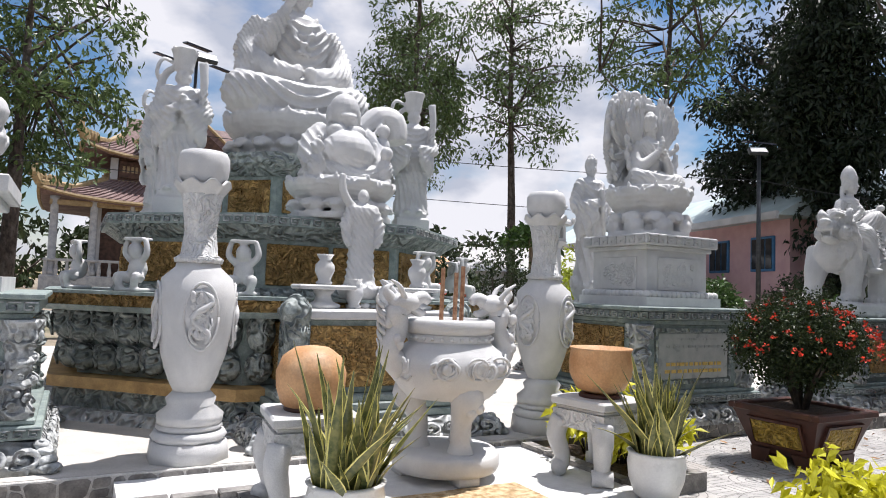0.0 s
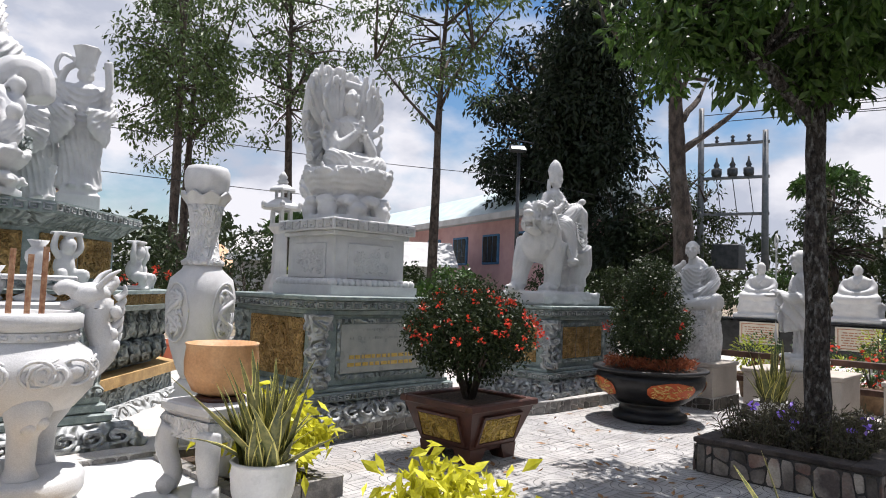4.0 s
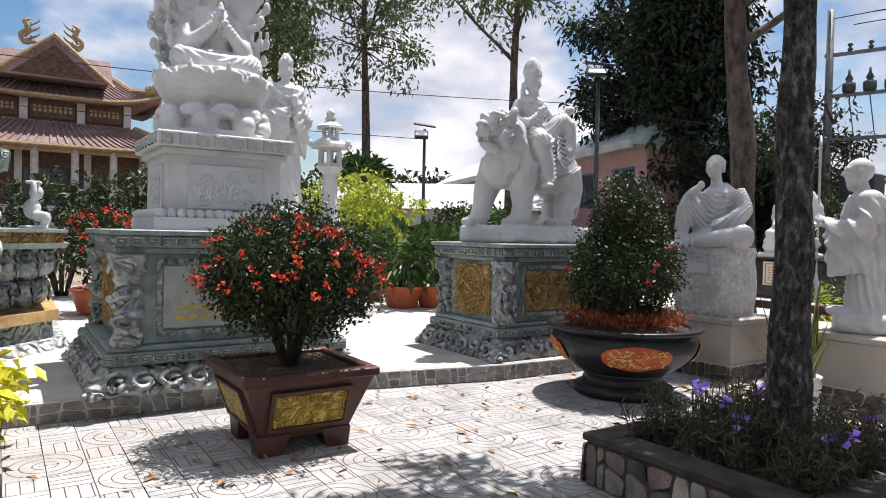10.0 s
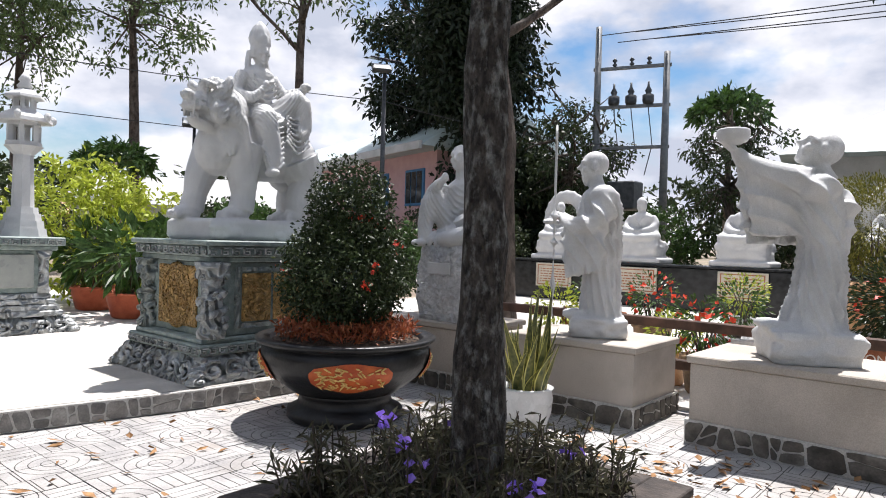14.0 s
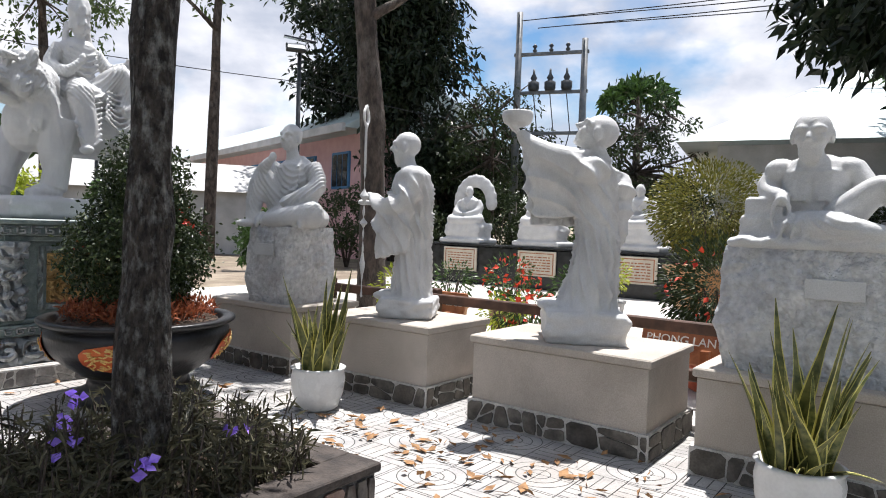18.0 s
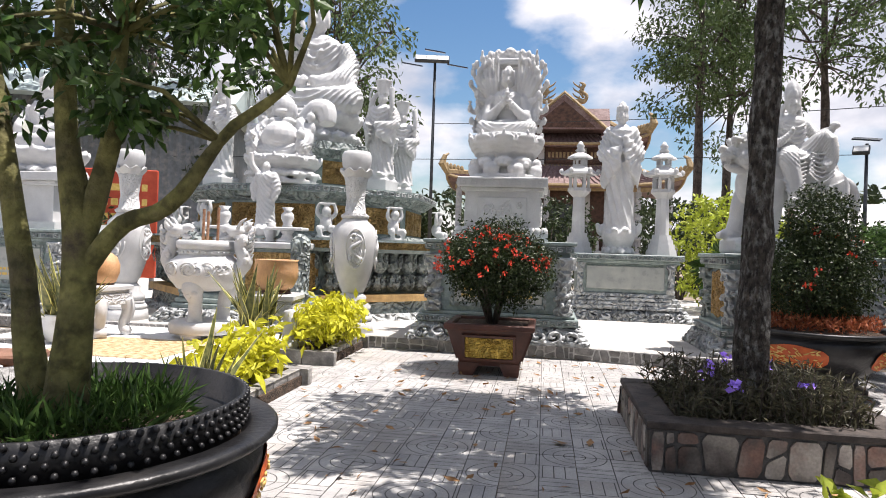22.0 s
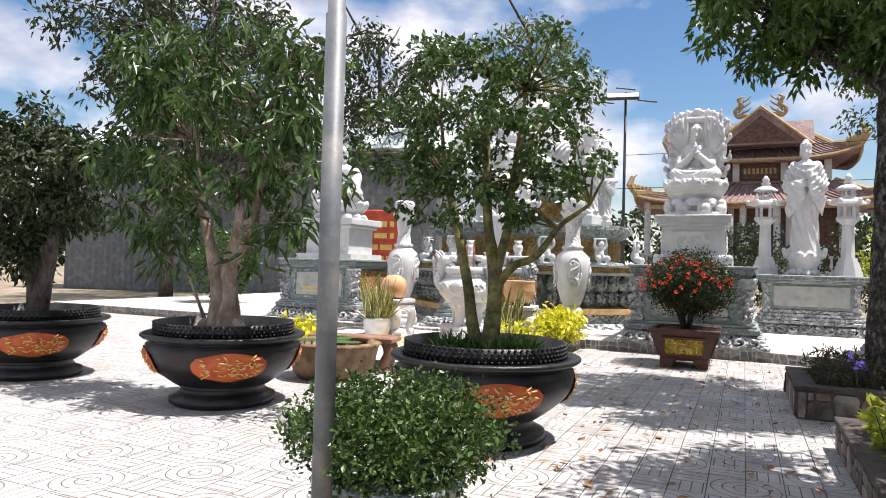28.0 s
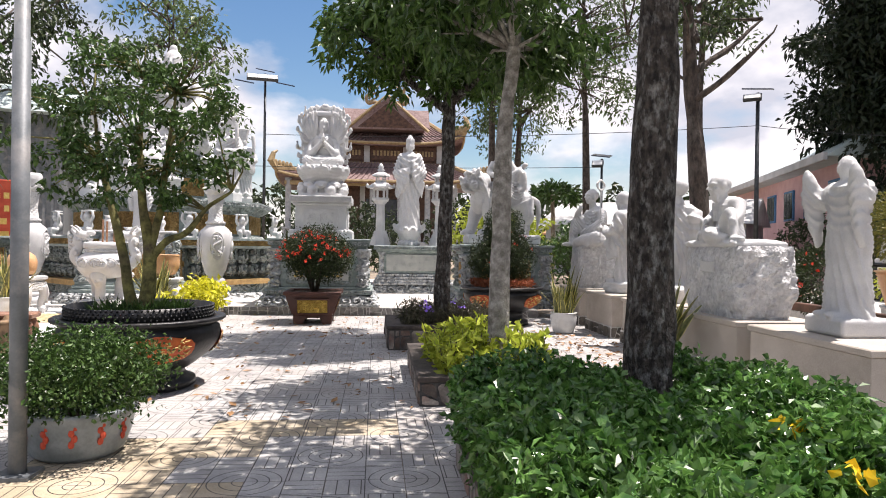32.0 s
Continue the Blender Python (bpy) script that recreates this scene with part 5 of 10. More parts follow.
oct_ring("second_tier", 1.86, 1.13, 1.86, 1.68, GRANITE)
oct_ring("second_foot", 1.98, 1.13, 1.92, 1.2, GRANITE_CARVED)
oct_ring("second_cornice", 1.9, 1.66, 2.08, 1.78, GRANITE_CARVED)
oct_ring("second_key_slab", 2.12, 1.78, 2.12, 1.88, GRANITE)
for side in range(8):
    a = side * math.pi / 4
    if math.sin(a) > 0.5:
        continue
    ap, half = 1.86 * math.cos(T8), 1.86 * math.sin(T8)
    for i in range(2):
        u0 = -half + 0.06 + (2 * half - 0.12) * i / 2 + 0.025
        u1 = -half + 0.06 + (2 * half - 0.12) * (i + 1) / 2 - 0.025
        bb = bm_new()
        box(bb, u0, u1, -0.025, 0.0, 1.23, 1.62, 0.008)
        lathe_z = 1.425
        ob = part("gold_panel", bb, GOLD_STONE, mon, "carved golden stone panel")
        ob.matrix_basis = pose(ap * math.cos(a), ap * math.sin(a), 0, 0, 0, math.degrees(a) + 90)
        bb = bm_new()
        curls(bb, u0 + 0.02, u1 - 0.02, 1.25, 1.6, -0.028, 8, side * 2 + i, 0.01, 0.45)
        um, ring = (u0 + u1) / 2, []
        tube(bb, [(um + 0.13 * math.cos(k * math.pi / 8), -0.03, 1.425 + 0.13 * math.sin(k * math.pi / 8)) for k in range(17)], 0.013, 6)
        for k in range(6):
            ell(bb, (um + 0.06 * math.cos(k * 1.05), -0.03, 1.425 + 0.06 * math.sin(k * 1.05)), (0.035, 0.02, 0.035), None, 8, 5)
        ob2 = part("medallion", bb, GOLD_STONE, ob, "", True)
    bb = bm_new()
    ap2, half2 = 2.12 * math.cos(T8), 2.12 * math.sin(T8)
    meander(bb, -half2, half2, 0, 1.8, 0.06, "x", -1)
    ob = part("key_band", bb, GRANITE_PALE, mon)
    ob.matrix_basis = pose(ap2 * math.cos(a), ap2 * math.sin(a), 0, 0, 0, math.degrees(a) + 90)
oct_ring("pillar", 0.86, 1.88, 0.86, 2.45, GRANITE)
oct_ring("pillar_foot", 0.98, 1.88, 0.92, 1.98, GRANITE_CARVED)
oct_ring("pillar_cap", 0.9, 2.42, 1.02, 2.54, GRANITE_CARVED)
oct_ring("pillar_slab", 1.05, 2.54, 1.05, 2.66, GRANITE_CARVED)
for side in range(8):
    a = side * math.pi / 4
    if math.sin(a) > 0.5:
        continue
    ap, half = 0.86 * math.cos(T8), 0.86 * math.sin(T8)
    bb = bm_new()
    box(bb, -half + 0.07, half - 0.07, -0.02, 0, 2.02, 2.38, 0.008)
    ob = part("gold_panel", bb, GOLD_STONE, mon, "carved golden stone panel")
    ob.matrix_basis = pose(ap * math.cos(a), ap * math.sin(a), 0, 0, 0, math.degrees(a) + 90)
    bb = bm_new()
    curls(bb, -half + 0.1, half - 0.1, 2.05, 2.35, -0.023, 9, side, 0.01, 0.5)
    part("scroll_relief", bb, GOLD_STONE, ob, "", True)

# figures on the tiers
b = bm_new()
lathe(b, [(0.72, 0), (0.78, 0.08), (0.66, 0.14)], 32)
lotus(b, 0.92, 0.1, 0.45, 15, 2)
seated(b, 0.55, 1.95, "bun", False, "lap")
tube(b, [(-0.5, -0.1, 1.35), (-0.42, -0.36, 1.5), (-0.22, -0.42, 1.86)], [0.17, 0.13, 0.06], 12)
ell(b, (-0.2, -0.44, 1.95), (0.08, 0.07, 0.12))
ell(b, (-0.2, -0.46, 2.12), (0.07, 0.07, 0.09))
stat("great_seated_statue", pose(MC[0], MC[1] - 0.05, 2.805) @ Matrix.Diagonal((0.84, 0.84, 1.0, 1)), b, "large white marble seated figure on a lotus crowning the monument", MARBLE, 0.022, folds=sit_folds(0.55, 1.95))

b = bm_new()
prism(b, ngon(8, 0.52, T8), 0, 0.06)
for i in range(10):
    a = 2 * math.pi * i / 10
    ell(b, (0.42 * math.cos(a), 0.42 * math.sin(a), 0.13), (0.1, 0.12, 0.07), (0, 0, math.degrees(a)), 10, 7)
lotus(b, 0.54, 0.1, 0.3, 11, 2)
seated(b, 0.4, 0.8, "none", False, "lap", 1.2)
ell(b, (0, -0.16, 0.68), (0.27, 0.22, 0.22))
for k in (-1, 1):
    ell(b, (k * 0.1, -0.12, 0.9), (0.1, 0.08, 0.07))
    tube(b, [(k * 0.2, 0.0, 0.92), (k * 0.36, -0.06, 0.72), (k * 0.34, -0.2, 0.5)], [0.1, 0.12, 0.12], 10)
    pleats(b, ((k * 0.28, -0.16, 0.85), (k * 0.42, -0.16, 0.5)), ((k * 0.26, -0.27, 0.52), (k * 0.4, -0.26, 0.42)), 5, 0.014, 0.03)
ell(b, (0, -0.02, 1.12), (0.16, 0.15, 0.19))
ell(b, (0, -0.15, 1.05), (0.09, 0.04, 0.03))
for k in (-1, 1):
    ell(b, (k * 0.155, 0.0, 1.08), (0.03, 0.05, 0.1))
for x, y, z in ((-0.36, -0.3, 0.5), (0.36, -0.28, 0.52), (0.42, -0.05, 0.8)):
    ell(b, (x, y, z), (0.08, 0.08, 0.12))
    ell(b, (x, y - 0.02, z + 0.17), (0.065, 0.065, 0.075))
tube(b, [(0.22, 0.1, 0.95), (0.42, 0.12, 1.12), (0.58, 0.1, 1.1), (0.62, 0.06, 0.9)], [0.1, 0.15, 0.16, 0.12], 12)
tube(b, [(0.3, -0.05, 0.9), (0.5, 0.0, 1.2), (0.66, 0.0, 1.0)], [0.02, 0.02, 0.02], 6)
stat("laughing_statue", pose(MC[0] + 0.1, MC[1] - 1.65, 2.03), b, "white marble stout laughing figure with a sack and small children", MARBLE, 0.0135, folds=((0.05, 0.015, 0.4, 0.64, 0.5, 0.0), (0.05, 0.014, 0.45, 0.95, 0.4, 0.6, -0.2)))

for i, (a, txt) in enumerate(((209, "guardian"), (331, "guardian"), (150, "guardian"), (30, "guardian"))):
    b = bm_new()
    box(b, -0.2, 0.2, -0.2, 0.2, 0, 0.2, 0.015)
    prism(b, rect(-0.17, 0.17, -0.17, 0.17), 0.2, 0.26)
    standing(b, 0.26, 1.3, "offer" if i % 2 else "pray", "none")
    tube(b, [(-0.2, 0.1, 0.5), (-0.26, 0.05, 1.0), (-0.2, 0.02, 1.45), (-0.05, 0.05, 1.6)], [0.05, 0.06, 0.05, 0.03], 8, 0.5)
    tube(b, [(0.2, -0.05, 0.85), (0.22, -0.12, 1.3), (0.2, -0.1, 1.6)], [0.025, 0.04, 0.05], 8)
    lathe(b, [(0.075, 1.51), (0.092, 1.53), (0.09, 1.56), (0.115, 1.69), (0.135, 1.74), (0.11, 1.755), (0.03, 1.74)], 24, 0, 0, 6, 0.05)
    tube(b, [(-0.08, 0.06, 1.6), (-0.22, 0.06, 1.66), (-0.27, 0.05, 1.5), (-0.19, 0.04, 1.32), (-0.22, 0.02, 1.15)], [0.03, 0.035, 0.035, 0.035, 0.02], 8, 0.5)
    for q in (0.62, 0.68):
        lathe(b, [(0.15, q), (0.185, q + 0.02), (0.18, q + 0.06), (0.15, q + 0.075)], 28, 0, 0, 9, 0.03, 1.05, 0.85)
    r = 1.52
    x, y = MC[0] + r * math.cos(radians(a)), MC[1] + r * math.sin(radians(a))
    stat("guardian_statue", pose(x, y, 2.03, 0, 0, -15 if a > 200 else 15), b, "white marble armoured guardian standing on a square base", MARBLE, 0.015, folds=((0.06, 0.018, 0.8, 1.36, 1.0, 0.1), (0.055, 0.02, 0.28, 0.86, 0.6, 0.8)), group="guardians on the tier")

for i, a in enumerate((188, 219, 246, 294, 321, 352)):
    b = bm_new()
    box(b, -0.2, 0.2, -0.18, 0.18, 0, 0.05, 0.01)
    ell(b, (0, 0.02, 0.3), (0.13, 0.12, 0.16))
    ell(b, (0, -0.03, 0.55), (0.1, 0.1, 0.11))
    for k in (-1, 1):
        tube(b, [(k * 0.1, 0, 0.42), (k * 0.19, -0.02, 0.52), (k * 0.16, -0.02, 0.68)], [0.05, 0.045, 0.035], 8)
        tube(b, [(k * 0.08, -0.02, 0.18), (k * 0.16, -0.16, 0.2), (k * 0.12, -0.14, 0.06)], [0.08, 0.06, 0.05], 8)
    box(b, -0.17, 0.17, -0.1, 0.1, 0.68, 0.72, 0.01)
    r = 2.2
    stat("bearer_statue", pose(MC[0] + r * math.cos(radians(a)), MC[1] + r * math.sin(radians(a)), 1.275, 0, 0, a + 90) @ Matrix.Diagonal((0.68, 0.68, 0.68, 1)), b, "small crouching white marble bearer with raised arms", MARBLE, 0.018, group="crouching bearers on the terrace")

# ---- the altar before the monument ----
AL = (2.35, 5.65)
altar = thing("altar", pose(*AL, 0.145), "stone altar with lattice corner posts and golden panels", "altar")
b = bm_new()
scroll_foot(b, 2.2, 1.5, 0.17)
part("foot", b, GRANITE_PALE, altar, "pale carved scroll foot", True)
b = bm_new()
for o, z in ((0.92, 0.17), (0.88, 0.24), (0.84, 0.30)):
    box(b, -o, o, -o * 0.66, o * 0.66, z, z + 0.065, 0.012)
part("base_moulding", b, GRANITE, altar)
b = bm_new()
box(b, -0.72, 0.72, -0.46, 0.5, 0.365, 0.97, 0.01)
part("body", b, GRANITE, altar)
b = bm_new()
box(b, -0.78, 0.78, -0.52, 0.52, 0.97, 1.05, 0.015)
part("top", b, MARBLE, altar, "white marble altar top")
for i in range(2):
    b = bm_new()
    u0 = -0.62 + 0.64 * i
    box(b, u0, u0 + 0.6, -0.485, -0.46, 0.42, 0.92, 0.008)
    ob = part("gold_panel", b, GOLD_STONE, altar, "carved golden stone panel")
    b = bm_new()
    curls(b, u0 + 0.04, u0 + 0.56, 0.46, 0.88, -0.488, 12, i, 0.013, 0.45)
    part("scroll_relief", b, GOLD_STONE, ob, "", True)
for k in (-1, 1):
    b = bm_new()
    box(b, min(k * 0.72, k * 0.745), max(k * 0.72, k * 0.745), -0.34, 0.36, 0.42, 0.92, 0.008)
    part("gold_panel", b, GOLD_STONE, altar, "carved golden stone panel")
    for y in (-0.46, 0.42):
        b = bm_new()
        lathe(b, [(0.14, 0.36), (0.15, 0.4), (0.115, 0.44), (0.115, 0.95), (0.125, 0.97), (0.13, 1.03), (0.12, 1.08), (0.07, 1.14), (0.02, 1.17)], 16, k * 0.74, y)
        for j in range(12):
            for d in (-1, 1):
                a0 = 2 * math.pi * j / 12
                tube(b, [(k * 0.74 + 0.117 * math.cos(a0 + d * t * 1.0), y + 0.117 * math.sin(a0 + d * t * 1.0), 0.46 + 0.47 * t) for t in (0, 0.2, 0.4, 0.6, 0.8, 1.0)], 0.006, 4)
        part("lattice_post", b, GRANITE_CARVED, altar, "round post carved with lattice and a bud cap", True)

b = bm_new()
lotus(b, 0.2, 0, 0.2, 10, 2)
standing(b, 0.2, 0.9, "none", "none")
tube(b, [(-0.1, 0, 0.92), (-0.2, -0.02, 1.05), (-0.22, -0.03, 1.22)], [0.045, 0.04, 0.03], 8)
stat("child_statue", pose(2.36, 5.75, 1.195), b, "small white marble child figure with one raised arm", MARBLE, 0.012, folds=((0.045, 0.013, 0.22, 0.95, 1.0, 0.4),))


def offering_table(m, w):
    root = thing("offering_stand", m, "white marble offering stand on a turned foot", "offering stand", "offering stands on the altar")
    bb = bm_new()
    lathe(bb, [(0.13, 0), (0.15, 0.03), (0.08, 0.06), (0.06, 0.11), (0.1, 0.16)], 16)
    part("foot", bb, MARBLE, root, "", True)
    bb = bm_new()
    box(bb, -w / 2, w / 2, -0.14, 0.14, 0.16, 0.2, 0.012)
    part("tray", bb, MARBLE, root)
    return root


ot = offering_table(pose(1.92, 5.45, 1.195), 0.5)
copy_thing(ot, pose(2.8, 5.45, 1.195))


def small_vase(m):
    root = thing("altar_vase", m, "small white marble vase with a wavy lip", "vase", "small vases on the altar")
    bb = bm_new()
    lathe(bb, [(0.06, 0), (0.07, 0.02), (0.05, 0.04), (0.085, 0.12), (0.08, 0.17), (0.045, 0.21), (0.075, 0.26), (0.06, 0.25)], 20)
    part("vessel", bb, MARBLE, root, "", True)
    return root


sv = small_vase(pose(1.92, 5.45, 1.395))
copy_thing(sv, pose(2.8, 5.45, 1.395))
for x in (2.7, 3.02):
    copy_thing(sv, pose(x - 0.48, 5.52, 1.195))

# ---- the tall vases ----


def tall_vase(m):
    root = thing("tall_vase", m, "tall white stone vase with dragon medallions and wavy lip", "vase", "tall vases before the monument")
    bb = bm_new()
    prism(bb, ngon(8, 0.36, T8), 0, 0.13, ngon(8, 0.34, T8))
    for r, z0, z1 in ((0.3, 0.13, 0.2), (0.26, 0.2, 0.25)):
        lathe(bb, [(r, z0), (r + 0.03, (z0 + z1) / 2), (r, z1)], 28)
    lathe(bb, [(0.28, 0.25), (0.29, 0.31), (0.2, 0.37), (0.22, 0.42), (0.16, 0.47)], 28)
    part("base", bb, MARBLE, root, "", True)
    bb = bm_new()
    lathe(bb, [(0.16, 0.47), (0.21, 0.55), (0.28, 0.72), (0.335, 0.95), (0.345, 1.12), (0.31, 1.26), (0.2, 1.34), (0.19, 1.37)], 40)
    part("body", bb, MARBLE, root, "", True)
    for k in range(4):
        a = radians(35 + 90 * k)
        bb = bm_new()
        pts = [(0.0 + 0.145 * math.cos(t * math.pi / 12), -0.335 - 0.02 * math.cos(t * math.pi / 12) ** 2 * 0 + 0.03 * math.cos(t * math.pi / 12) ** 2, 1.0 + 0.23 * math.sin(t * math.pi / 12)) for t in range(25)]
        tube(bb, pts, 0.012, 6)
        cp = [(0.10 * math.sin(t * 0.9) * (1 - 0.03 * t), -0.35 + 0.01 * math.cos(t), 1.17 - 0.035 * t) for t in range(11)]
        tube(bb, cp, [0.012 + 0.014 * math.sin(math.pi * t / 10) for t in range(11)], 6)
        curls(bb, -0.11, 0.11, 0.8, 1.2, -0.337, 11, k, 0.018, 0.62)
        for j in range(9):
            ell(bb, (RNG.uniform(-0.09, 0.09), -0.345, 1.0 + RNG.uniform(-0.17, 0.17)), (0.03, 0.018, 0.022), (0, RNG.uniform(0, 90), 0), 8, 5)
        ob = part("dragon_medallion", bb, MARBLE, root, "", True)
        ob.matrix_basis = pose(0, 0, 0, 0, 0, math.degrees(a) - 35)
    bb = bm_new()
    lathe(bb, [(0.21, 1.37), (0.22, 1.4), (0.165, 1.43), (0.14, 1.6), (0.17, 1.8), (0.2, 1.9)], 28)
    part("neck", bb, MARBLE_CARVED, root, "", True)
    bb = bm_new()
    rings = []
    for r, dz in ((0.19, 1.86), (0.24, 1.93), (0.255, 1.945), (0.22, 1.95)):
        rings.append([bb.verts.new((r * math.cos(2 * math.pi * i / 48), r * math.sin(2 * math.pi * i / 48), dz + 0.022 * math.sin(8 * 2 * math.pi * i / 48) * (r > 0.2))) for i in range(48)])
    for lo, hi in zip(rings, rings[1:]):
        for i in range(48):
            face(bb, (lo[i], lo[(i + 1) % 48], hi[(i + 1) % 48], hi[i]))
    part("wavy_lip", bb, MARBLE, root, "", True)
    bb = bm_new()
    lathe(bb, [(0.14, 1.9), (0.195, 1.95), (0.22, 2.0), (0.23, 2.07), (0.226, 2.13), (0.2, 2.17), (0.18, 2.175), (0.17, 2.1)], 32)
    part("bowl_top", bb, MARBLE, root, "", True)
    return root


SLIM = Matrix.Diagonal((0.78, 0.78, 1.0, 1))
tv = tall_vase(pose(0.83, 5.01, 0.145) @ SLIM)
tall_vase(pose(3.86, 4.94, 0.145, 0, 0, 20) @ SLIM)

# ---- the white forecourt, its burner, stools and pots ----
fore = thing("forecourt", pose(0, 0, 0), "white terrazzo forecourt slab before the altar", "platform", kind="structure")
b = bm_new()
prism(b, rect(0.35, 3.45, 1.2, 4.86), -0.01, 0.1)
part("slab", b, WHITE_FLOOR, fore)
b = bm_new()
prism(b, rect(1.5, 2.75, 2.6, 3.75), 0.1, 0.106)
tagged(part("mosaic_carpet", b, MOSAIC), "brown and cream mosaic inlay in the white floor", "mosaic", kind="structure")

FZ = 0.1
burner = thing("incense_burner", pose(2.4, 4.1, FZ), "three-legged white marble incense burner with dragon handles", "incense burner")
b = bm_new()
for i in range(3):
    a = 2 * math.pi * i / 3 + 0.5
    box(b, 0.27 * math.cos(a) - 0.08, 0.27 * math.cos(a) + 0.08, 0.27 * math.sin(a) - 0.08, 0.27 * math.sin(a) + 0.08, 0, 0.07, 0.012)
lathe(b, [(0.36, 0.06), (0.375, 0.09), (0.375, 0.16), (0.35, 0.19), (0.2, 0.2)], 40)
part("base", b, MARBLE, burner, "", True)
for i in range(3):
    a = 2 * math.pi * i / 3 - math.pi / 2
    b = bm_new()
    c, s = math.cos(a), math.sin(a)
    tube(b, [(0.2 * c, 0.2 * s, 0.19), (0.2 * c, 0.2 * s, 0.26), (0.21 * c, 0.21 * s, 0.42), (0.27 * c, 0.27 * s, 0.56), (0.22 * c, 0.22 * s, 0.68)], [0.1, 0.07, 0.075, 0.12, 0.1], 12)
    for j in range(6):
        ell(b, (0.31 * c + RNG.uniform(-0.06, 0.06), 0.31 * s + RNG.uniform(-0.06, 0.06), 0.53 + RNG.uniform(-0.05, 0.06)), 0.04, None, 8, 6)
    part("leg", b, MARBLE, burner, "lion-faced leg", True)
b = bm_new()
lathe(b, [(0.1, 0.52), (0.3, 0.55), (0.39, 0.66), (0.41, 0.76), (0.37, 0.86), (0.29, 0.92), (0.285, 0.98), (0.32, 1.0), (0.32, 1.07), (0.29, 1.085), (0.27, 1.08), (0.27, 1.0), (0.05, 0.98)], 44)
part("bowl", b, MARBLE, burner, "", True)
b = bm_new()
lathe(b, [(0.295, 0.93), (0.30, 0.975), (0.295, 0.98)], 40, caps=False)
for i in range(28):
    a = 2 * math.pi * i / 28
    ell(b, (0.30 * math.cos(a), 0.30 * math.sin(a), 0.955), (0.018, 0.02, 0.014), None, 6, 4)
part("collar", b, MARBLE, burner, "", True)
for k in (-1, 1):
    b = bm_new()
    tube(b, [(k * 0.36, 0, 0.74), (k * 0.46, 0, 0.86), (k * 0.40, 0, 1.02), (k * 0.42, 0, 1.12), (k * 0.33, 0, 1.17)], [0.09, 0.085, 0.07, 0.08, 0.05], 10)
    ell(b, (k * 0.36, 0, 1.19), (0.12, 0.08, 0.07))
    tube(b, [(k * 0.44, 0, 1.2), (k * 0.5, 0, 1.27), (k * 0.46, 0, 1.31)], [0.04, 0.03, 0.01], 8)
    for j in range(9):
        ell(b, (k * (0.44 + RNG.uniform(-0.04, 0.06)), RNG.uniform(-0.08, 0.08), 0.84 + 0.035 * j), (0.035, 0.03, 0.04), None, 8, 5)
    tube(b, [(k * 0.30, 0, 1.2), (k * 0.22, 0, 1.23), (k * 0.17, 0, 1.2)], [0.05, 0.045, 0.03], 8)
    tube(b, [(k * 0.30, 0, 1.15), (k * 0.24, 0, 1.12), (k * 0.2, 0, 1.13)], [0.035, 0.03, 0.015], 8)
    for j in range(6):
        tube(b, [(k * (0.47 + 0.008 * j), 0, 0.86 + 0.06 * j), (k * (0.53 + 0.006 * j), 0, 0.9 + 0.06 * j), (k * 0.555, 0, 0.95 + 0.06 * j)], [0.03, 0.022, 0.006], 7, 0.5)
    for y in (-1, 1):
        tube(b, [(k * 0.38, y * 0.05, 1.22), (k * 0.44, y * 0.08, 1.3), (k * 0.5, y * 0.08, 1.34)], [0.022, 0.018, 0.006], 7)
    part("dragon_handle", b, MARBLE, burner, "carved dragon handle", True)
for k in range(8):
    b = bm_new()
    curls(b, -0.13, 0.13, 0.67, 0.85, -0.398, 4, k, 0.014, 0.8)
    ob = part("scroll_relief", b, MARBLE, burner, "", True)
    ob.matrix_basis = pose(0, 0, 0, 0, 0, 45 * k + 10)
for x, y, h in ((-0.06, 0.02, 0.36), (0.02, -0.03, 0.33), (0.11, 0.03, 0.38)):
    b = bm_new()
    tube(b, [(x, y, 0.98), (x + 0.005, y, 1.08 + h)], 0.016, 8)
    st = part("incense_stick", b, INCENSE, burner, "brown incense stick")
for k in (-1, 0, 1):
    b = bm_new()
    tube(b, [(k * 0.2 + 0.085 * math.cos(t * math.pi / 8), -0.4 + 0.1 * k * k * 0.5, 0.77 + 0.07 * math.sin(t * math.pi / 8)) for t in range(17)], 0.01, 6)
    ell(b, (k * 0.2, -0.4 + 0.05 * k * k, 0.77), (0.05, 0.02, 0.04), None, 8, 6)
    part("cloud_relief", b, MARBLE, burner, "", True)


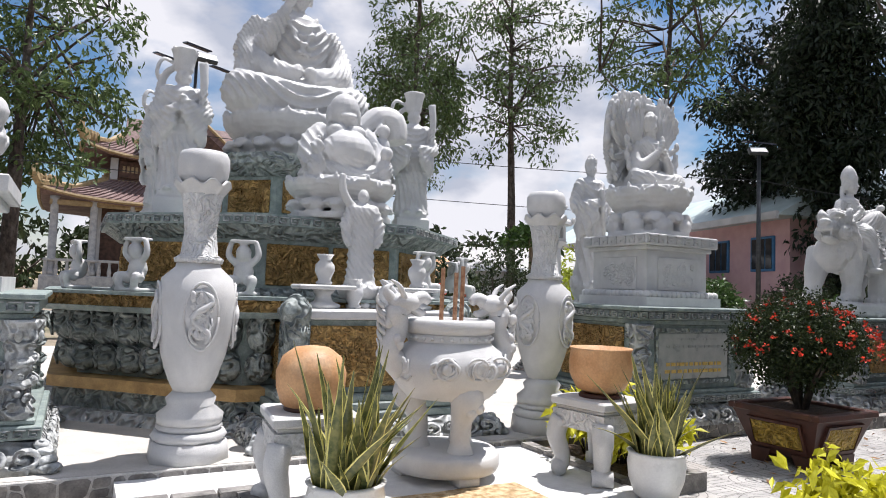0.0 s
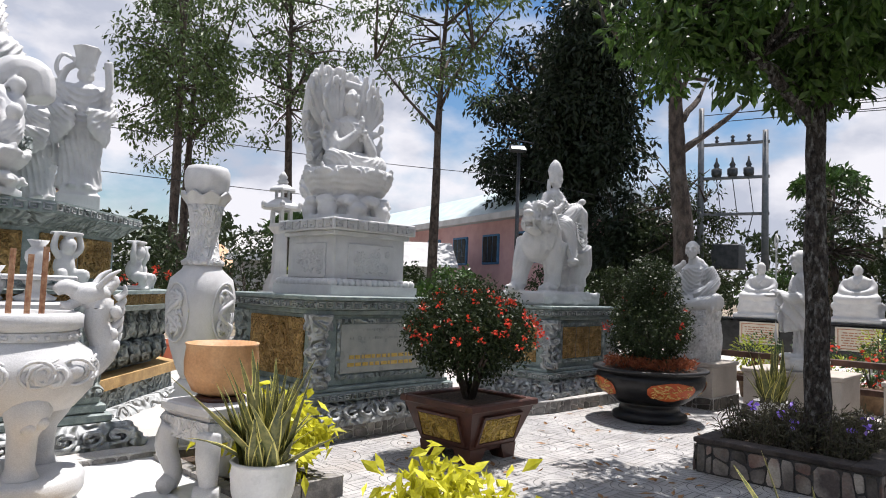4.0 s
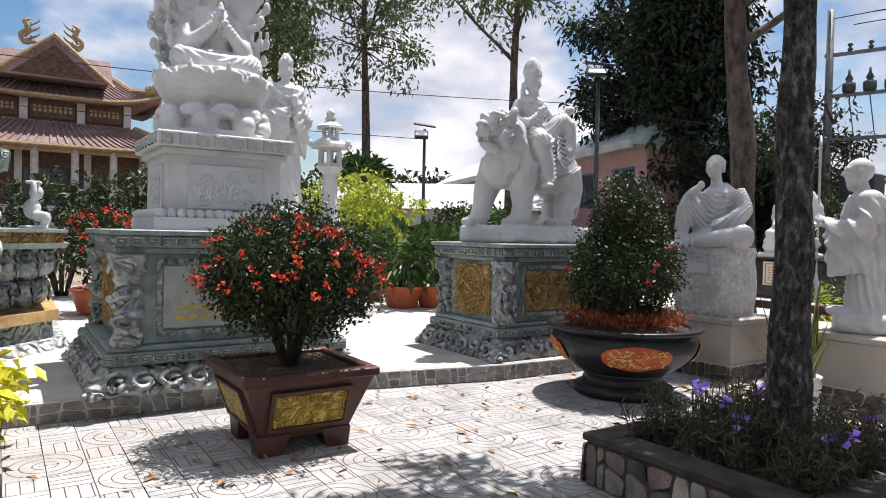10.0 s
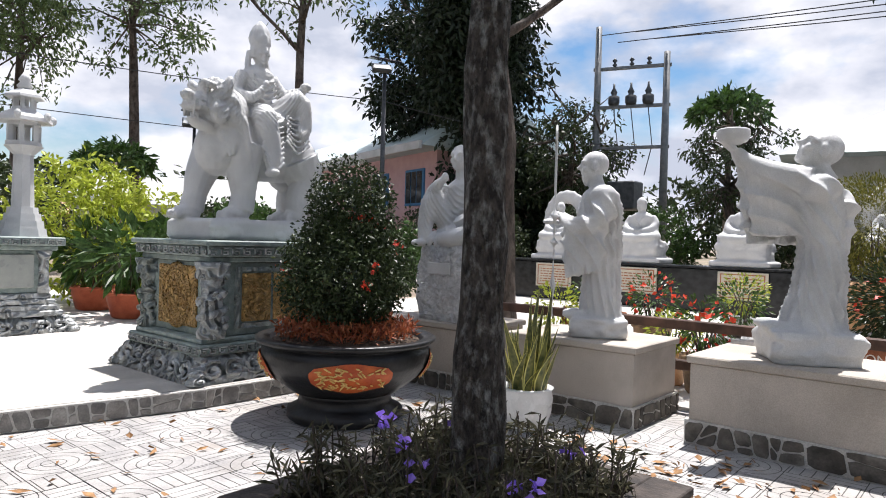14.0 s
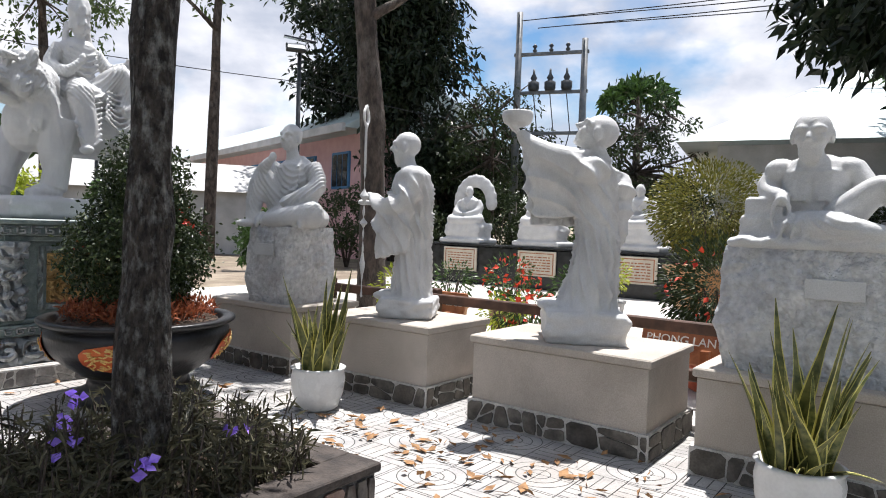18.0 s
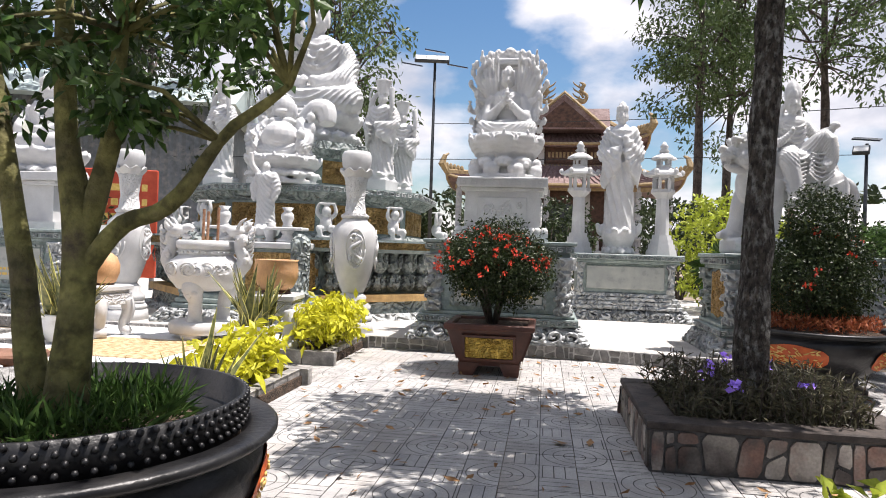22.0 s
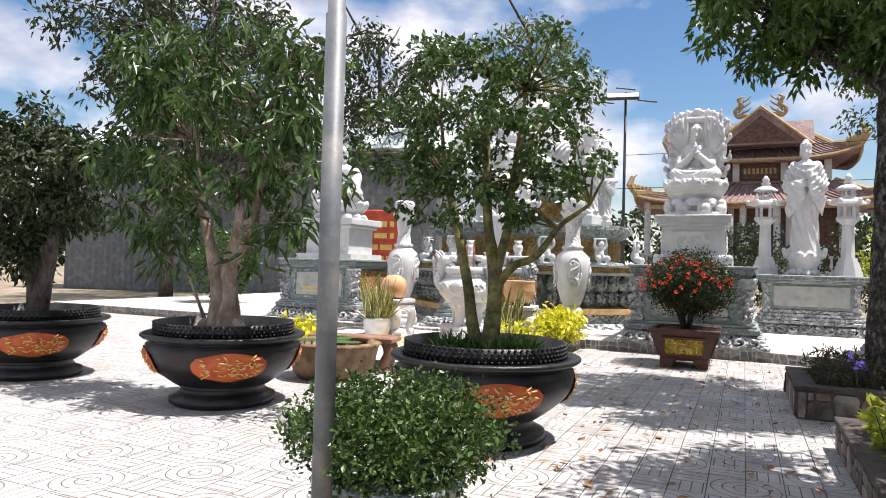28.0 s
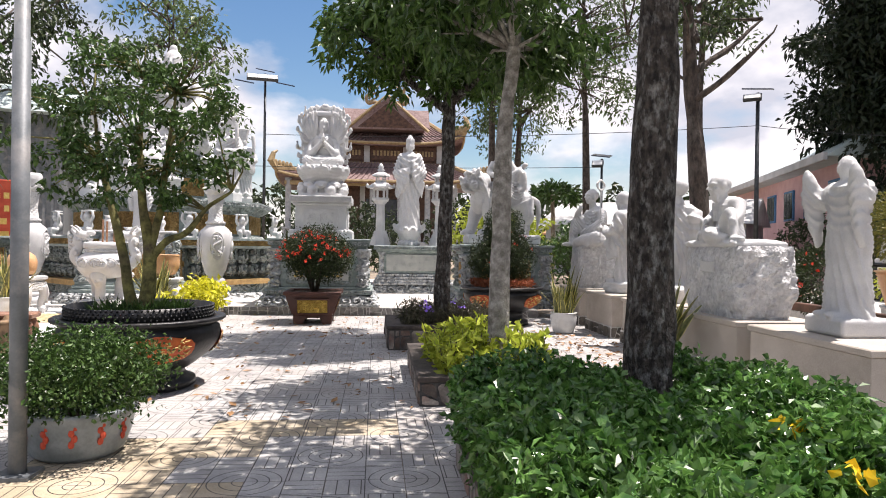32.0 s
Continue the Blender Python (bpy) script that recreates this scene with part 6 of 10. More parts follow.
def stool(m, s=1.0):
    root = thing("stone_stool", m, "square white marble stool with scrolled legs and carved apron", "stool", "marble stools beside the burner")
    bb = bm_new()
    box(bb, -0.25, 0.25, -0.25, 0.25, 0.50, 0.56, 0.012)
    box(bb, -0.22, 0.22, -0.22, 0.22, 0.47, 0.5, 0.008)
    part("seat", bb, MARBLE, root)
    bb = bm_new()
    prism(bb, rect(-0.235, 0.235, -0.235, 0.235), 0.35, 0.47)
    part("apron", bb, MARBLE_CARVED, root)
    for sx in (-1, 1):
        for sy in (-1, 1):
            bb = bm_new()
            tube(bb, [(sx * 0.19, sy * 0.19, 0.4), (sx * 0.215, sy * 0.215, 0.28), (sx * 0.18, sy * 0.18, 0.12), (sx * 0.2, sy * 0.2, 0.045)], [0.075, 0.07, 0.055, 0.06], 8)
            tube(bb, [(sx * 0.2 - 0.05 * sy, sy * 0.2 + 0.05 * sx, 0.055), (sx * 0.2 + 0.05 * sy, sy * 0.2 - 0.05 * sx, 0.055)], 0.055, 12)
            part("leg", bb, MARBLE, root, "", True)
    return root


stl = stool(pose(3.41, 3.66, FZ, 0, 0, 8))
copy_thing(stl, pose(1.31, 3.8, FZ, 0, 0, -6))


def clay_pot(m, label, upside=False):
    root = thing("clay_pot", m, label, "pot")
    bb = bm_new()
    if upside:
        lathe(bb, [(0.12, 0), (0.17, 0.04), (0.2, 0.13), (0.205, 0.22), (0.17, 0.31), (0.1, 0.36), (0.03, 0.37)], 32)
    else:
        lathe(bb, [(0.1, 0.03), (0.17, 0.06), (0.22, 0.16), (0.225, 0.24), (0.215, 0.33), (0.225, 0.35), (0.205, 0.35), (0.195, 0.2), (0.05, 0.1)], 36)
    part("vessel", bb, CLAY, root, "", True)
    bb = bm_new()
    lathe(bb, [(0.15, 0), (0.155, 0.015), (0.14, 0.03)], 24)
    part("saucer", bb, TERRACOTTA, root, "", True)
    return root


clay_pot(pose(3.41, 3.66, FZ + 0.56), "round orange clay bowl standing on the marble stool")
clay_pot(pose(1.31, 3.8, FZ + 0.56), "orange-brown rounded clay jar on the marble stool", True)

# ---- plants ----


def ball_points(n, r, c, seed, shell=0.55, bumps=5):
    """Points in the outer part of an uneven ball, with their outward ways."""
    g = np.random.default_rng(seed)
    d = g.normal(size=(n, 3))
    d /= np.linalg.norm(d, axis=1)[:, None]
    k = np.ones(n)
    for i in range(bumps):
        q = g.normal(size=3)
        q /= np.linalg.norm(q)
        k += 0.16 * np.clip(d @ q, 0, 1) ** 4 * g.choice([-1, 1])
    rad = (shell + (1 - shell) * g.random(n) ** 0.6) * k
    return np.asarray(c) + d * rad[:, None] * np.asarray(r), d


def blades_mesh(h, w, bend, mats):
    """One sword leaf with pale margins."""
    bb = bm_new()
    n = 7
    rows = []
    for i in range(n + 1):
        t = i / n
        ww = w * (0.55 + 0.75 * math.sin(min(1, t * 1.25 + 0.12) * math.pi)) * (1 - t ** 5) * 0.5 + 0.002
        y = bend * t * t
        z = h * t
        fold = 0.25 * ww
        rows.append([bb.verts.new(p) for p in ((-ww, y - fold, z), (-ww * 0.79, y - fold * 0.7, z), (0, y + fold, z), (ww * 0.79, y - fold * 0.7, z), (ww, y - fold, z))])
    for lo, hi in zip(rows, rows[1:]):
        for i in range(4):
            face(bb, (lo[i], lo[i + 1], hi[i + 1], hi[i]), 1 if i in (0, 3) else 0)
    me = mesh_of(bb, True)
    for m in mats:
        me.materials.append(m)
    return me


BLADES = [blades_mesh(h, w, bd, (SNAKE_GREEN, SNAKE_EDGE)) for h, w, bd in ((0.62, 0.068, 0.08), (0.54, 0.07, 0.12), (0.46, 0.062, 0.03), (0.7, 0.06, 0.04), (0.4, 0.062, 0.16))]


def snake_plant(m, label, n=26, pot=True, seed=3, r=0.2, s=1.0):
    g = random.Random(seed)
    root = thing("snake_plant", m, label, "potted plant", "snake plants in white pots")
    z = 0.0
    if pot:
        bb = bm_new()
        lathe(bb, [(0.11 * s, 0), (0.14 * s, 0.02), (0.175 * s, 0.12), (0.185 * s, 0.22), (0.175 * s, 0.27), (0.19 * s, 0.29), (0.168 * s, 0.295), (0.155 * s, 0.25), (0.05 * s, 0.24)], 36)
        part("pot", bb, WHITE_POT, root, "white glazed pot", True)
        bb = bm_new()
        lathe(bb, [(0.02, 0.23), (0.155 * s, 0.24), (0.155 * s, 0.255), (0.05, 0.27)], 20)
        part("soil", bb, SOIL, root)
        z = 0.24
    for i in range(int(n * 1.5)):
        a, q = g.uniform(0, 2 * math.pi), r * math.sqrt(g.random()) * 0.6 * s
        ob = part("leaf", BLADES[i % len(BLADES)], None, root)
        k = g.uniform(0.55, 1.1)
        tilt = 3 + 78 * q + (32 if g.random() < 0.12 else 0)
        ob.matrix_basis = pose(q * math.cos(a), q * math.sin(a), z, 0, 0, math.degrees(a) - 90) @ pose(0, 0, 0, -tilt * g.uniform(0.5, 1.3), g.uniform(-9, 9), g.uniform(-80, 80)) @ Matrix.Diagonal((k * 0.98, k, k * 1.02, 1))
    return root


def shrub(name, m, n, r, c, leaf, size, label, category="shrub", aspect=0.45, seed=1, stems=6, bloom=None, nb=0, bsize=0.05, trunk=None, shell=0.55, droop=0.2, base_z=0.0, bark=None, kind=""):
    """A leafy shrub: stems from its base, a crown of many leaves, and blossoms where it has them."""
    root = thing(name, m, label, category)
    g = random.Random(seed)
    bb = bm_new()
    for i in range(stems):
        a = 2 * math.pi * i / stems + g.uniform(-0.4, 0.4)
        q = g.uniform(0.35, 0.75)
        e = (c[0] + r[0] * q * math.cos(a), c[1] + r[1] * q * math.sin(a), c[2] + r[2] * g.uniform(-0.3, 0.35))
        s0 = (0.03 * math.cos(a), 0.03 * math.sin(a), base_z)
        mid = ((s0[0] + e[0]) / 2 * 0.7, (s0[1] + e[1]) / 2 * 0.7, base_z + (e[2] - base_z) * 0.5)
        rr = trunk or 0.018
        tube(bb, [s0, mid, e], [rr, rr * 0.7, rr * 0.25], 6)
    part("stem", bb, bark or BARK_DARK, root, "", True)
    each = 16
    p, d = ball_points(n // each, r, c, seed, shell)
    gg = np.random.default_rng(seed + 1)
    p = np.repeat(p, each, 0) + gg.normal(size=(len(p) * each, 3)) * (size * 1.1 if size < 0.06 else size * 0.45)
    part("foliage", leaf_mesh(p, size, leaf, aspect, droop, seed=seed, normals=np.repeat(d, each, 0), outward=0.1), leaf, root)
    if bloom:
        g2 = np.random.default_rng(seed + 5)
        p, d = ball_points(nb * 3, r, c, seed + 9, 0.97)
        keep = p[(d[:, 2] > -0.2)][:nb]
        k = 9
        q = np.repeat(keep, k, 0) + g2.normal(size=(len(keep) * k, 3)) * bsize * 0.55
        part("blossoms", leaf_mesh(q, bsize, bloom, 0.9, 0.0, seed=seed + 2), bloom, root)
    return root


def square_pot(m):
    root = thing("square_planter_pot", m, "dark brown square tapered pot with gilt relief panels", "plant pot")
    bb = bm_new()
    lo, hi = rect(-0.29, 0.29, -0.29, 0.29), rect(-0.42, 0.42, -0.42, 0.42)
    prism(bb, lo, 0.1, 0.47, hi)
    part("body", bb, TERRACOTTA, root)
    bb = bm_new()
    for u0, u1, v0, v1 in ((-0.45, 0.45, -0.45, -0.375), (-0.45, 0.45, 0.375, 0.45), (-0.45, -0.375, -0.375, 0.375), (0.375, 0.45, -0.375, 0.375)):
        box(bb, u0, u1, v0, v1, 0.47, 0.53, 0.01)
    part("rim", bb, TERRACOTTA, root)
    bb = bm_new()
    prism(bb, rect(-0.375, 0.375, -0.375, 0.375), 0.47, 0.5)
    part("soil", bb, SOIL, root)
    for sx in (-1, 1):
        for sy in (-1, 1):
            bb = bm_new()
            prism(bb, rect(min(sx * 0.3, sx * 0.16), max(sx * 0.3, sx * 0.16), min(sy * 0.3, sy * 0.16), max(sy * 0.3, sy * 0.16)), 0, 0.13, rect(min(sx * 0.31, sx * 0.1), max(sx * 0.31, sx * 0.1), min(sy * 0.31, sy * 0.1), max(sy * 0.31, sy * 0.1)))
            part("foot", bb, TERRACOTTA, root)
    tilt = math.degrees(math.atan2(0.13, 0.37))
    for k in range(4):
        bb = bm_new()
        box(bb, -0.24, 0.24, -0.018, 0.004, -0.115, 0.115, 0.008)
        ob = part("relief_panel", bb, GOLD_PANEL, root, "gilt relief panel")
        ob.matrix_basis = pose(0, 0, 0, 0, 0, 90 * k) @ pose(0, -0.36, 0.295, tilt, 0, 0)
        bb = bm_new()
        for u0, u1, v0, v1 in ((-0.265, 0.265, 0.115, 0.14), (-0.265, 0.265, -0.14, -0.115), (-0.265, -0.24, -0.115, 0.115), (0.24, 0.265, -0.115, 0.115)):
            prism(bb, rect(u0, u1, -0.024, 0.004), v0, v1)
        ob = part("panel_frame", bb, TERRACOTTA, root)
        ob.matrix_basis = pose(0, 0, 0, 0, 0, 90 * k) @ pose(0, -0.36, 0.295, tilt, 0, 0)
    return root


PX, PY = 5.66, 3.61
sp = square_pot(pose(PX, PY, 0))
sp.scale = (0.93, 0.93, 0.93)
shrub("flowering_bush", pose(PX, PY, 0.46), 19000, (0.57, 0.57, 0.4), (0, 0, 0.57), LEAF_DEEP, 0.037, "rounded bush with small dark leaves and red blossom clusters", "bush", 0.5, 11, 9, BLOOM_RED, 95, 0.025, 0.022, 0.35)
# a second such bush behind the monument's corner
for x, y, s in ((5.35, 9.6, 1.0), (-2.2, 8.0, 1.1)):
    root = thing("red_clay_planter", pose(x, y, 0.145), "round red clay planter", "plant pot", "red clay planters")
    b = bm_new()
    lathe(b, [(0.28, 0), (0.36, 0.05), (0.44, 0.3), (0.47, 0.33), (0.43, 0.35), (0.4, 0.28), (0.1, 0.27)], 32)
    part("pot", b, RED_POT, root, "", True)
    shrub("flowering_bush", pose(x, y, 0.42), 2600, (0.55, 0.55, 0.5), (0, 0, 0.62), LEAF_DEEP, 0.07, "rounded bush with dark leaves and red blossom", "bush", 0.5, 12 + int(x), 8, BLOOM_RED, 40, 0.04, 0.02, 0.5)


def studs(b, r, z, n, s, half=0):
    for i in range(n):
        a = 2 * math.pi * (i + 0.5 * half) / n
        ell(b, (r * math.cos(a), r * math.sin(a), z), s, None, 6, 4)


def stone_bowl(m, r, label, studded=False, base_h=0.2):
    """A wide black bowl on a footed stand, with painted medallions."""
    root = thing("stone_bowl", m, label, "plant pot", "black stoneware bowls")
    bb = bm_new()
    lathe(bb, [(r * 0.62, 0), (r * 0.66, 0.02), (r * 0.66, 0.07), (r * 0.55, 0.1), (r * 0.52, base_h - 0.03), (r * 0.6, base_h)], 40)
    part("stand", bb, BLACK_POT, root, "", True)
    h = 0.58

    def belly(t):
        return r * (0.6 + 0.36 * math.sin(min(1, t * 1.55) * math.pi / 2)) + 0.014
    bb = bm_new()
    lathe(bb, [(belly(k / 10) - 0.014, base_h + (h - base_h) * k / 10) for k in range(9)] + [(r * 0.9, h - 0.055), (r * 0.9, h - 0.045), (r * 1.0, h - 0.03), (r * 1.03, h - 0.015), (r * 1.03, h), (r * 1.01, h + 0.008), (r * 0.9, h + 0.004), (r * 0.88, h - 0.01), (r * 0.85, h - 0.06), (0.05, h - 0.08)], 56)
    part("bowl", bb, BLACK_POT, root, "", True)
    for k in range(4):
        a0 = radians(-128 + 90 * k)
        bb = bm_new()
        cols, rws = 14, 6
        grid = []
        for j in range(rws + 1):
            v = -1 + 2 * j / rws
            half = radians(27) * math.sqrt(max(0.02, 1 - abs(v) ** 3))
            zz = base_h + 0.07 + (h - base_h - 0.17) * j / rws
            t = (zz - base_h) / (h - base_h)
            rr = belly(t)
            grid.append([bb.verts.new((rr * math.cos(a0 + half * (-1 + 2 * i / cols)), rr * math.sin(a0 + half * (-1 + 2 * i / cols)), zz)) for i in range(cols + 1)])
        for lo, hi in zip(grid, grid[1:]):
            for i in range(cols):
                face(bb, (lo[i], lo[i + 1], hi[i + 1], hi[i]))
        md = part("medallion", bb, MEDALLION, root, "orange-painted medallion with gilt bamboo", True)
        bb = bm_new()
        g = random.Random(k + int(r * 100))
        for j in range(64):
            v = g.uniform(0.15, 0.85)
            zz = base_h + 0.07 + (h - base_h - 0.17) * v
            t = (zz - base_h) / (h - base_h)
            rr = belly(t) + 0.006
            aa = a0 + radians(22) * g.uniform(-1, 1)
            s = g.uniform(0.012, 0.034)
            ell(bb, (rr * math.cos(aa), rr * math.sin(aa), zz), (0.005, s, 0.006), (g.uniform(-50, 50), 0, math.degrees(aa)), 6, 4)
        part("bamboo_leaves", bb, BAMBOO_GOLD, md, "gilt bamboo leaves", True)
    bb = bm_new()
    lathe(bb, [(0.02, h - 0.07), (r * 0.85, h - 0.06), (r * 0.84, h - 0.02), (r * 0.3, h + 0.03)], 28)
    part("soil", bb, SOIL, root)
    if studded:
        bb = bm_new()
        lathe(bb, [(r * 0.86, h - 0.01), (r * 0.87, h + 0.1), (r * 0.85, h + 0.1), (r * 0.84, h)], 40)
        for q in range(4):
            studs(bb, r * 0.872, h + 0.014 + 0.026 * q, 84, 0.0105, q % 2)
        part("studded_liner", bb, BLACK_POT, root, "black studded plastic liner", True)
    return root


# the conical bush in its black bowl
BX, BY = 8.55, 3.46
stone_bowl(pose(BX, BY, 0), 0.62, "wide black stoneware bowl with orange painted medallions")
cone = shrub("conical_bush", pose(BX, BY, 0.56), 14000, (0.5, 0.5, 0.42), (0, 0, 0.46), LEAF_DEEP, 0.036, "dense conical bush with dark leaves and a few red blossoms", "bush", 0.5, 21, 8, BLOOM_RED, 16, 0.03, 0.02, 0.4)
g = np.random.default_rng(5)
p, d = ball_points(6000, (0.31, 0.31, 0.38), (0, 0, 0.9), 23, 0.3)
part("foliage_top", leaf_mesh(p, 0.036, LEAF_DEEP, 0.5, 0.2, seed=24, normals=d, outward=0.1), LEAF_DEEP, cone)
ang = g.uniform(0, 2 * np.pi, 2600)
rad = 0.5 * np.sqrt(g.random(2600))
p = np.stack([rad * np.cos(ang), rad * np.sin(ang), 0.02 + 0.1 * g.random(2600)], 1)
cover = thing("ground_cover", pose(BX, BY, 0.56), "coppery red ground cover filling the black bowl", "plant", kind="stuff")
part("foliage", leaf_mesh(p, 0.06, LEAF_RED, 0.25, -1.2, seed=6), LEAF_RED, cover)


def branchy(name, m, label, trunks, crown, leaf, size, n, bark, seed=1, aspect=0.4, droop=0.3, clusters=40, spread=0.3, twig=0.006, category="tree"):
    """A tree: tapered trunks with limbs, and leaves in clumps at the limbs' ends with gaps between."""
    g = random.Random(seed)
    root = thing(name, m, label, category)
    bb = bm_new()
    ends = []
    for pts, rad in trunks:
        tube(bb, pts, rad, 16)
    for v in bb.verts:
        q = noise.noise_vector(Vector((v.co.x * 9 + seed, v.co.y * 9, v.co.z * 3.5)))
        k = trunks[0][1][0] * 0.24
        v.co.x += q.x * k
        v.co.y += q.y * k
    c, r = Vector(crown[0]), crown[1]
    tips = []
    joints = [Vector(pts[j]) for pts, _ in trunks for j in range(max(1, len(pts) - 2), len(pts))]
    for i in range(clusters):
        d = Vector((g.gauss(0, 1), g.gauss(0, 1), g.gauss(0, 1))).normalized()
        k = g.uniform(0.45, 1.0)
        tip = c + Vector((d.x * r[0] * k, d.y * r[1] * k, d.z * r[2] * k))
        tips.append(tip)
        j = min(joints, key=lambda q: (q - tip).length + 0.5 * max(0, q.z - tip.z))
        mid = j.lerp(tip, 0.5) + Vector((g.uniform(-0.1, 0.1), g.uniform(-0.1, 0.1), g.uniform(0.0, 0.15))) * (tip - j).length
        w = twig * (2.2 + 3 * (tip - j).length / max(r))
        tube(bb, [j, mid, tip], [w, w * 0.65, w * 0.25], 5)
    part("trunk", bb, bark, root, "", True)
    gg = np.random.default_rng(seed)
    cen = np.array([tuple(t) for t in tips])
    idx = gg.integers(0, len(cen), n)
    dv = gg.normal(size=(n, 3))
    dv /= np.linalg.norm(dv, axis=1)[:, None] + 1e-9
    p = cen[idx] + dv * (spread * gg.random(n) ** 0.5)[:, None] * np.array([1, 1, 0.75])
    part("crown", leaf_mesh(p, size, leaf, aspect, droop, seed=seed, normals=dv, outward=0.3), leaf, root)
    return root


# ---- the stone-faced tree planters ----


def stone_planter(name, x0, x1, y0, y1, h, label, seed=1, t=0.14):
    root = thing(name, pose(0, 0, 0), label, "planter", "stone-faced planters")
    bb = bm_new()
    for u0, u1, v0, v1 in ((x0, x1, y0, y0 + t), (x0, x1, y1 - t, y1), (x0, x0 + t, y0 + t, y1 - t), (x1 - t, x1, y0 + t, y1 - t)):
        prism(bb, rect(u0, u1, v0, v1), 0, h - 0.04)
    part("wall", bb, DARK_MORTAR, root)
    bb = bm_new()
    e = 0.02
    for u0, u1, v0, v1 in ((x0 - e, x1 + e, y0 - e, y0 + t + e), (x0 - e, x1 + e, y1 - t - e, y1 + e), (x0 - e, x0 + t + e, y0 + t + e, y1 - t - e), (x1 - t - e, x1 + e, y0 + t + e, y1 - t - e)):
        box(bb, u0, u1, v0, v1, h - 0.04, h, 0.006)
    part("coping", bb, DARK_COPING, root)
    bb = bm_new()
    prism(bb, rect(x0 + t, x1 - t, y0 + t, y1 - t), 0, h - 0.08)
    part("soil", bb, SOIL, root)
    g = random.Random(seed)
    for (ax, ay), (bx, by) in (((x0, y1), (x0, y0)), ((x0, y0), (x1, y0)), ((x1, y0), (x1, y1)), ((x1, y1), (x0, y1))):
        ln = math.hypot(bx - ax, by - ay)
        deg = math.degrees(math.atan2(by - ay, bx - ax))
        crazy_stones(root, CRAZY, (ax, ay), deg, ln, h - 0.045, g)
    return root


stone_planter("tree_planter", 6.74, 8.13, 0.84, 2.1, 0.275, "square stone-faced planter round a tree", 3)
stone_planter("shrub_planter", 6.93, 8.25, -1.86, -0.13, 0.22, "square stone-faced planter filled with lime green shrubs", 4)
stone_planter("hedge_planter", 7.05, 8.65, -5.4, -3.2, 0.2, "long stone-faced planter filled with a glossy hedge", 5)

TREE1 = (7.4, 1.4)
branchy("planter_tree", pose(*TREE1, 0.25), "slender grey-barked tree with a dark leafy crown in the planter",
        [([(0, 0, 0), (0.02, 0.01, 0.8), (0.05, 0.03, 1.7), (0.07, 0.04, 2.6), (0.1, 0.05, 3.4), (0.1, 0.05, 4.2)], [0.105, 0.091, 0.083, 0.075, 0.058, 0.035]),
         ([(0.07, 0.04, 2.6), (-0.5, 0.3, 3.1), (-0.8, 0.5, 3.5)], [0.06, 0.04, 0.02]), ([(0.07, 0.04, 2.7), (0.6, -0.2, 3.2), (0.9, -0.4, 3.6)], [0.06, 0.04, 0.02])],
        ((-0.1, 0.1, 3.8), (1.5, 1.5, 1.0)), LEAF_CROWN, 0.12, 16500, BARK, 31, 0.42, 0.5, 120, 0.28)
TREE2 = (7.58, -1.45)
branchy("planter_tree", pose(*TREE2, 0.2), "slender pale grey-barked young tree with a green and yellowing crown",
        [([(0, 0, 0), (0.02, 0, 0.9), (0.03, 0.02, 1.8), (0.1, 0.0, 2.6), (0.12, 0.0, 3.6)], [0.085, 0.08, 0.07, 0.055, 0.03])],
        ((0.0, 0.2, 3.3), (1.0, 1.0, 1.1)), LEAF_MID, 0.12, 5200, BARK_PALE, 32, 0.4, 0.6, 60, 0.3)
TREE3 = (8.0, -3.5)
branchy("planter_tree", pose(*TREE3, 0.0), "dark mossy-barked tree rising from the hedge",
        [([(0, 0, 0), (0.0, 0, 0.8), (0.01, 0.02, 1.6), (0.03, 0.0, 2.6), (0.06, 0.0, 3.8)], [0.14, 0.122, 0.115, 0.1, 0.065]),
         ([(0.03, 0, 2.5), (-0.4, 0.3, 3.2)], [0.07, 0.03]), ([(0.03, 0, 2.5), (0.5, 0.3, 3.3)], [0.07, 0.03])],
        ((0.05, 0.3, 4.0), (1.4, 1.4, 0.9)), LEAF_CROWN, 0.12, 9000, BARK, 33, 0.42, 0.5, 80, 0.33)

# low planting
g = np.random.default_rng(9)


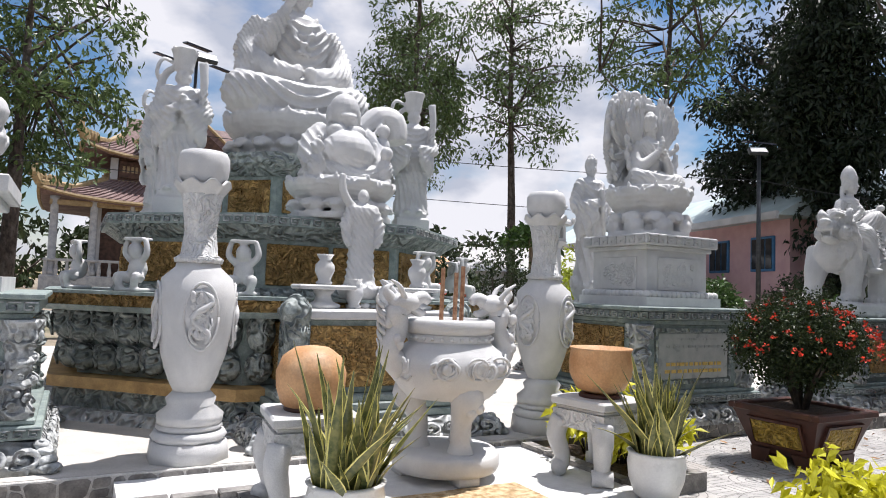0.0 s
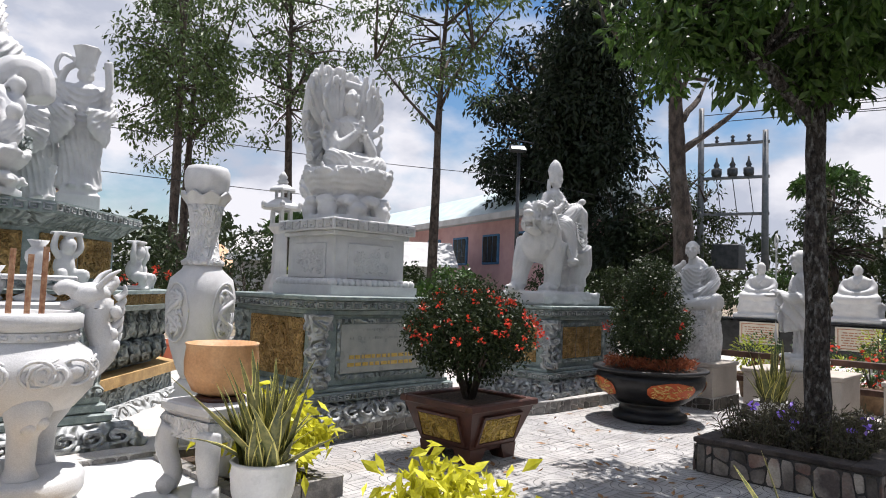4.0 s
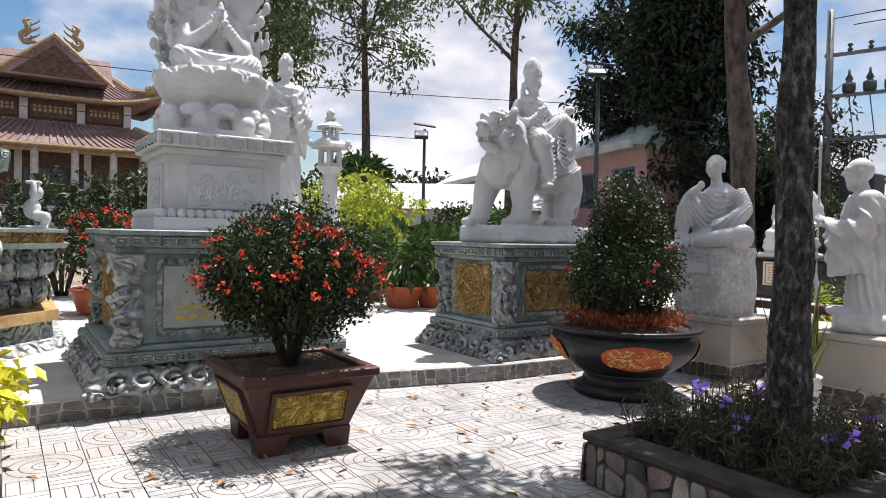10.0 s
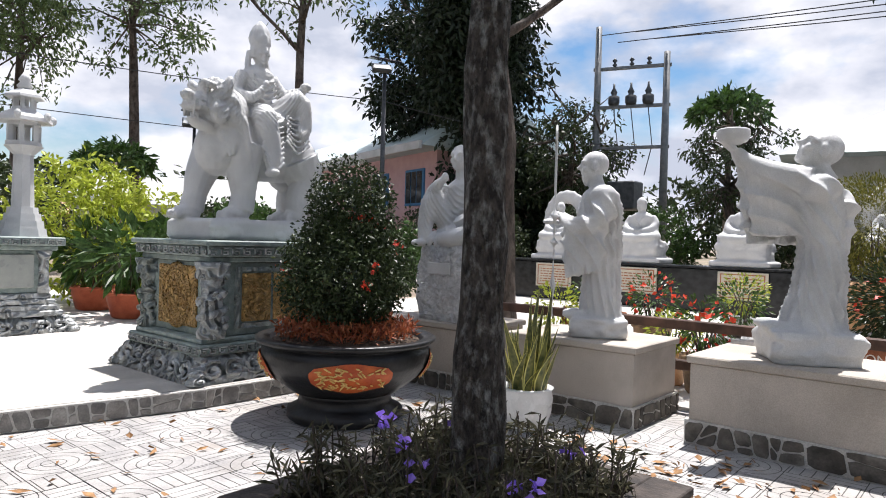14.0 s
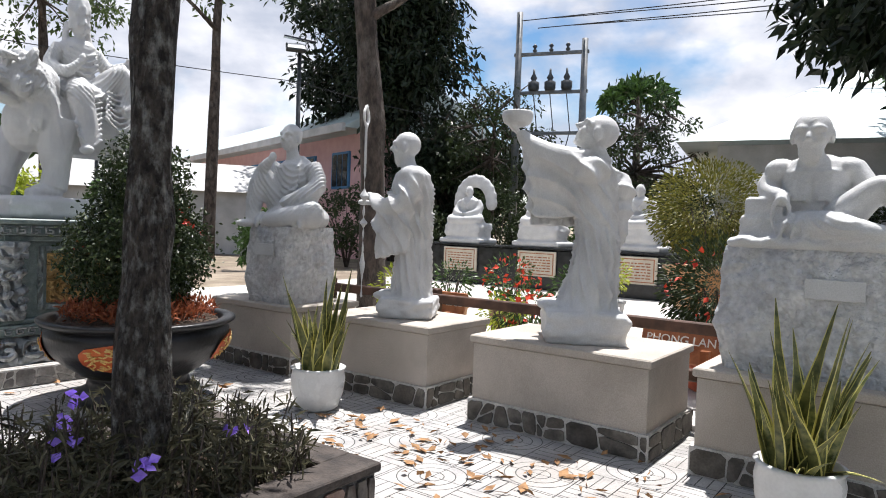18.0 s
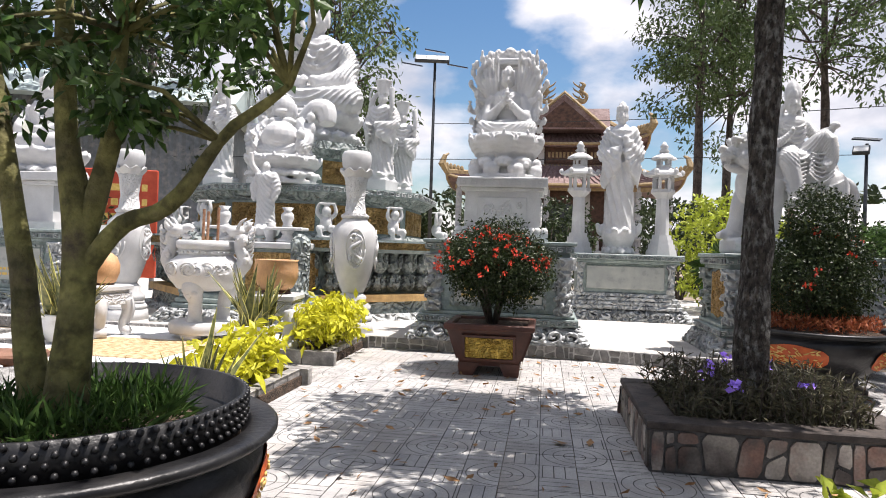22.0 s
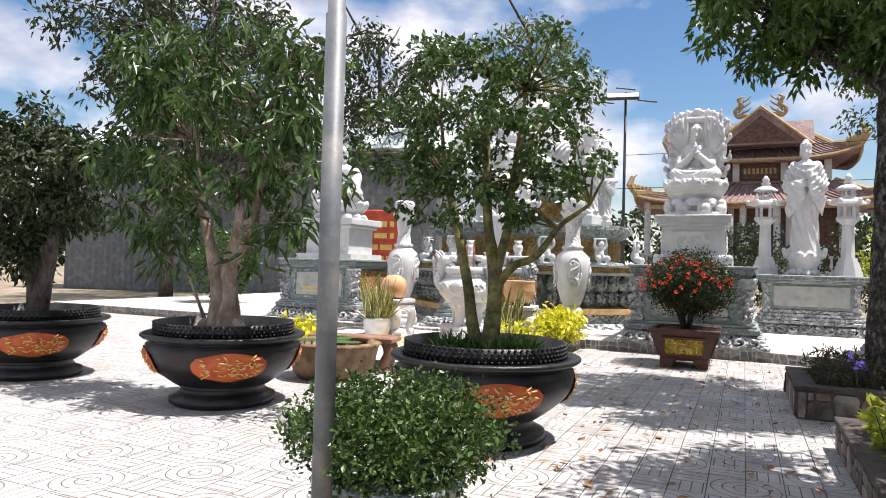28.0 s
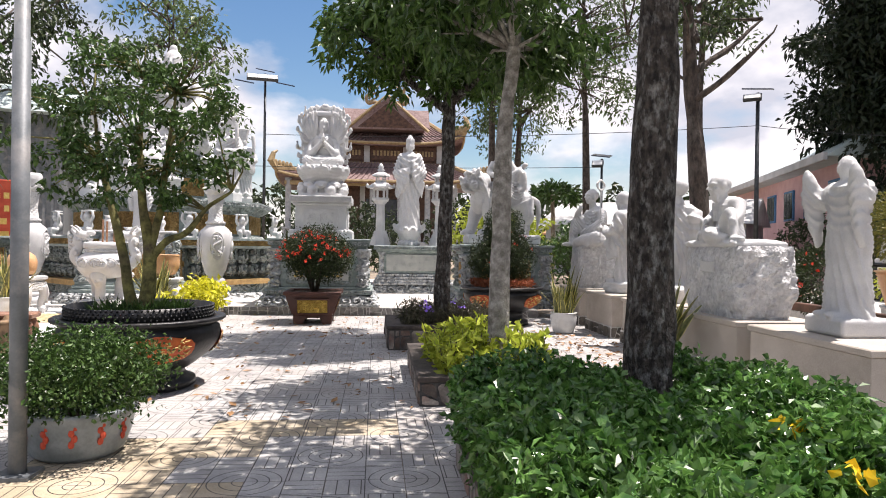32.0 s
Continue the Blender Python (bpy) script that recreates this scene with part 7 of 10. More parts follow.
def ground_planting(name, x0, x1, y0, y1, z, n, h, leaf, size, label, seed, bloom=None, nb=0, aspect=0.16, keep_out=None, category="plants"):
    """Many upright leafy stems over a bed."""
    root = thing(name, pose(0, 0, 0), label, category, kind="stuff")
    g = np.random.default_rng(seed)
    k = n // 22
    sx, sy = g.uniform(x0, x1, k), g.uniform(y0, y1, k)
    hh = h * g.uniform(0.5, 1.1, k)
    lean = g.normal(size=(k, 2)) * 0.16
    i = np.repeat(np.arange(k), 22)
    t = g.uniform(0.15, 1.0, k * 22)
    p = np.stack([sx[i] + lean[i, 0] * t * hh[i] + g.normal(size=len(i)) * 0.012, sy[i] + lean[i, 1] * t * hh[i] + g.normal(size=len(i)) * 0.012, z + hh[i] * t], 1)
    part("foliage", leaf_mesh(p, size, leaf, aspect, -0.25, seed=seed), leaf, root)
    bb = bm_new()
    for j in range(k):
        tube(bb, [(sx[j], sy[j], z), (sx[j] + lean[j, 0] * hh[j], sy[j] + lean[j, 1] * hh[j], z + hh[j])], [0.005, 0.003], 4)
    part("stem", bb, BARK_DARK, root)
    if bloom:
        q = np.stack([g.uniform(x0, x1, nb), g.uniform(y0, y1, nb), z + h * g.uniform(0.7, 1.0, nb)], 1)
        q = np.repeat(q, 7, 0) + g.normal(size=(nb * 7, 3)) * 0.012
        part("blossoms", leaf_mesh(q, 0.045, bloom, 0.8, 0.0, seed=seed + 1), bloom, root)
    return root


ground_planting("purple_bed_plants", 6.9, 7.98, 0.98, 1.96, 0.19, 5600, 0.31, LEAF_PURPLE, 0.08, "thin dark purplish bedding plants with a few violet flowers", 41, BLOOM_PURPLE, 7)
ground_planting("lime_shrubs", 7.08, 7.98, -1.8, -0.52, 0.14, 3800, 0.36, LEAF_LIME, 0.1, "lime green and yellow leafy shrubs", 42, None, 0, 0.42)


def hedge():
    root = thing("hedge", pose(0, 0, 0), "dense glossy dark green hedge with a few yellow flowers", "hedge", kind="stuff")
    g = np.random.default_rng(44)
    n = 42000
    p = np.stack([g.uniform(7.0, 8.85, n), g.uniform(-5.4, -3.1, n), 0.15 + 0.4 * g.random(n) ** 0.5], 1)
    top = 0.09 * np.sin(p[:, 0] * 7 + 2 * np.sin(p[:, 1] * 3)) * np.cos(p[:, 1] * 6) + 0.05 * np.sin(p[:, 0] * 17) * np.sin(p[:, 1] * 15)
    p[:, 2] += top
    part("foliage", leaf_mesh(p, 0.054, LEAF_HEDGE, 0.55, 0.0, seed=45), LEAF_HEDGE, root)
    q = np.repeat(np.array([(8.0, -5.0, 0.55), (8.2, -5.1, 0.45), (8.05, -4.65, 0.6)]), 9, 0) + g.normal(size=(27, 3)) * 0.015
    part("blossoms", leaf_mesh(q, 0.07, BLOOM_YELLOW, 0.8, 0, seed=46), BLOOM_YELLOW, root)


hedge()

# ---- the low plaster blocks and their figures ----


def block(y0, y1, x0=9.7, x1=10.5, h=0.575):
    root = thing("plaster_block", pose((x0 + x1) / 2, (y0 + y1) / 2, 0), "beige plastered block with a crazy-paved skirting under a statue", "plinth", "plaster blocks in a row")
    w, d = (x1 - x0) / 2, (y1 - y0) / 2
    bb = bm_new()
    box(bb, -w + 0.02, w - 0.02, -d + 0.02, d - 0.02, 0.0, h - 0.05, 0.008)
    part("body", bb, PLASTER, root)
    bb = bm_new()
    box(bb, -w, w, -d, d, h - 0.05, h, 0.008)
    part("top_slab", bb, PLASTER, root)
    bb = bm_new()
    for o, z in ((0.0, 0.155),):
        for u0, u1, v0, v1 in ((-w, w, -d, -d + 0.02), (-w, w, d - 0.02, d), (-w, -w + 0.02, -d + 0.02, d - 0.02), (w - 0.02, w, -d + 0.02, d - 0.02)):
            prism(bb, rect(u0, u1, v0, v1), 0, z)
    part("skirting", bb, MORTAR, root, "pale mortar of the skirting")
    g = random.Random(int(y0 * 100) + 5)
    for (ax, ay), (bx, by) in (((-w, d), (-w, -d)), ((-w, -d), (w, -d))):
        ln = math.hypot(bx - ax, by - ay)
        deg = math.degrees(math.atan2(by - ay, bx - ax))
        crazy_stones(root, SKIRT_STONE, (ax, ay), deg, ln, 0.15, g, 0.006, 0.008, 0.12, 0.24)
    return root


for y0, y1 in ((3.21, 4.3), (1.79, 2.88), (0.22, 1.44), (-1.31, 0.0), (-2.9, -1.48)):
    block(y0, y1)


def rock(b, w, d, h, seed=1, z0=0.0):
    """A rough-hewn block."""
    g = random.Random(seed)
    rings = []
    n, lv = 52, 14
    for j in range(lv + 1):
        t = j / lv
        ring = []
        for i in range(n):
            a = 2 * math.pi * i / n
            ca, sa = math.cos(a), math.sin(a)
            k = 1 / max(abs(ca), abs(sa)) ** 0.97
            q = noise.noise(Vector((ca * 2.5 + seed, sa * 2.5, t * 3.5))) * 0.1 + noise.noise(Vector((ca * 9 + seed, sa * 9, t * 11))) * 0.045 + g.uniform(-0.012, 0.012)
            s = (0.95 + 0.05 * math.sin(math.pi * t * 0.9)) * (1 + q) * (1 if 0 < j < lv else 0.97)
            ring.append(b.verts.new((w / 2 * k * ca * s * 0.95, d / 2 * k * sa * s * 0.95, z0 + h * t)))
        rings.append(ring)
    for lo, hi in zip(rings, rings[1:]):
        for i in range(n):
            face(b, (lo[i], lo[(i + 1) % n], hi[(i + 1) % n], hi[i]))
    face(b, rings[0][::-1])
    face(b, rings[-1])


def rock_seat(name, y, w, d, h, label, x=9.75, seed=1, z=0.575):
    bb = bm_new()
    rock(bb, d, w, h, seed)
    ob = part(name, bb, RAW_MARBLE)
    ob.matrix_basis = pose(x, y, z)
    tagged(ob, label, "rock base")
    pl = bm_new()
    box(pl, -0.012, 0.0, -0.13, 0.13, 0, 0.1, 0.004)
    q = part("name_plate", pl, MARBLE, ob, "small engraved plate with unreadable letters")
    q.matrix_basis = pose(-d / 2 * 0.98, 0, h * 0.62)
    return ob


# figures face -x: turn -90 about z
FACE = -90
rock_seat("rock_base", 3.64, 0.62, 0.6, 0.66, "tall rough-cut white marble boulder under a seated figure", 10.05, 3)


def robe_column(b, path, widths, flat=0.8, n=11, depth=0.034):
    """A long robe: a stack of fluted rings along a bent spine, wider at the hem."""
    m, rings = 56, []
    for j, (p, w) in enumerate(zip(path, widths)):
        t = j / (len(path) - 1)
        ring = []
        for i in range(m):
            a = 2 * math.pi * i / m
            f = 1 + depth * 3.2 * (1 - 0.75 * t) * math.sin(n * a + 1.4 * math.sin(a) + 2.2 * t) * abs(math.sin(a * 1.5 + 0.4))
            ring.append(b.verts.new((p[0] + w * f * math.cos(a), p[1] + w * flat * f * math.sin(a), p[2])))
        rings.append(ring)
    for lo, hi in zip(rings, rings[1:]):
        for i in range(m):
            face(b, (lo[i], lo[(i + 1) % m], hi[(i + 1) % m], hi[i]))
    face(b, rings[0][::-1])
    face(b, rings[-1])


def hung_sleeve(b, p, q, drop0, drop1, thick=0.035, n=15, back=0.0):
    """A wide sleeve: thick cloth hanging from the arm between p and q in soft upright folds."""
    p, q = Vector(p), Vector(q)
    for i in range(n):
        t = i / (n - 1)
        c = p.lerp(q, t)
        d = drop0 + (drop1 - drop0) * t
        w = 0.012 * math.sin(i * 2.1)
        tube(b, [(c.x, c.y, c.z), (c.x + w, c.y + back * 0.4 * d, c.z - d * 0.5), (c.x - w, c.y + back * d, c.z - d)], [thick * 1.15, thick, thick * 0.55], 8)


def bald_head(b, c, s, pitch=0.0, beard=True):
    """A shaven old man's head looking to -y, tipped up by pitch degrees: domed skull, heavy brow, cheeks, nose, chin, ears."""
    x, y, z = c
    cp, sp = math.cos(radians(pitch)), math.sin(radians(pitch))

    def at(u, f, w):
        return (x + u * s, y + (-f * cp + w * sp) * s, z + (f * sp + w * cp) * s)

    ell(b, at(0, -0.12, 0.22), (0.86 * s, 1.0 * s, 0.92 * s))
    ell(b, at(0, 0.2, -0.35), (0.66 * s, 0.66 * s, 0.7 * s))
    ell(b, at(0, 0.5, -0.78), (0.34 * s, 0.34 * s, 0.26 * s))
    tube(b, [at(0, 0.8, 0.2), at(0, 1.0, -0.02), at(0, 1.1, -0.2)], [0.12 * s, 0.15 * s, 0.2 * s], 8)
    ell(b, at(0, 0.78, -0.46), (0.32 * s, 0.14 * s, 0.06 * s))
    ell(b, at(0, 0.74, -0.6), (0.26 * s, 0.14 * s, 0.07 * s))
    for k in (-1, 1):
        tube(b, [at(k * 0.12, 0.86, 0.24), at(k * 0.42, 0.8, 0.36), at(k * 0.7, 0.52, 0.2)], [0.11 * s, 0.13 * s, 0.08 * s], 8)
        ell(b, at(k * 0.36, 0.74, 0.04), (0.16 * s, 0.09 * s, 0.07 * s))
        ell(b, at(k * 0.48, 0.62, -0.2), (0.24 * s, 0.22 * s, 0.2 * s))
        ell(b, at(k * 0.88, -0.05, -0.12), (0.1 * s, 0.22 * s, 0.42 * s))
        tube(b, [at(k * 0.2, 0.86, -0.28), at(k * 0.4, 0.76, -0.5), at(k * 0.44, 0.6, -0.8)], 0.07 * s, 6)
    if beard:
        for k in range(-2, 3):
            tube(b, [at(k * 0.12, 0.66, -0.8), at(k * 0.1, 0.62, -1.1), at(k * 0.04, 0.5, -1.4)], [0.15 * s, 0.13 * s, 0.04 * s], 7)
    tube(b, [at(0, -0.1, -0.5), (x, y + 0.35 * s, z - 1.7 * s)], [0.48 * s, 0.62 * s], 12)


# the monk seated on the boulder, an arm laid over his drawn-up knee
b = bm_new()
ell(b, (0.03, 0.0, 0.09), (0.36, 0.28, 0.15))
lathe(b, [(0.22, 0.06), (0.2, 0.28), (0.23, 0.46), (0.205, 0.56), (0.08, 0.65)], 28, 0, 0.02, 0, 0, 1.0, 0.72)
bald_head(b, (-0.02, -0.06, 0.8), 0.112, 0, False)
lathe(b, [(0.094, 0.83), (0.104, 0.845), (0.103, 0.865), (0.09, 0.875)], 20, -0.02, -0.045)
tube(b, [(-0.08, -0.04, 0.12), (-0.25, -0.17, 0.42), (-0.29, -0.24, 0.28), (-0.3, -0.28, 0.06)], [0.13, 0.105, 0.085, 0.06], 14)
ell(b, (-0.3, -0.36, 0.035), (0.055, 0.12, 0.035))
tube(b, [(0.1, -0.02, 0.12), (0.36, -0.16, 0.12), (0.12, -0.3, 0.09), (-0.1, -0.3, 0.07)], [0.14, 0.12, 0.085, 0.05], 14)
tube(b, [(-0.2, 0.01, 0.55), (-0.31, -0.05, 0.42), (-0.25, -0.2, 0.5), (-0.12, -0.22, 0.6)], [0.09, 0.085, 0.065, 0.035], 12)
ell(b, (-0.1, -0.22, 0.62), (0.04, 0.035, 0.045))
hung_sleeve(b, (-0.31, -0.04, 0.43), (-0.21, -0.21, 0.52), 0.22, 0.3, 0.03, 14)
tube(b, [(0.2, 0.01, 0.55), (0.3, -0.03, 0.37), (0.22, -0.2, 0.26), (0.05, -0.25, 0.22)], [0.09, 0.09, 0.07, 0.04], 12)
hung_sleeve(b, (0.28, -0.02, 0.4), (0.14, -0.22, 0.27), 0.32, 0.16, 0.032, 14)
pleats(b, ((-0.14, -0.12, 0.57), (-0.17, -0.16, 0.24)), ((0.14, -0.11, 0.57), (0.18, -0.15, 0.24)), 8, 0.013, 0.07)
for k in range(9):
    u = -0.26 + 0.07 * k
    tube(b, [(u, -0.22, 0.13), (u * 1.1, -0.29, 0.06), (u * 1.12, -0.3, 0.0)], [0.03, 0.034, 0.02], 7)
stat("seated_monk_statue", pose(10.08, 3.64, 1.22, 0, 0, -80) @ Matrix.Diagonal((0.86, 0.95, 1.0, 1)), b, "white marble seated monk with one knee raised on a boulder", MARBLE, 0.011, folds=((0.05, 0.014, 0.1, 0.6, 1.0, 0.15),))

# the old monk with the ringed staff
b = bm_new()
rock(b, 0.46, 0.42, 0.14, 61)
robe_column(b, [(0, 0.02, 0.12), (0, 0.02, 0.2), (0, 0.02, 0.4), (0.0, 0.02, 0.6), (0, 0.01, 0.76), (0, 0.0, 0.92), (0, 0.0, 1.02), (0, 0.0, 1.08)], [0.19, 0.165, 0.15, 0.15, 0.155, 0.17, 0.15, 0.07], 0.85)
bald_head(b, (0, -0.06, 1.21), 0.1)
for k in (-1, 1):
    ell(b, (k * 0.125, 0.01, 0.99), (0.09, 0.1, 0.085))
    tube(b, [(k * 0.13, 0.02, 0.99), (k * 0.19, -0.02, 0.82), (k * 0.13, -0.19, 0.79), (k * 0.06, -0.29, 0.84)], [0.085, 0.08, 0.06, 0.032], 12)
    ell(b, (k * 0.055, -0.31, 0.85), (0.03, 0.045, 0.035), None, 10, 6)
    hung_sleeve(b, (k * 0.19, -0.0, 0.83), (k * 0.1, -0.23, 0.81), 0.36, 0.4)
    ell(b, (k * 0.08, -0.17, 0.15), (0.045, 0.09, 0.035))
for q in range(5):
    tube(b, [(-0.13 + 0.02 * q, -0.1, 1.05 - 0.03 * q), (0.0, -0.155, 0.9 - 0.045 * q), (0.15, -0.11, 0.84 - 0.05 * q)], 0.012, 7)
box(b, -0.1, 0.0, -0.4, -0.3, 0.8, 0.825, 0.005)
tube(b, [(0.13, -0.33, 0.13), (0.13, -0.33, 1.36)], 0.012, 8)
for w, h in ((0.055, 0.075), (0.085, 0.055)):
    tube(b, [(0.13 + w * math.cos(k * math.pi / 8), -0.33, 1.41 + h * math.sin(k * math.pi / 8)) for k in range(17)], 0.011, 6)
stat("old_monk_statue", pose(10.08, 2.28, 0.575, 0, 0, -150) @ Matrix.Diagonal((1.06, 1.06, 1.08, 1)), b, "white marble old monk standing with a ringed staff", MARBLE, 0.0105, folds=((0.06, 0.026, 0.46, 1.02, 0.3, 0.7), (0.055, 0.026, 0.14, 0.56, 0.6, 0.85)))

# the monk who lifts his bowl and looks up at it
b = bm_new()
rock(b, 0.52, 0.52, 0.2, 64)
robe_column(b, [(0, 0.0, 0.18), (0, 0.02, 0.26), (0, 0.05, 0.45), (0, 0.06, 0.65), (0, 0.05, 0.8), (0, 0.03, 0.95), (0, 0.02, 1.08), (0, 0.03, 1.15)], [0.225, 0.19, 0.15, 0.138, 0.14, 0.152, 0.138, 0.075], 0.9)
bald_head(b, (0, 0.03, 1.31), 0.116, 32, False)
for k in (-1, 1):
    ell(b, (k * 0.12, 0.0, 1.07), (0.095, 0.11, 0.09))
    ell(b, (k * 0.08, -0.2, 0.22), (0.05, 0.09, 0.035))
tube(b, [(-0.11, -0.02, 1.11), (-0.12, -0.2, 1.17), (-0.08, -0.36, 1.25), (-0.05, -0.43, 1.32)], [0.1, 0.085, 0.06, 0.032], 12)
tube(b, [(0.08, -0.04, 1.11), (0.02, -0.2, 1.16), (-0.02, -0.36, 1.24), (-0.03, -0.43, 1.32)], [0.1, 0.08, 0.055, 0.032], 12)
for k in range(4):
    tube(b, [(-0.075 + 0.03 * k, -0.44, 1.32), (-0.085 + 0.035 * k, -0.49, 1.36), (-0.08 + 0.033 * k, -0.5, 1.41)], [0.016, 0.014, 0.009], 6)
lathe(b, [(0.04, 1.355), (0.085, 1.375), (0.1, 1.42), (0.096, 1.455), (0.08, 1.455)], 18, -0.03, -0.45)
hung_sleeve(b, (-0.13, -0.02, 1.08), (-0.07, -0.39, 1.26), 0.36, 0.54, 0.028, 24, 0.1)
hung_sleeve(b, (0.06, -0.06, 1.08), (-0.01, -0.36, 1.23), 0.3, 0.46, 0.028, 20, 0.1)
# the other shoulder's cloth gathered over a bent elbow and falling straight
ell(b, (-0.1, 0.2, 0.97), (0.1, 0.095, 0.1))
tube(b, [(-0.1, 0.06, 1.06), (-0.12, 0.2, 0.98), (-0.11, 0.2, 0.78), (-0.1, 0.16, 0.55)], [0.1, 0.085, 0.075, 0.03], 12)
for q in range(6):
    tube(b, [(-0.15, -0.1 + 0.03 * q, 1.1), (-0.17, 0.02 + 0.02 * q, 0.93 - 0.03 * q), (-0.14, 0.14, 0.84 - 0.06 * q)], 0.013, 7)
stat("bowl_bearer_statue", pose(10.1, 0.82, 0.575, 0, 0, -150) @ Matrix.Diagonal((1.06, 1.06, 1.02, 1)), b, "white marble monk lifting an alms bowl overhead", MARBLE, 0.0105, folds=((0.06, 0.022, 0.66, 1.2, 0.3, 0.55), (0.055, 0.028, 0.2, 0.76, 0.6, 0.85)))

rock_seat("rock_base", -0.63, 1.17, 0.6, 0.66, "broad rough-cut white marble block under a reclining figure", 10.08, 5)
b = bm_new()
box(b, -0.54, 0.54, -0.28, 0.26, 0, 0.06, 0.02)
for k in range(7):
    ell(b, (-0.45 + 0.15 * k, -0.02, 0.05), (0.085, 0.28, 0.035))
box(b, -0.5, -0.26, -0.16, 0.14, 0.05, 0.2, 0.015)
box(b, -0.48, -0.27, -0.14, 0.12, 0.2, 0.31, 0.015)
# lean torso with ribs, wide shoulders
lathe(b, [(0.2, 0.04), (0.19, 0.16), (0.165, 0.26), (0.185, 0.38), (0.2, 0.46), (0.15, 0.53), (0.07, 0.57)], 24, -0.13, 0.02, 0, 0, 1.0, 0.72)
for k in range(6):
    for d in (-1, 1):
        tube(b, [(-0.13 + d * 0.02, -0.125, 0.45 - 0.032 * k), (-0.13 + d * 0.09, -0.112, 0.465 - 0.035 * k), (-0.13 + d * 0.16, -0.05, 0.44 - 0.035 * k)], [0.008, 0.011, 0.007], 6)
bald_head(b, (-0.15, -0.09, 0.68), 0.118, -8)
for d in (-1, 1):
    ell(b, (-0.15 + d * 0.17, 0.01, 0.48), (0.09, 0.085, 0.075))
for k in range(7):
    tube(b, [(-0.2 + 0.017 * k, -0.13, 0.61), (-0.2 + 0.017 * k, -0.145, 0.56), (-0.19 + 0.014 * k, -0.135, 0.51)], [0.014, 0.014, 0.006], 7)
tube(b, [(-0.29, 0.02, 0.49), (-0.38, 0.0, 0.4), (-0.36, -0.06, 0.34), (-0.27, -0.16, 0.31)], [0.075, 0.062, 0.055, 0.035], 12)
ell(b, (-0.27, -0.18, 0.29), (0.04, 0.035, 0.045))
tube(b, [(0.04, 0.02, 0.49), (0.13, -0.02, 0.37), (0.2, -0.1, 0.31), (0.31, -0.18, 0.29)], [0.075, 0.062, 0.052, 0.034], 12)
ell(b, (0.33, -0.2, 0.27), (0.045, 0.035, 0.05))
# one knee drawn up, the other leg folded flat, both under the cloth
tube(b, [(-0.02, -0.06, 0.15), (0.1, -0.12, 0.28), (0.2, -0.15, 0.37), (0.27, -0.17, 0.33), (0.33, -0.18, 0.2), (0.37, -0.2, 0.1)], [0.115, 0.09, 0.062, 0.05, 0.042, 0.034], 14)
ell(b, (0.44, -0.21, 0.085), (0.12, 0.055, 0.035))
tube(b, [(-0.2, -0.12, 0.13), (-0.02, -0.24, 0.14), (0.16, -0.25, 0.11), (0.3, -0.22, 0.09)], [0.1, 0.085, 0.06, 0.038], 12)
ell(b, (-0.12, -0.14, 0.12), (0.2, 0.13, 0.1))
for k in range(6):
    tube(b, [(-0.22 + 0.05 * k, -0.2, 0.21), (-0.24 + 0.055 * k, -0.265, 0.15), (-0.26 + 0.06 * k, -0.27, 0.07)], [0.012, 0.016, 0.014], 6)
tube(b, [(-0.27 + 0.045 * math.cos(k * math.pi / 8), -0.215, 0.2 + 0.1 * math.sin(k * math.pi / 8)) for k in range(17)], 0.015, 6)
stat("reclining_monk_statue", pose(10.06, -0.61, 1.225, 0, 0, FACE) @ Matrix.Diagonal((0.92, 0.95, 0.88, 1)), b, "white marble bearded monk sitting at ease with prayer beads", MARBLE, 0.0115, folds=((0.032, 0.008, 0.06, 0.26, 0.6, 0.3, 0.12),))

b = bm_new()
box(b, -0.22, 0.22, -0.2, 0.2, 0, 0.14, 0.02)
standing(b, 0.14, 1.2, "raise", "none")
stat("cheering_monk_statue", pose(10.1, -2.15, 0.575, 0, 0, FACE), b, "white marble robed monk with lifted arms", MARBLE, 0.0125, folds=stand_folds(0.14, 1.2))

snake_plant(pose(9.22, 2.36, 0), "snake plant with yellow-edged leaves in a white pot", 26, True, 3)
snake_plant(pose(9.34, -0.58, 0), "snake plant with yellow-edged leaves in a chipped white pot", 28, True, 4)
snake_plant(pose(3.43, 3.14, 0.1), "snake plant with yellow-edged leaves in a white pot", 34, True, 5, 0.22, 1.0)
snake_plant(pose(1.34, 3.24, 0.1), "tall snake plant in a white pot on the forecourt", 40, True, 6, 0.24, 1.1)
sn = snake_plant(pose(4.28, 0.47, 0.0), "snake plant with yellow-edged leaves in a small white pot", 18, True, 8, 0.2, 1.0)
sn.scale = (0.85, 0.85, 0.8)

# ---- the kerbed beds by the forecourt ----


def kerbed_bed(x0, x1, y0, y1, label):
    root = thing("kerbed_bed", pose(0, 0, 0), label, "flower bed", "kerbed beds")
    kerb_run(root, (x0, y0), (x1, y0), 0.14, -0.08, 0.28)
    kerb_run(root, (x1 - 0.08, y0 + 0.08), (x1 - 0.08, y1 - 0.08), 0.14, 0.08 - 0.16, 0.28)
    kerb_run(root, (x0, y1 - 0.08), (x1, y1 - 0.08), 0.14, -0.08, 0.28)
    kerb_run(root, (x0, y0 + 0.08), (x0, y1 - 0.08), 0.14, -0.08, 0.28)
    bb = bm_new()
    prism(bb, rect(x0 + 0.06, x1 - 0.06, y0 + 0.06, y1 - 0.06), 0, 0.08)
    part("soil", bb, SOIL, root)
    return root


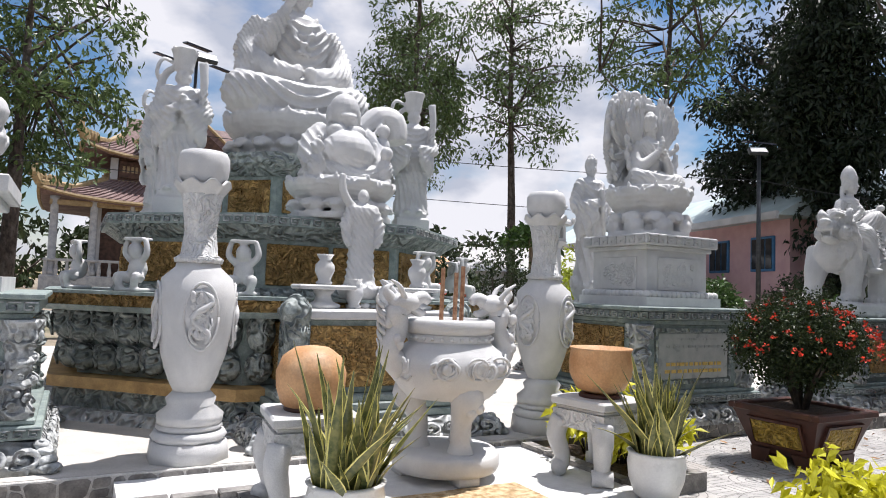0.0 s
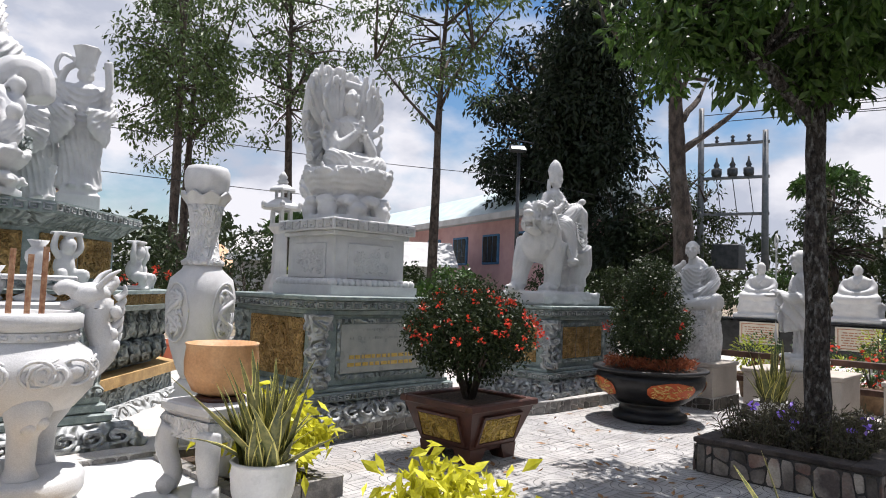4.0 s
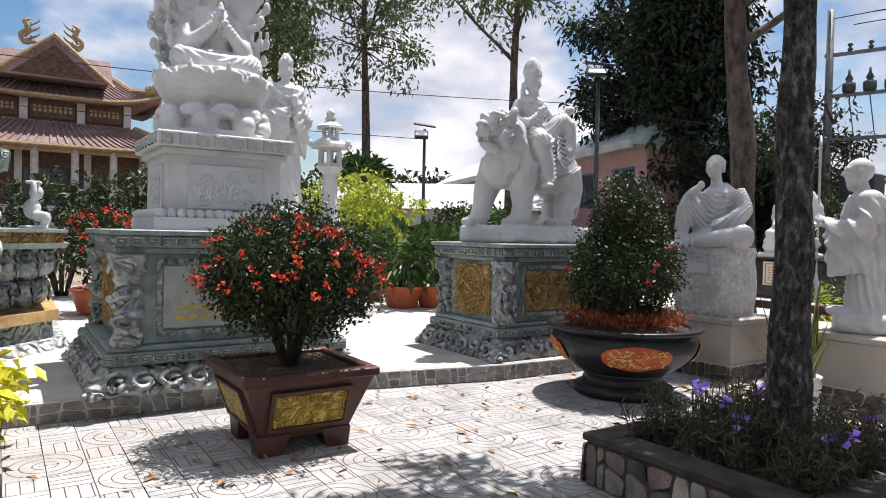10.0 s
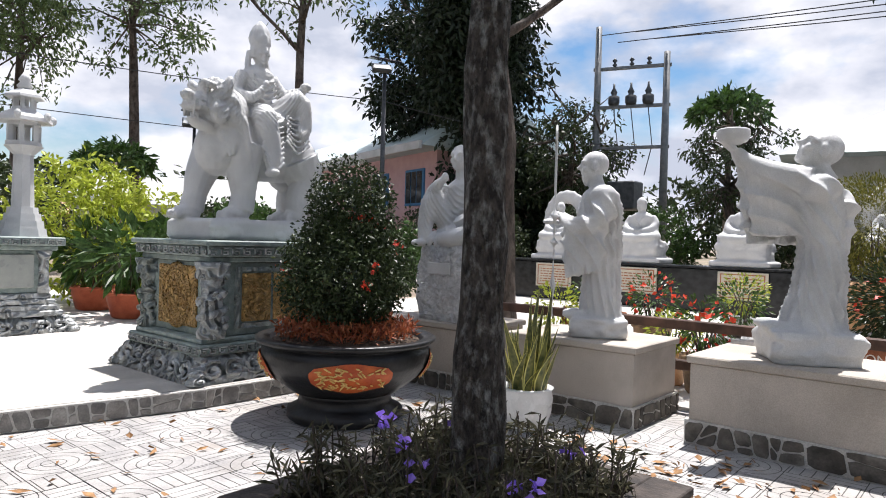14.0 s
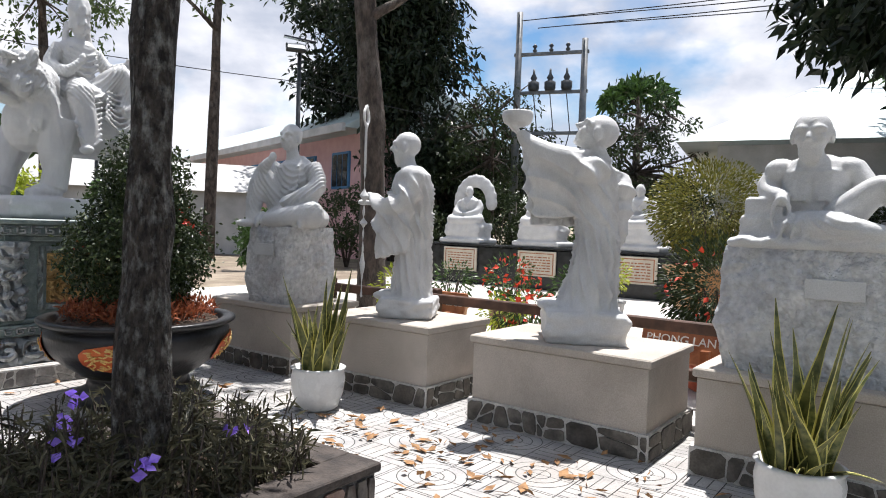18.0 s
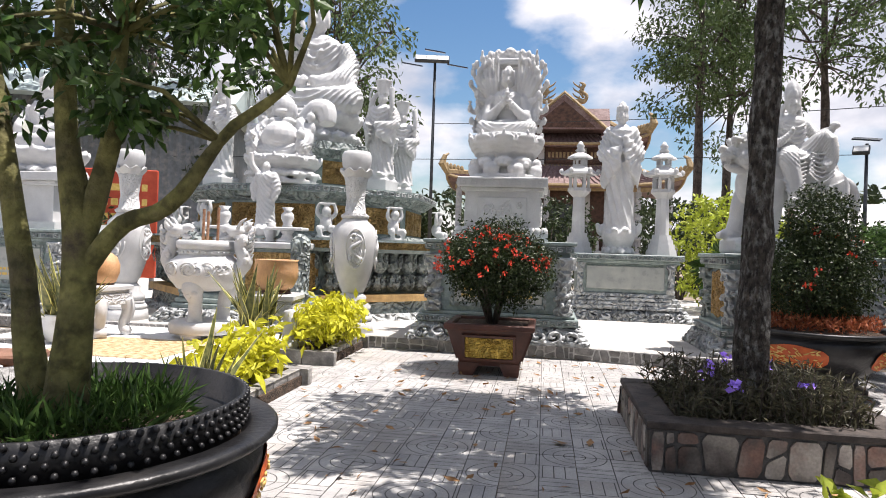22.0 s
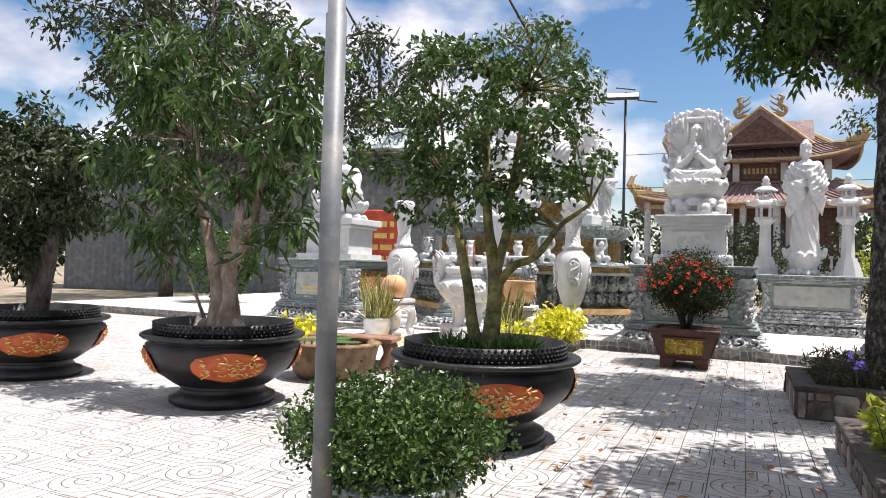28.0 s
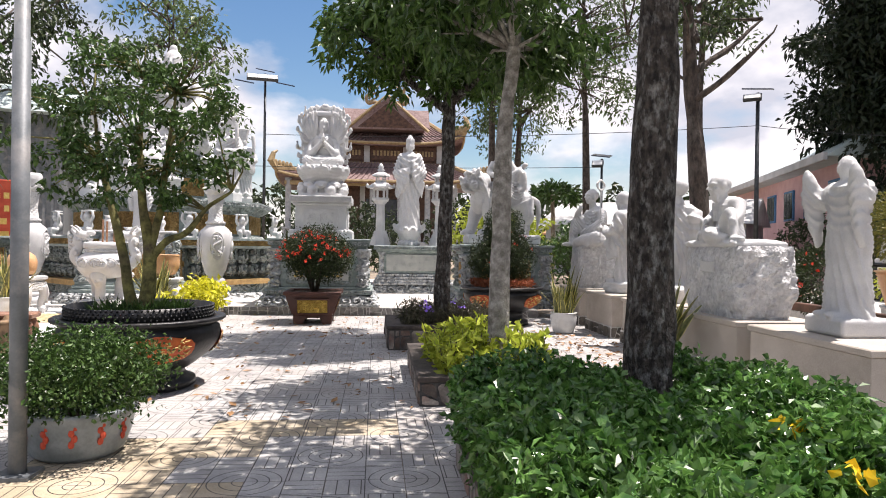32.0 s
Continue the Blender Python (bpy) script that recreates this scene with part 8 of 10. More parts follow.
kerbed_bed(3.5, 4.16, 3.35, 4.7, "kerbed bed with yellow-leaved shrubs")
kerbed_bed(3.46, 4.24, 0.95, 2.5, "kerbed bed with yellow-leaved shrubs")
kerbed_bed(0.35, 1.15, 3.0, 4.2, "kerbed bed of bare soil with thin seedlings")
for x, y, s, sd in ((3.9, 3.95, 1.0, 1), (3.86, 4.3, 0.8, 2), (3.86, 3.62, 0.75, 3), (3.88, 2.15, 0.68, 4), (3.84, 1.72, 0.62, 5), (3.88, 1.3, 0.55, 6)):
    shrub("yellow_shrub", pose(x, y, 0.08), int(520 * s), (0.36 * s, 0.36 * s, 0.22 * s), (0, 0, 0.36 * s), LEAF_YELLOW, 0.12, "bright yellow-leaved shrub in a kerbed bed", "shrub", 0.42, 60 + sd, 7, None, 0, 0.05, 0.008, 0.3, 0.5)

for x, y, s, sd in ((1.4, 1.5, 0.7, 7), (1.05, 1.42, 0.6, 8)):
    shrub("yellow_shrub", pose(x, y, 0.1), int(620 * s), (0.36 * s, 0.36 * s, 0.22 * s), (0, 0, 0.36 * s), LEAF_YELLOW, 0.11, "bright yellow-leaved shrub in a kerbed bed", "shrub", 0.42, 60 + sd, 7, None, 0, 0.05, 0.008, 0.3, 0.5)

# ---- the lotus plinth on the far side of the forecourt ----
L_C = (-0.98, 5.75)
lp = plinth("statue_plinth", *L_C, 1.52, 1.35, 0.145, 1.27, 2.0, 1.75, 0.2, "grey-green granite plinth with dragon columns and an engraved tablet")
bars(lp, -0.42, 0.42, -0.69, 2, 0.60, 0.07, 0.034, GOLD_PAINT, 13)
lped = thing("marble_pedestal", pose(*L_C, 1.27), "white marble pedestal with a flared cap", "pedestal")
b = bm_new()
prism(b, rect(-0.62, 0.62, -0.58, 0.58), 0.0, 0.1)
prism(b, rect(-0.48, 0.48, -0.44, 0.44), 0.1, 0.6)
part("die", b, MARBLE, lped)
b = bm_new()
box(b, -0.55, 0.55, -0.5, 0.5, 0.6, 0.66, 0.01)
box(b, -0.62, 0.62, -0.56, 0.56, 0.66, 0.78, 0.01)
part("cap", b, MARBLE, lped)
b = bm_new()
lotus(b, 0.54, 0.0, 0.36, 13, 2)
seated(b, 0.36, 1.05, "bun", True)
stat("seated_statue", pose(*L_C, 2.05), b, "white marble seated figure on a lotus throne", MARBLE, 0.02)

# ---- the great bonsai bowls ----
BOWLS = ((4.66, -1.05), (2.3, -1.05), (-0.12, -1.05), (-2.5, -1.05))
for i, (x, y) in enumerate(BOWLS):
    stone_bowl(pose(x, y, 0, 0, 0, (68, 84, 92, 96)[i]), 0.65, "great black stoneware bowl with orange medallions and a studded liner", True, 0.17)

branchy("bonsai_tree", pose(4.66, -1.05, 0.55), "many-stemmed bonsai tree with mossy bark and small round leaves",
        [([(-0.04, 0, 0), (-0.1, 0, 0.25), (-0.17, 0.02, 0.6), (-0.26, 0.04, 0.95), (-0.36, 0.06, 1.3), (-0.42, 0.05, 1.7)], [0.056, 0.042, 0.036, 0.03, 0.022, 0.01]),
         ([(0.03, 0, 0), (0.06, -0.02, 0.3), (0.06, 0.0, 0.62), (0.0, 0.0, 0.95), (-0.03, 0.0, 1.4), (0.0, 0.0, 2.0)], [0.07, 0.05, 0.044, 0.034, 0.024, 0.01]),
         ([(0.06, 0, 0.6), (0.13, 0.02, 0.9), (0.18, 0, 1.25), (0.24, 0.05, 1.9)], [0.036, 0.03, 0.022, 0.01]),
         ([(0.06, 0, 0.5), (0.2, 0.0, 0.66), (0.34, 0.02, 0.72), (0.5, 0.02, 0.92), (0.72, 0, 1.08)], [0.034, 0.028, 0.025, 0.02, 0.01])],
        ((-0.02, -0.1, 1.6), (0.98, 0.5, 0.84)), LEAF_MID, 0.056, 5600, BARK_MOSS, 71, 0.6, 0.3, 120, 0.11, 0.0035)
branchy("bonsai_tree", pose(2.3, -1.05, 0.55), "thick-trunked mango-like bonsai with long drooping leaves",
        [([(0, 0, 0), (0.05, 0, 0.3), (0.02, 0, 0.6), (0.08, 0.02, 0.95), (0.12, 0.02, 1.5)], [0.13, 0.075, 0.062, 0.04, 0.015]),
         ([(-0.05, 0, 0), (-0.12, 0.02, 0.35), (-0.2, 0, 0.8), (-0.3, 0.0, 1.2), (-0.4, 0.0, 1.7)], [0.1, 0.06, 0.045, 0.03, 0.012]),
         ([(0.03, 0, 0.5), (0.2, 0.05, 0.9), (0.3, 0.05, 1.4), (0.4, 0.02, 1.9)], [0.06, 0.045, 0.028, 0.012]),
         ([(0.12, 0, 0), (0.17, -0.04, 0.12), (0.26, -0.06, 0.0)], [0.05, 0.045, 0.03]),
         ([(-0.1, 0, 0.05), (-0.18, -0.04, 0.1), (-0.26, -0.05, 0.0)], [0.05, 0.045, 0.03])],
        ((-0.1, -0.14, 1.72), (1.35, 0.5, 1.15)), LEAF_MID, 0.16, 3800, BARK_TAN, 72, 0.24, 0.8, 78, 0.2, 0.005)
branchy("bonsai_tree", pose(-0.12, -1.05, 0.55), "dark bushy bonsai with several thin trunks",
        [([(0, 0, 0), (-0.06, 0, 0.5), (-0.2, 0, 1.1), (-0.3, -0.05, 1.7)], [0.1, 0.07, 0.04, 0.015]), ([(0, 0, 0), (0.12, 0, 0.5), (0.25, 0, 1.1), (0.3, -0.05, 1.8)], [0.1, 0.07, 0.04, 0.015])],
        ((0.0, -0.12, 1.35), (1.0, 0.46, 0.95)), LEAF_DEEP, 0.08, 10500, BARK_DARK, 73, 0.45, 0.4, 80, 0.22, 0.005)
branchy("bonsai_tree", pose(-2.5, -1.0, 0.55), "dark bushy bonsai in a black bowl",
        [([(0, 0, 0), (-0.06, 0, 0.5), (-0.2, 0, 1.1)], [0.1, 0.07, 0.03])],
        ((0.0, 0.0, 1.2), (0.95, 0.9, 0.7)), LEAF_DEEP, 0.1, 3500, BARK_DARK, 74, 0.45, 0.4, 60, 0.22, 0.005)
g = np.random.default_rng(77)
n = 1400
ang, rad = g.uniform(0, 2 * np.pi, n), 0.36 * np.sqrt(g.random(n))
p = np.stack([rad * np.cos(ang), rad * np.sin(ang), 0.02 + 0.02 * g.random(n)], 1)
tuft = thing("grass_tuft", pose(4.66, -1.05, 0.56), "green grass growing in the bonsai bowl", "grass", kind="stuff")
part("foliage", leaf_mesh(p, 0.16, LEAF_MID, 0.06, -1.1, seed=78), LEAF_MID, tuft)

# slim steel lamp pole
pole = thing("steel_pole", pose(4.8, -3.25, 0), "slim grey steel pole standing on the paving", "pole")
b = bm_new()
lathe(b, [(0.042, 0.02), (0.042, 2.2), (0.036, 2.2), (0.036, 6.0)], 20)
part("shaft", b, STEEL, pole, "", True)
b = bm_new()
prism(b, rect(-0.09, 0.09, -0.09, 0.09), 0, 0.02)
part("foot_plate", b, STEEL, pole)

# low glazed pot with a leafy shrub
GP = (4.93, -2.86)
gp = thing("glazed_pot", pose(*GP, 0), "low grey-blue glazed pot with red flower marks", "plant pot")
b = bm_new()
lathe(b, [(0.2, 0), (0.24, 0.03), (0.275, 0.12), (0.295, 0.22), (0.31, 0.25), (0.31, 0.27), (0.28, 0.27), (0.26, 0.2), (0.05, 0.19)], 40)
part("vessel", b, BLUE_GLAZE, gp, "", True)
for k in range(5):
    b = bm_new()
    a = radians(-130 + 28 * k)
    for q in range(4):
        ell(b, (0.286 * math.cos(a + 0.05 * (q % 2)), 0.286 * math.sin(a + 0.05 * (q % 2)), 0.12 + 0.03 * q), (0.008, 0.018, 0.022), (0, 0, math.degrees(a)), 6, 4)
    part("painted_flower", b, RED_PAINT, gp, "faded red flower mark")
shrub("potted_shrub", pose(*GP, 0.2), 13000, (0.52, 0.5, 0.24), (0, 0, 0.26), LEAF_MID, 0.03, "low spreading green shrub in the glazed pot", "shrub", 0.6, 81, 16, None, 0, 0.05, 0.006, 0.2, -0.2)

# bench and lily tub
bench = thing("carved_bench", pose(2.33, 1.0, 0.0, 0, 0, 10), "low carved reddish-brown bench", "bench")
b = bm_new()
box(b, -0.5, 0.5, -0.17, 0.17, 0.33, 0.39, 0.015)
part("seat", b, CARVE_BROWN, bench)
for k in (-1, 1):
    b = bm_new()
    tube(b, [(k * 0.38, -0.1, 0.36), (k * 0.44, -0.1, 0.22), (k * 0.36, -0.1, 0.06), (k * 0.4, -0.1, 0.0)], [0.05, 0.06, 0.05, 0.06], 8)
    tube(b, [(k * 0.38, 0.1, 0.36), (k * 0.44, 0.1, 0.22), (k * 0.36, 0.1, 0.06), (k * 0.4, 0.1, 0.0)], [0.05, 0.06, 0.05, 0.06], 8)
    part("leg", b, CARVE_BROWN, bench, "", True)
tub = thing("lily_tub", pose(2.4, 0.48, 0), "mottled brown stone tub with lily pads", "plant pot")
b = bm_new()
lathe(b, [(0.36, 0), (0.42, 0.08), (0.47, 0.32), (0.5, 0.36), (0.44, 0.38), (0.42, 0.3), (0.05, 0.29)], 32)
part("vessel", b, TUB_STONE, tub, "", True)
g2 = random.Random(4)
for k in range(16):
    a, q = g2.uniform(0, 6.28), 0.36 * math.sqrt(g2.random())
    b = bm_new()
    s = g2.uniform(0.07, 0.12)
    lathe(b, [(0.004, 0.3), (0.006, 0.38), (s, 0.39), (s, 0.394), (0.004, 0.39)], 14, q * math.cos(a), q * math.sin(a))
    part("lily_pad", b, LEAF_MID, tub)

# ---- far trees ----


def tall_tree(x, y, h, seed, r=0.2, cz=0.68, rad=(2.6, 2.6, 3.2), n=5200, leaf=None, bark=None, size=0.24, label="tall slender tree with a sparse grey-green crown", clusters=70, spread=0.75):
    g = random.Random(seed)
    top = h * 0.92
    lean = g.uniform(-0.5, 0.5)
    trunks = [([(0, 0, 0), (lean * 0.2, 0, h * 0.3), (lean * 0.5, 0.1, h * 0.55), (lean, 0, top)], [r, r * 0.8, r * 0.55, r * 0.1])]
    for k in range(7):
        a = g.uniform(0, 6.28)
        z = h * (0.46 + 0.065 * k)
        ln = rad[0] * g.uniform(0.45, 0.75)
        trunks.append(([(lean * 0.4, 0, z), (ln * 0.5 * math.cos(a), ln * 0.5 * math.sin(a), z + ln * 0.45), (ln * math.cos(a), ln * math.sin(a), z + ln * 0.9)], [r * 0.35, r * 0.22, r * 0.06]))
    return branchy("tall_tree", pose(x, y, 0), label, trunks, ((0, 0, h * cz), rad), leaf or LEAF_TREE, size, n, bark or BARK_DARK, seed, 0.4, 0.5, clusters, spread, 0.012)


tall_tree(11.99, 24.68, 17.5, 101, rad=(2.6, 2.6, 5.0), cz=0.62, n=6000)
tall_tree(16.41, 23.79, 17.0, 102, rad=(2.8, 2.8, 4.6), cz=0.66, n=5600)
tall_tree(18.47, 17.33, 15.5, 103, rad=(3.8, 3.8, 3.4), cz=0.74, n=5200)
tall_tree(13.9, 28.23, 16.5, 104, rad=(2.6, 2.6, 4.8), cz=0.62, n=5600)
tall_tree(-1.5, 20.0, 12.0, 106, n=6500, rad=(3.0, 3.0, 4.0), cz=0.6)
tall_tree(-6.5, 17.0, 11.0, 107, n=7500, rad=(3.6, 3.6, 4.2), cz=0.58, leaf=LEAF_DEEP)
tall_tree(-12.0, 14.0, 12.0, 108, n=7500, rad=(4.0, 4.0, 4.5), cz=0.58, leaf=LEAF_DEEP)
tall_tree(-9.0, 9.0, 10.5, 109, n=6500, rad=(3.2, 3.2, 3.6), cz=0.66, leaf=LEAF_DEEP)
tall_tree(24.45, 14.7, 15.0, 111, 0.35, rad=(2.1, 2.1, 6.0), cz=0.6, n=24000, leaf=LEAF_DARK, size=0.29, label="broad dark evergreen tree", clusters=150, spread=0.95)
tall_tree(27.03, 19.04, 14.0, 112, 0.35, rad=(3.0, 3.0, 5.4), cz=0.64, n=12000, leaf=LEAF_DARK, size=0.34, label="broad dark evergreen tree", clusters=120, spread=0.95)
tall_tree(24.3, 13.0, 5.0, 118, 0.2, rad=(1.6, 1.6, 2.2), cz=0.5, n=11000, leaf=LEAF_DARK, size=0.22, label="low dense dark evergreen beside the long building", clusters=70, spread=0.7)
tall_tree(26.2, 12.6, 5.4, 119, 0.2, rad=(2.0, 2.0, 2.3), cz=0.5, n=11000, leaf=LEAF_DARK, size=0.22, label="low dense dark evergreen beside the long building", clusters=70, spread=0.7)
tall_tree(12.53, 4.92, 8.5, 113, 0.2, rad=(1.9, 1.9, 1.9), cz=0.82, n=2600, leaf=LEAF_DEEP, size=0.18, label="tree with a forked dark trunk behind the row of statues", clusters=40, spread=0.5)
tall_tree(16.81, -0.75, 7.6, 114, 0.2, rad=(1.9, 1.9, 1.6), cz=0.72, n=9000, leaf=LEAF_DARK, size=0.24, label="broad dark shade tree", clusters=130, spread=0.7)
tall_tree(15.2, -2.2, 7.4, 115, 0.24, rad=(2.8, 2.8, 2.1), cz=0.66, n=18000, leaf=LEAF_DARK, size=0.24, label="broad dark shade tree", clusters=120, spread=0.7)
tall_tree(24.6, 10.9, 6.4, 116, 0.15, rad=(1.9, 1.9, 2.0), cz=0.62, n=4500, leaf=LEAF_DEEP, size=0.17, label="rounded green tree beyond the wall", clusters=60, spread=0.5)
tall_tree(22.6, 5.15, 5.1, 117, 0.12, rad=(1.4, 1.4, 1.75), cz=0.6, n=4500, leaf=LEAF_DEEP, size=0.13, label="rounded dark green tree", clusters=60, spread=0.35)
for x, y, h, sd, lf in ((9.6, 10.8, 2.6, 131, LEAF_LIME), (10.6, 11.6, 2.4, 132, LEAF_LIME), (11.6, 9.6, 2.0, 133, LEAF_MID), (6.2, 12.0, 2.6, 134, LEAF_DEEP), (5.0, 12.4, 2.3, 135, LEAF_DEEP), (9.4, 14.0, 2.8, 136, LEAF_DEEP), (13.0, 12.5, 2.0, 137, LEAF_DEEP), (-3.4, 9.5, 2.4, 138, LEAF_DEEP), (-5.5, 7.5, 2.2, 139, LEAF_MID), (13.5, 8.0, 1.6, 140, LEAF_MID), (21.4, 8.6, 2.6, 141, LEAF_DEEP), (21.3, 6.3, 2.2, 142, LEAF_MID), (21.5, 3.2, 2.4, 143, LEAF_DEEP), (21.2, 0.7, 2.7, 144, LEAF_DEEP), (20.9, -1.8, 2.5, 145, LEAF_DEEP), (13.2, -1.3, 1.7, 146, LEAF_DEEP), (14.6, -3.2, 1.9, 147, LEAF_DEEP), (20.8, 11.2, 2.4, 148, LEAF_DEEP), (20.4, 13.2, 2.6, 151, LEAF_DEEP)):
    shrub("garden_shrub", pose(x, y, 0.0), 3000, (h * 0.42, h * 0.42, h * 0.42), (0, 0, h * 0.55), lf, 0.13, "dense green garden shrub behind the stage", "shrub", 0.42, sd, 8, None, 0, 0.05, 0.03, 0.35)

# ---- the temple pavilion far behind ----
PV = (7.5, 63.2)
pav = thing("temple_pavilion", pose(*PV, 0) @ Matrix.Diagonal((1.75, 1.5, 1.57, 1)), "two-tiered temple pavilion with brown tiled roofs and upswept golden eaves", "temple")


def hip_roof(name, w, d, z0, z1, tw, td, lift, m, parent):
    """A hipped roof with upswept corners, from an eave w x d to a ridge or upper ring tw x td; tile rolls run down it."""
    bb = bm_new()
    n, rows = 16, 5

    def edge(k, t):
        a, c = (w / 2 + (tw / 2 - w / 2) * t, d / 2 + (td / 2 - d / 2) * t)
        corners = [(-a, -c), (a, -c), (a, c), (-a, c)]
        out = []
        for i in range(4):
            p, q = corners[i], corners[(i + 1) % 4]
            for j in range(n):
                s = j / n
                u = abs(2 * s - 1) ** 4
                z = z0 + (z1 - z0) * (t ** 1.25) + lift * u * (1 - t) ** 2
                out.append((p[0] + (q[0] - p[0]) * s, p[1] + (q[1] - p[1]) * s, z))
        return out
    rings = [[bb.verts.new(p) for p in edge(0, t / rows)] for t in range(rows + 1)]
    under = [bb.verts.new((p.co.x * 0.985, p.co.y * 0.985, p.co.z - 0.16)) for p in rings[0]]
    for lo, hi in zip([under] + rings, rings):
        for i in range(4 * n):
            face(bb, (lo[i], lo[(i + 1) % (4 * n)], hi[(i + 1) % (4 * n)], hi[i]))
    face(bb, rings[-1])
    face(bb, under[::-1])
    roof = part(name, bb, m, parent)
    bb = bm_new()
    for i in range(0, 4 * n):
        for s in (0.0, 0.5):
            a = [ring[i].co if ring[i].is_valid else None for ring in rings] if False else None
    bb.free()
    # tile rolls
    bb = bm_new()
    for side in range(4):
        for j in range(36):
            s = (j + 0.5) / 36
            pts = []
            for t in range(0, rows + 1, 1):
                tt = t / rows
                a, c = (w / 2 + (tw / 2 - w / 2) * tt, d / 2 + (td / 2 - d / 2) * tt)
                cs = [(-a, -c), (a, -c), (a, c), (-a, c)]
                p, q = cs[side], cs[(side + 1) % 4]
                u = abs(2 * s - 1) ** 4
                pts.append((p[0] + (q[0] - p[0]) * s, p[1] + (q[1] - p[1]) * s, z0 + (z1 - z0) * (tt ** 1.25) + lift * u * (1 - tt) ** 2 + 0.03))
            tube(bb, pts, 0.06, 4)
    part("tile_course", bb, m, roof)
    bb = bm_new()
    e = edge(0, 0.0)
    tube(bb, [(x * 1.004, y * 1.004, z - 0.02) for x, y, z in e] + [e[0]], 0.09, 5)
    for i in range(4):
        cx, cy, cz = e[i * n]
        tx, ty, tz = edge(0, 1.0)[i * n]
        tube(bb, [(tx, ty, tz + 0.05), (tx + (cx - tx) * 0.5, ty + (cy - ty) * 0.5, z0 + (z1 - z0) * 0.42 + 0.12), (cx, cy, cz + 0.12), (cx * 1.04, cy * 1.04, cz + 0.55), (cx * 1.02, cy * 1.02, cz + 1.0), (cx * 0.99, cy * 0.99, cz + 1.15)], [0.14, 0.16, 0.2, 0.2, 0.12, 0.06], 6)
        for k in range(5):
            ell(bb, (cx * (1.0 - 0.03 * k), cy * (1.0 - 0.03 * k), cz + 0.35 - 0.03 * k), (0.12, 0.12, 0.3), None, 6, 5)
    part("eave_trim", bb, ROOF_EDGE, roof, "ochre trim with dragon-tail corners")
    return roof


b = bm_new()
box(b, -5.6, 5.6, -4.6, 4.6, 0, 1.0, 0.05)
part("terrace", b, PAVILION_STONE, pav)
b = bm_new()
prism(b, rect(-3.6, 3.6, -3.2, 3.2), 1.0, 4.9)
part("hall_wall", b, DARK_WOOD, pav)
hip_roof("lower_roof", 11.6, 9.6, 4.6, 5.9, 6.6, 5.0, 0.5, ROOF_TILE, pav)
b = bm_new()
prism(b, rect(-3.1, 3.1, -2.3, 2.3), 5.8, 7.3)
part("upper_wall", b, DARK_WOOD, pav)
b = bm_new()
prism(b, rect(-3.12, 3.12, -2.42, -2.3), 5.85, 5.98)
part("lintel", b, ROOF_EDGE, pav)
for x in (-3.0, -1.1, 1.1, 3.0):
    b = bm_new()
    box(b, x - 0.16, x + 0.16, -2.44, -2.3, 5.98, 7.1, 0.02)
    part("post", b, PALE_WALL, pav, "pale post between the name boards")
for x0, x1, n in ((-2.78, -1.32, 7), (-0.88, 0.88, 8), (1.32, 2.78, 7)):
    b = bm_new()
    box(b, x0, x1, -2.4, -2.3, 6.1, 7.0, 0.02)
    sg = part("sign_board", b, DARK_WOOD, pav, "dark name board with golden letters")
    step = (x1 - x0 - 0.2) / n
    for k in range(n):
        b = bm_new()
        prism(b, rect(x0 + 0.1 + step * (k + 0.18), x0 + 0.1 + step * (k + 0.8), -2.42, -2.4), 6.4, 6.72)
        part("letter", b, ROOF_EDGE, sg)
# no real opening: a dark slab on the wall imitates the door's inner shade
b = bm_new()
prism(b, rect(-1.1, 1.1, -3.3, -3.2), 1.0, 3.6)
part("doorway", b, GLASS_AND_SHADE, pav, "dark panel coloured as the shade inside an open door")
for x in (-3.55, -1.3, 1.3, 3.55):
    b = bm_new()
    box(b, x - 0.14, x + 0.14, -3.36, -3.2, 1.0, 4.6, 0.02)
    part("door_post", b, PALE_WALL, pav)
b = bm_new()
box(b, -5.4, 5.4, -4.42, -4.18, 4.3, 4.55, 0.02)
part("eave_beam", b, ROOF_EDGE, pav)
hip_roof("upper_roof", 8.6, 6.6, 7.1, 9.0, 4.4, 0.6, 0.6, ROOF_TILE, pav)
b = bm_new()
prism(b, [(-2.5, -1.4), (2.5, -1.4), (2.5, 1.4), (-2.5, 1.4)], 8.2, 9.75, [(-2.5, -0.05), (2.5, -0.05), (2.5, 0.05), (-2.5, 0.05)])
part("gable_roof", b, ROOF_TILE, pav)
b = bm_new()
# front gable
v = [b.verts.new(p) for p in ((-2.1, -3.4, 7.9), (2.1, -3.4, 7.9), (0, -3.4, 9.9), (-2.1, 0, 7.9), (2.1, 0, 7.9), (0, 0, 9.9))]
for f in ((0, 1, 2), (3, 5, 4), (0, 2, 5, 3), (1, 4, 5, 2), (0, 3, 4, 1)):
    face(b, [v[i] for i in f])
part("front_gable", b, ROOF_TILE, pav)
b = bm_new()
tube(b, [(-2.3, -3.45, 7.8), (0, -3.45, 10.0), (2.3, -3.45, 7.8)], 0.1, 5)
part("gable_trim", b, ROOF_EDGE, pav)
b = bm_new()
v = [b.verts.new(p) for p in ((-1.6, -3.43, 8.0), (1.6, -3.43, 8.0), (0, -3.43, 9.5), (-1.6, -3.4, 8.0), (1.6, -3.4, 8.0), (0, -3.4, 9.5))]
